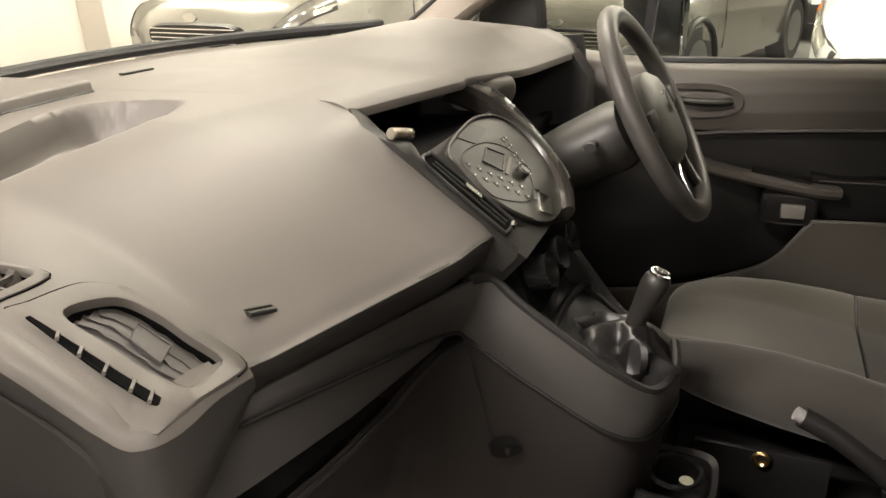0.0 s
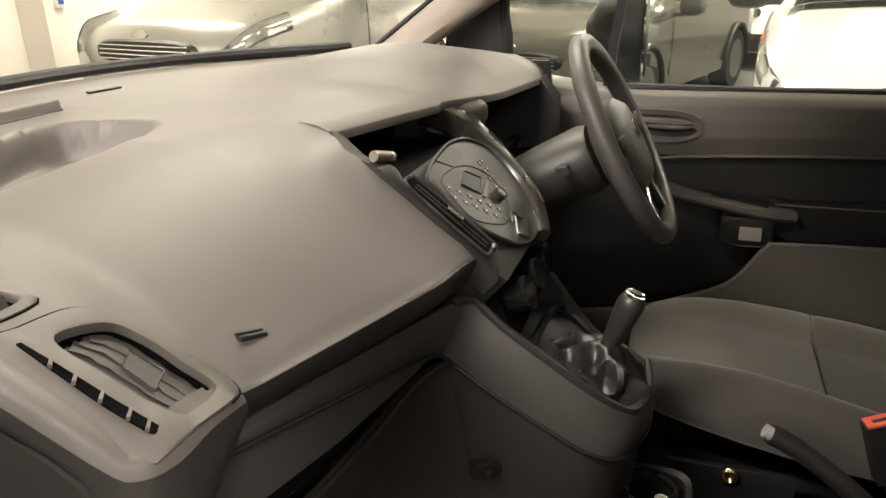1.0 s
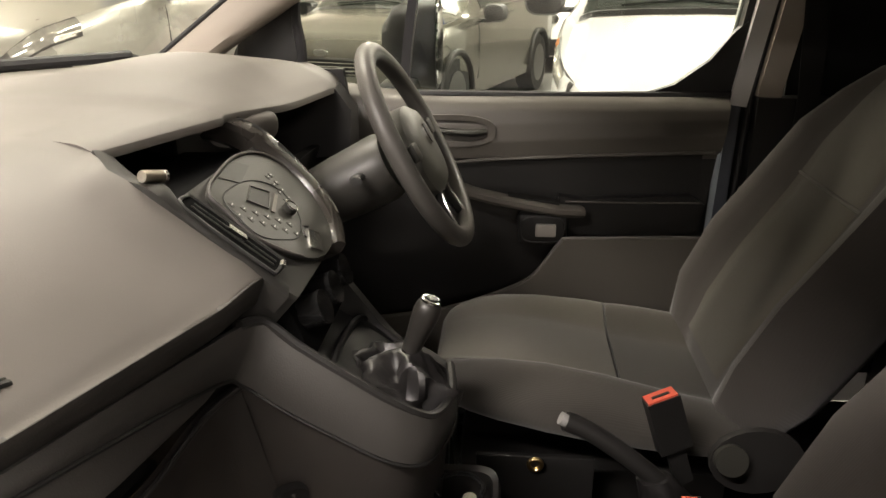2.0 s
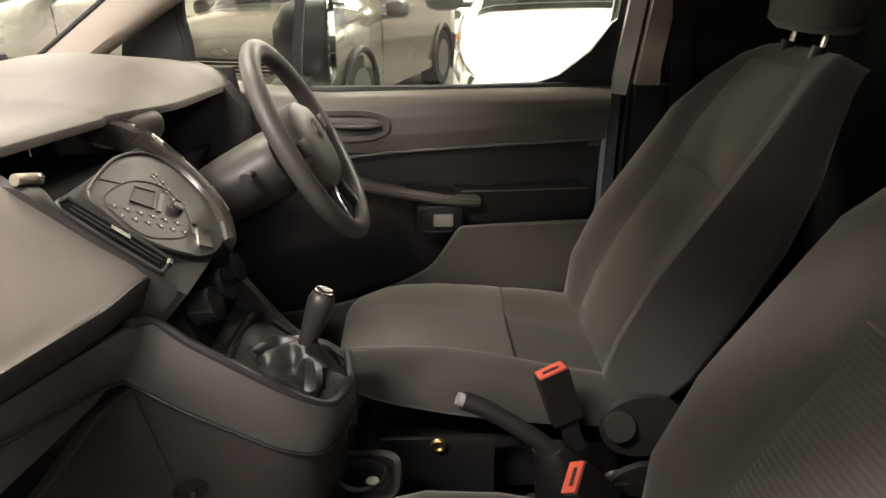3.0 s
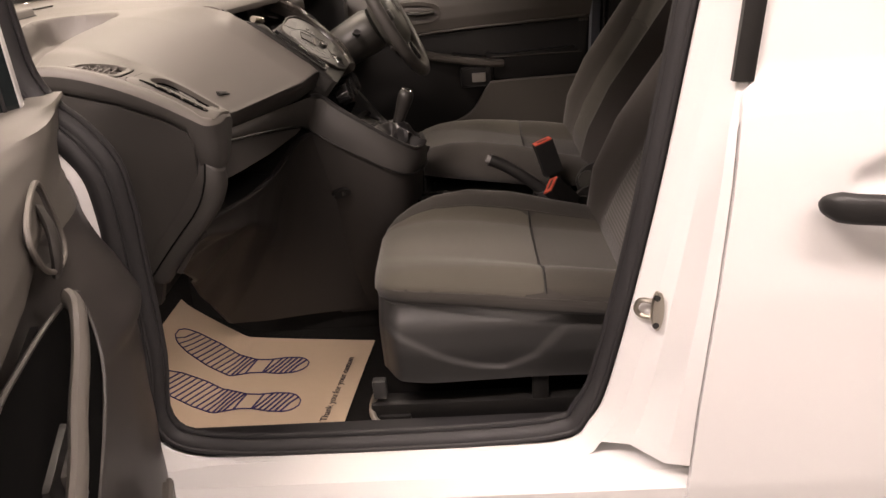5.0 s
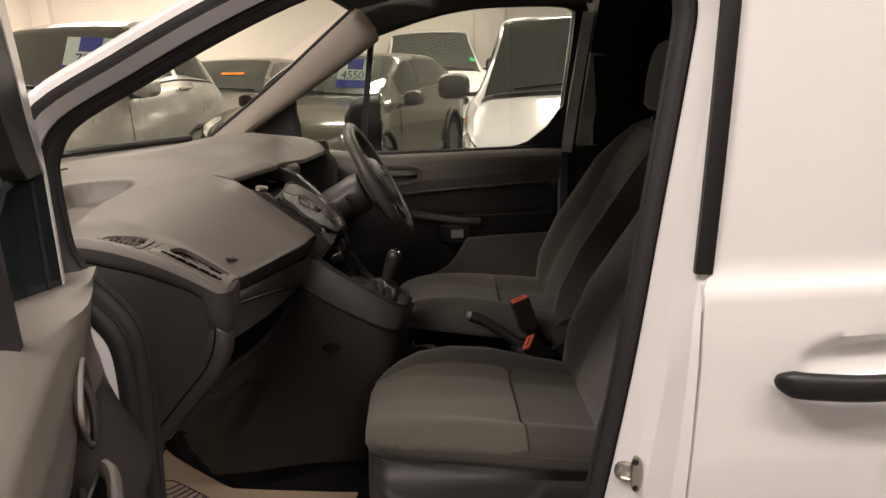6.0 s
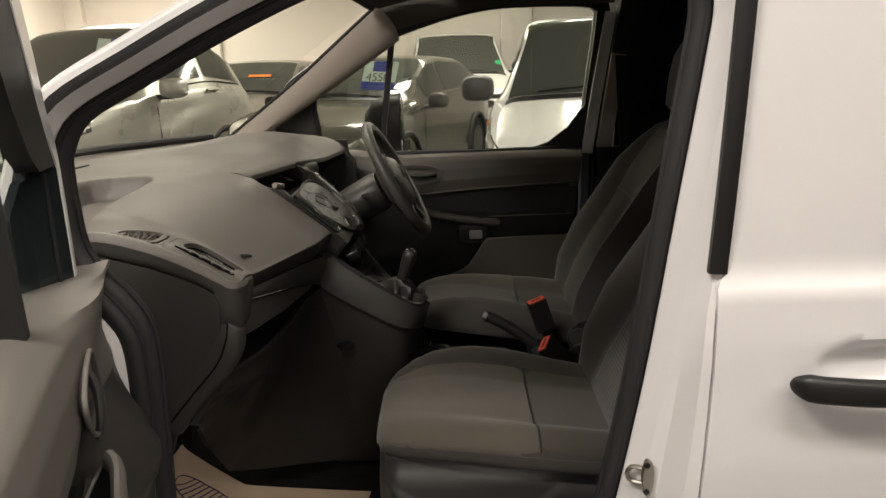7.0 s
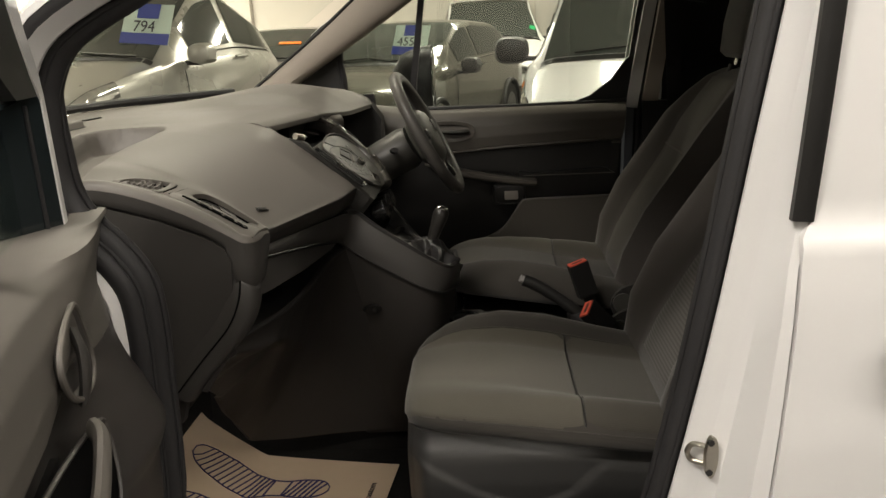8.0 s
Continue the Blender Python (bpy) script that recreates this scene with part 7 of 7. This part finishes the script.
cars = {}
cars["a"] = car("silver_people_carrier", "silver people carrier with a price board in its windscreen", heading(-3.33, 6.27, 258, 1.13), SILVERCAR, "mpv", -0.9, 0.05)
cars["b"] = car("grey_hatchback", "grey-gold hatchback with an orange windscreen sticker", heading(-2.75, 9.75, 264), GOLDCAR, "hatch")
cars["c"] = car("grey_gold_hatchback", "olive-grey hatchback with a price board in its windscreen", heading(-0.72, 7.27, 251.8), OLIVECAR, "hatch")
cars["d"] = car("white_van", "white panel van parked facing the showroom aisle", heading(1.58, 5.14, 260, 0.962), PAINT, "van")
cars["e"] = car("white_van", "white van parked far back in the showroom", heading(0.30, 11.9, 272), PAINT, "van", -1.0)


def on_screen(key, x, v, off=0.014, stand=0.0):
    """A place just off a car's windscreen with its axes: across, up the glass, outwards."""
    c, S, sg = cars[key]
    p, a, b = S(x, v, sg * off), S(x - 0.05, v, sg * off), S(x, v - 0.3, sg * off)
    across = (b - p).normalized()
    upw = (a - p).normalized()
    out = across.cross(upw).normalized()
    upw = out.cross(across)
    lean = Matrix.Rotation(radians(stand), 3, across)
    upw, out = lean @ upw, lean @ out
    m = Matrix((across, upw, out)).transposed().to_4x4()
    m.translation = p
    return c.matrix_basis @ m


def price_board(key, x, v, words, w, h):
    """A flat blue and white price board behind a windscreen."""
    m = on_screen(key, x, v, 0.03, 32) @ Matrix.Translation((0, 0.12, 0))
    o = thing("price_board", "blue and white price board with dark digits in a windscreen", "price board", tuple(m.translation), "price boards")
    def flat(n, cx, cy, sx, sy, lift, material, lab=""):
        bm = rbox((cx, cy, lift), (sx, sy, 0.004), 0)
        bmesh.ops.transform(bm, matrix=m, verts=bm.verts)
        return part(n, bm, material, o, lab)
    flat("board", 0, 0, w, h, 0.0, PALE, "pale board")
    flat("panel", 0.0, 0.32 * h, w * 0.45, 0.36 * h, 0.005, BLUE, "blue square")
    flat("band", 0, -0.36 * h, w, 0.28 * h, 0.005, BLUE, "blue band")
    strip = flat("number_strip", 0.04 * w, -0.06 * h, w * 0.92, 0.34 * h, 0.006, PALE, "pale number strip")
    part("digits", text_mesh(words, 0.40 * h, m @ pose(-0.04 * w, -0.20 * h, 0.010)), INK_B, o, "dark printed digits")
    return o


price_board("a", 0.98, 8.25, "794", 0.44, 0.34)
price_board("c", 0.80, 9.0, "4550", 0.40, 0.34)


def sticker(key, x, v, w, h, material, label):
    m = on_screen(key, x, v, 0.012)
    o = thing("sticker", label, "sticker", tuple(m.translation))
    bm = rbox((0, 0, 0), (w, h, 0.002), 0.0008)
    bmesh.ops.transform(bm, matrix=m, verts=bm.verts)
    part("film", bm, material, o)


sticker("b", 0.60, 9.4, 0.34, 0.07, AMBER, "orange sticker strip on a hatchback windscreen")
sticker("e", 1.00, 8.0, 0.10, 0.10, GREEN, "small green square sticker on a van windscreen")
# whip aerial on the silver car's roof
ca, Sa, sga = cars["a"]
base = Sa(0.30, 9.6, sga * 0.0)
aer = part("aerial", tube([base, base + V(-0.14, 0.05, 0.36)], 0.004, 6), DARK, ca, "thin black whip aerial")
part("aerial_base", tube([base + V(0.01, 0, -0.01), base + V(-0.015, 0.005, 0.045)], 0.012, 8), DARK, aer)
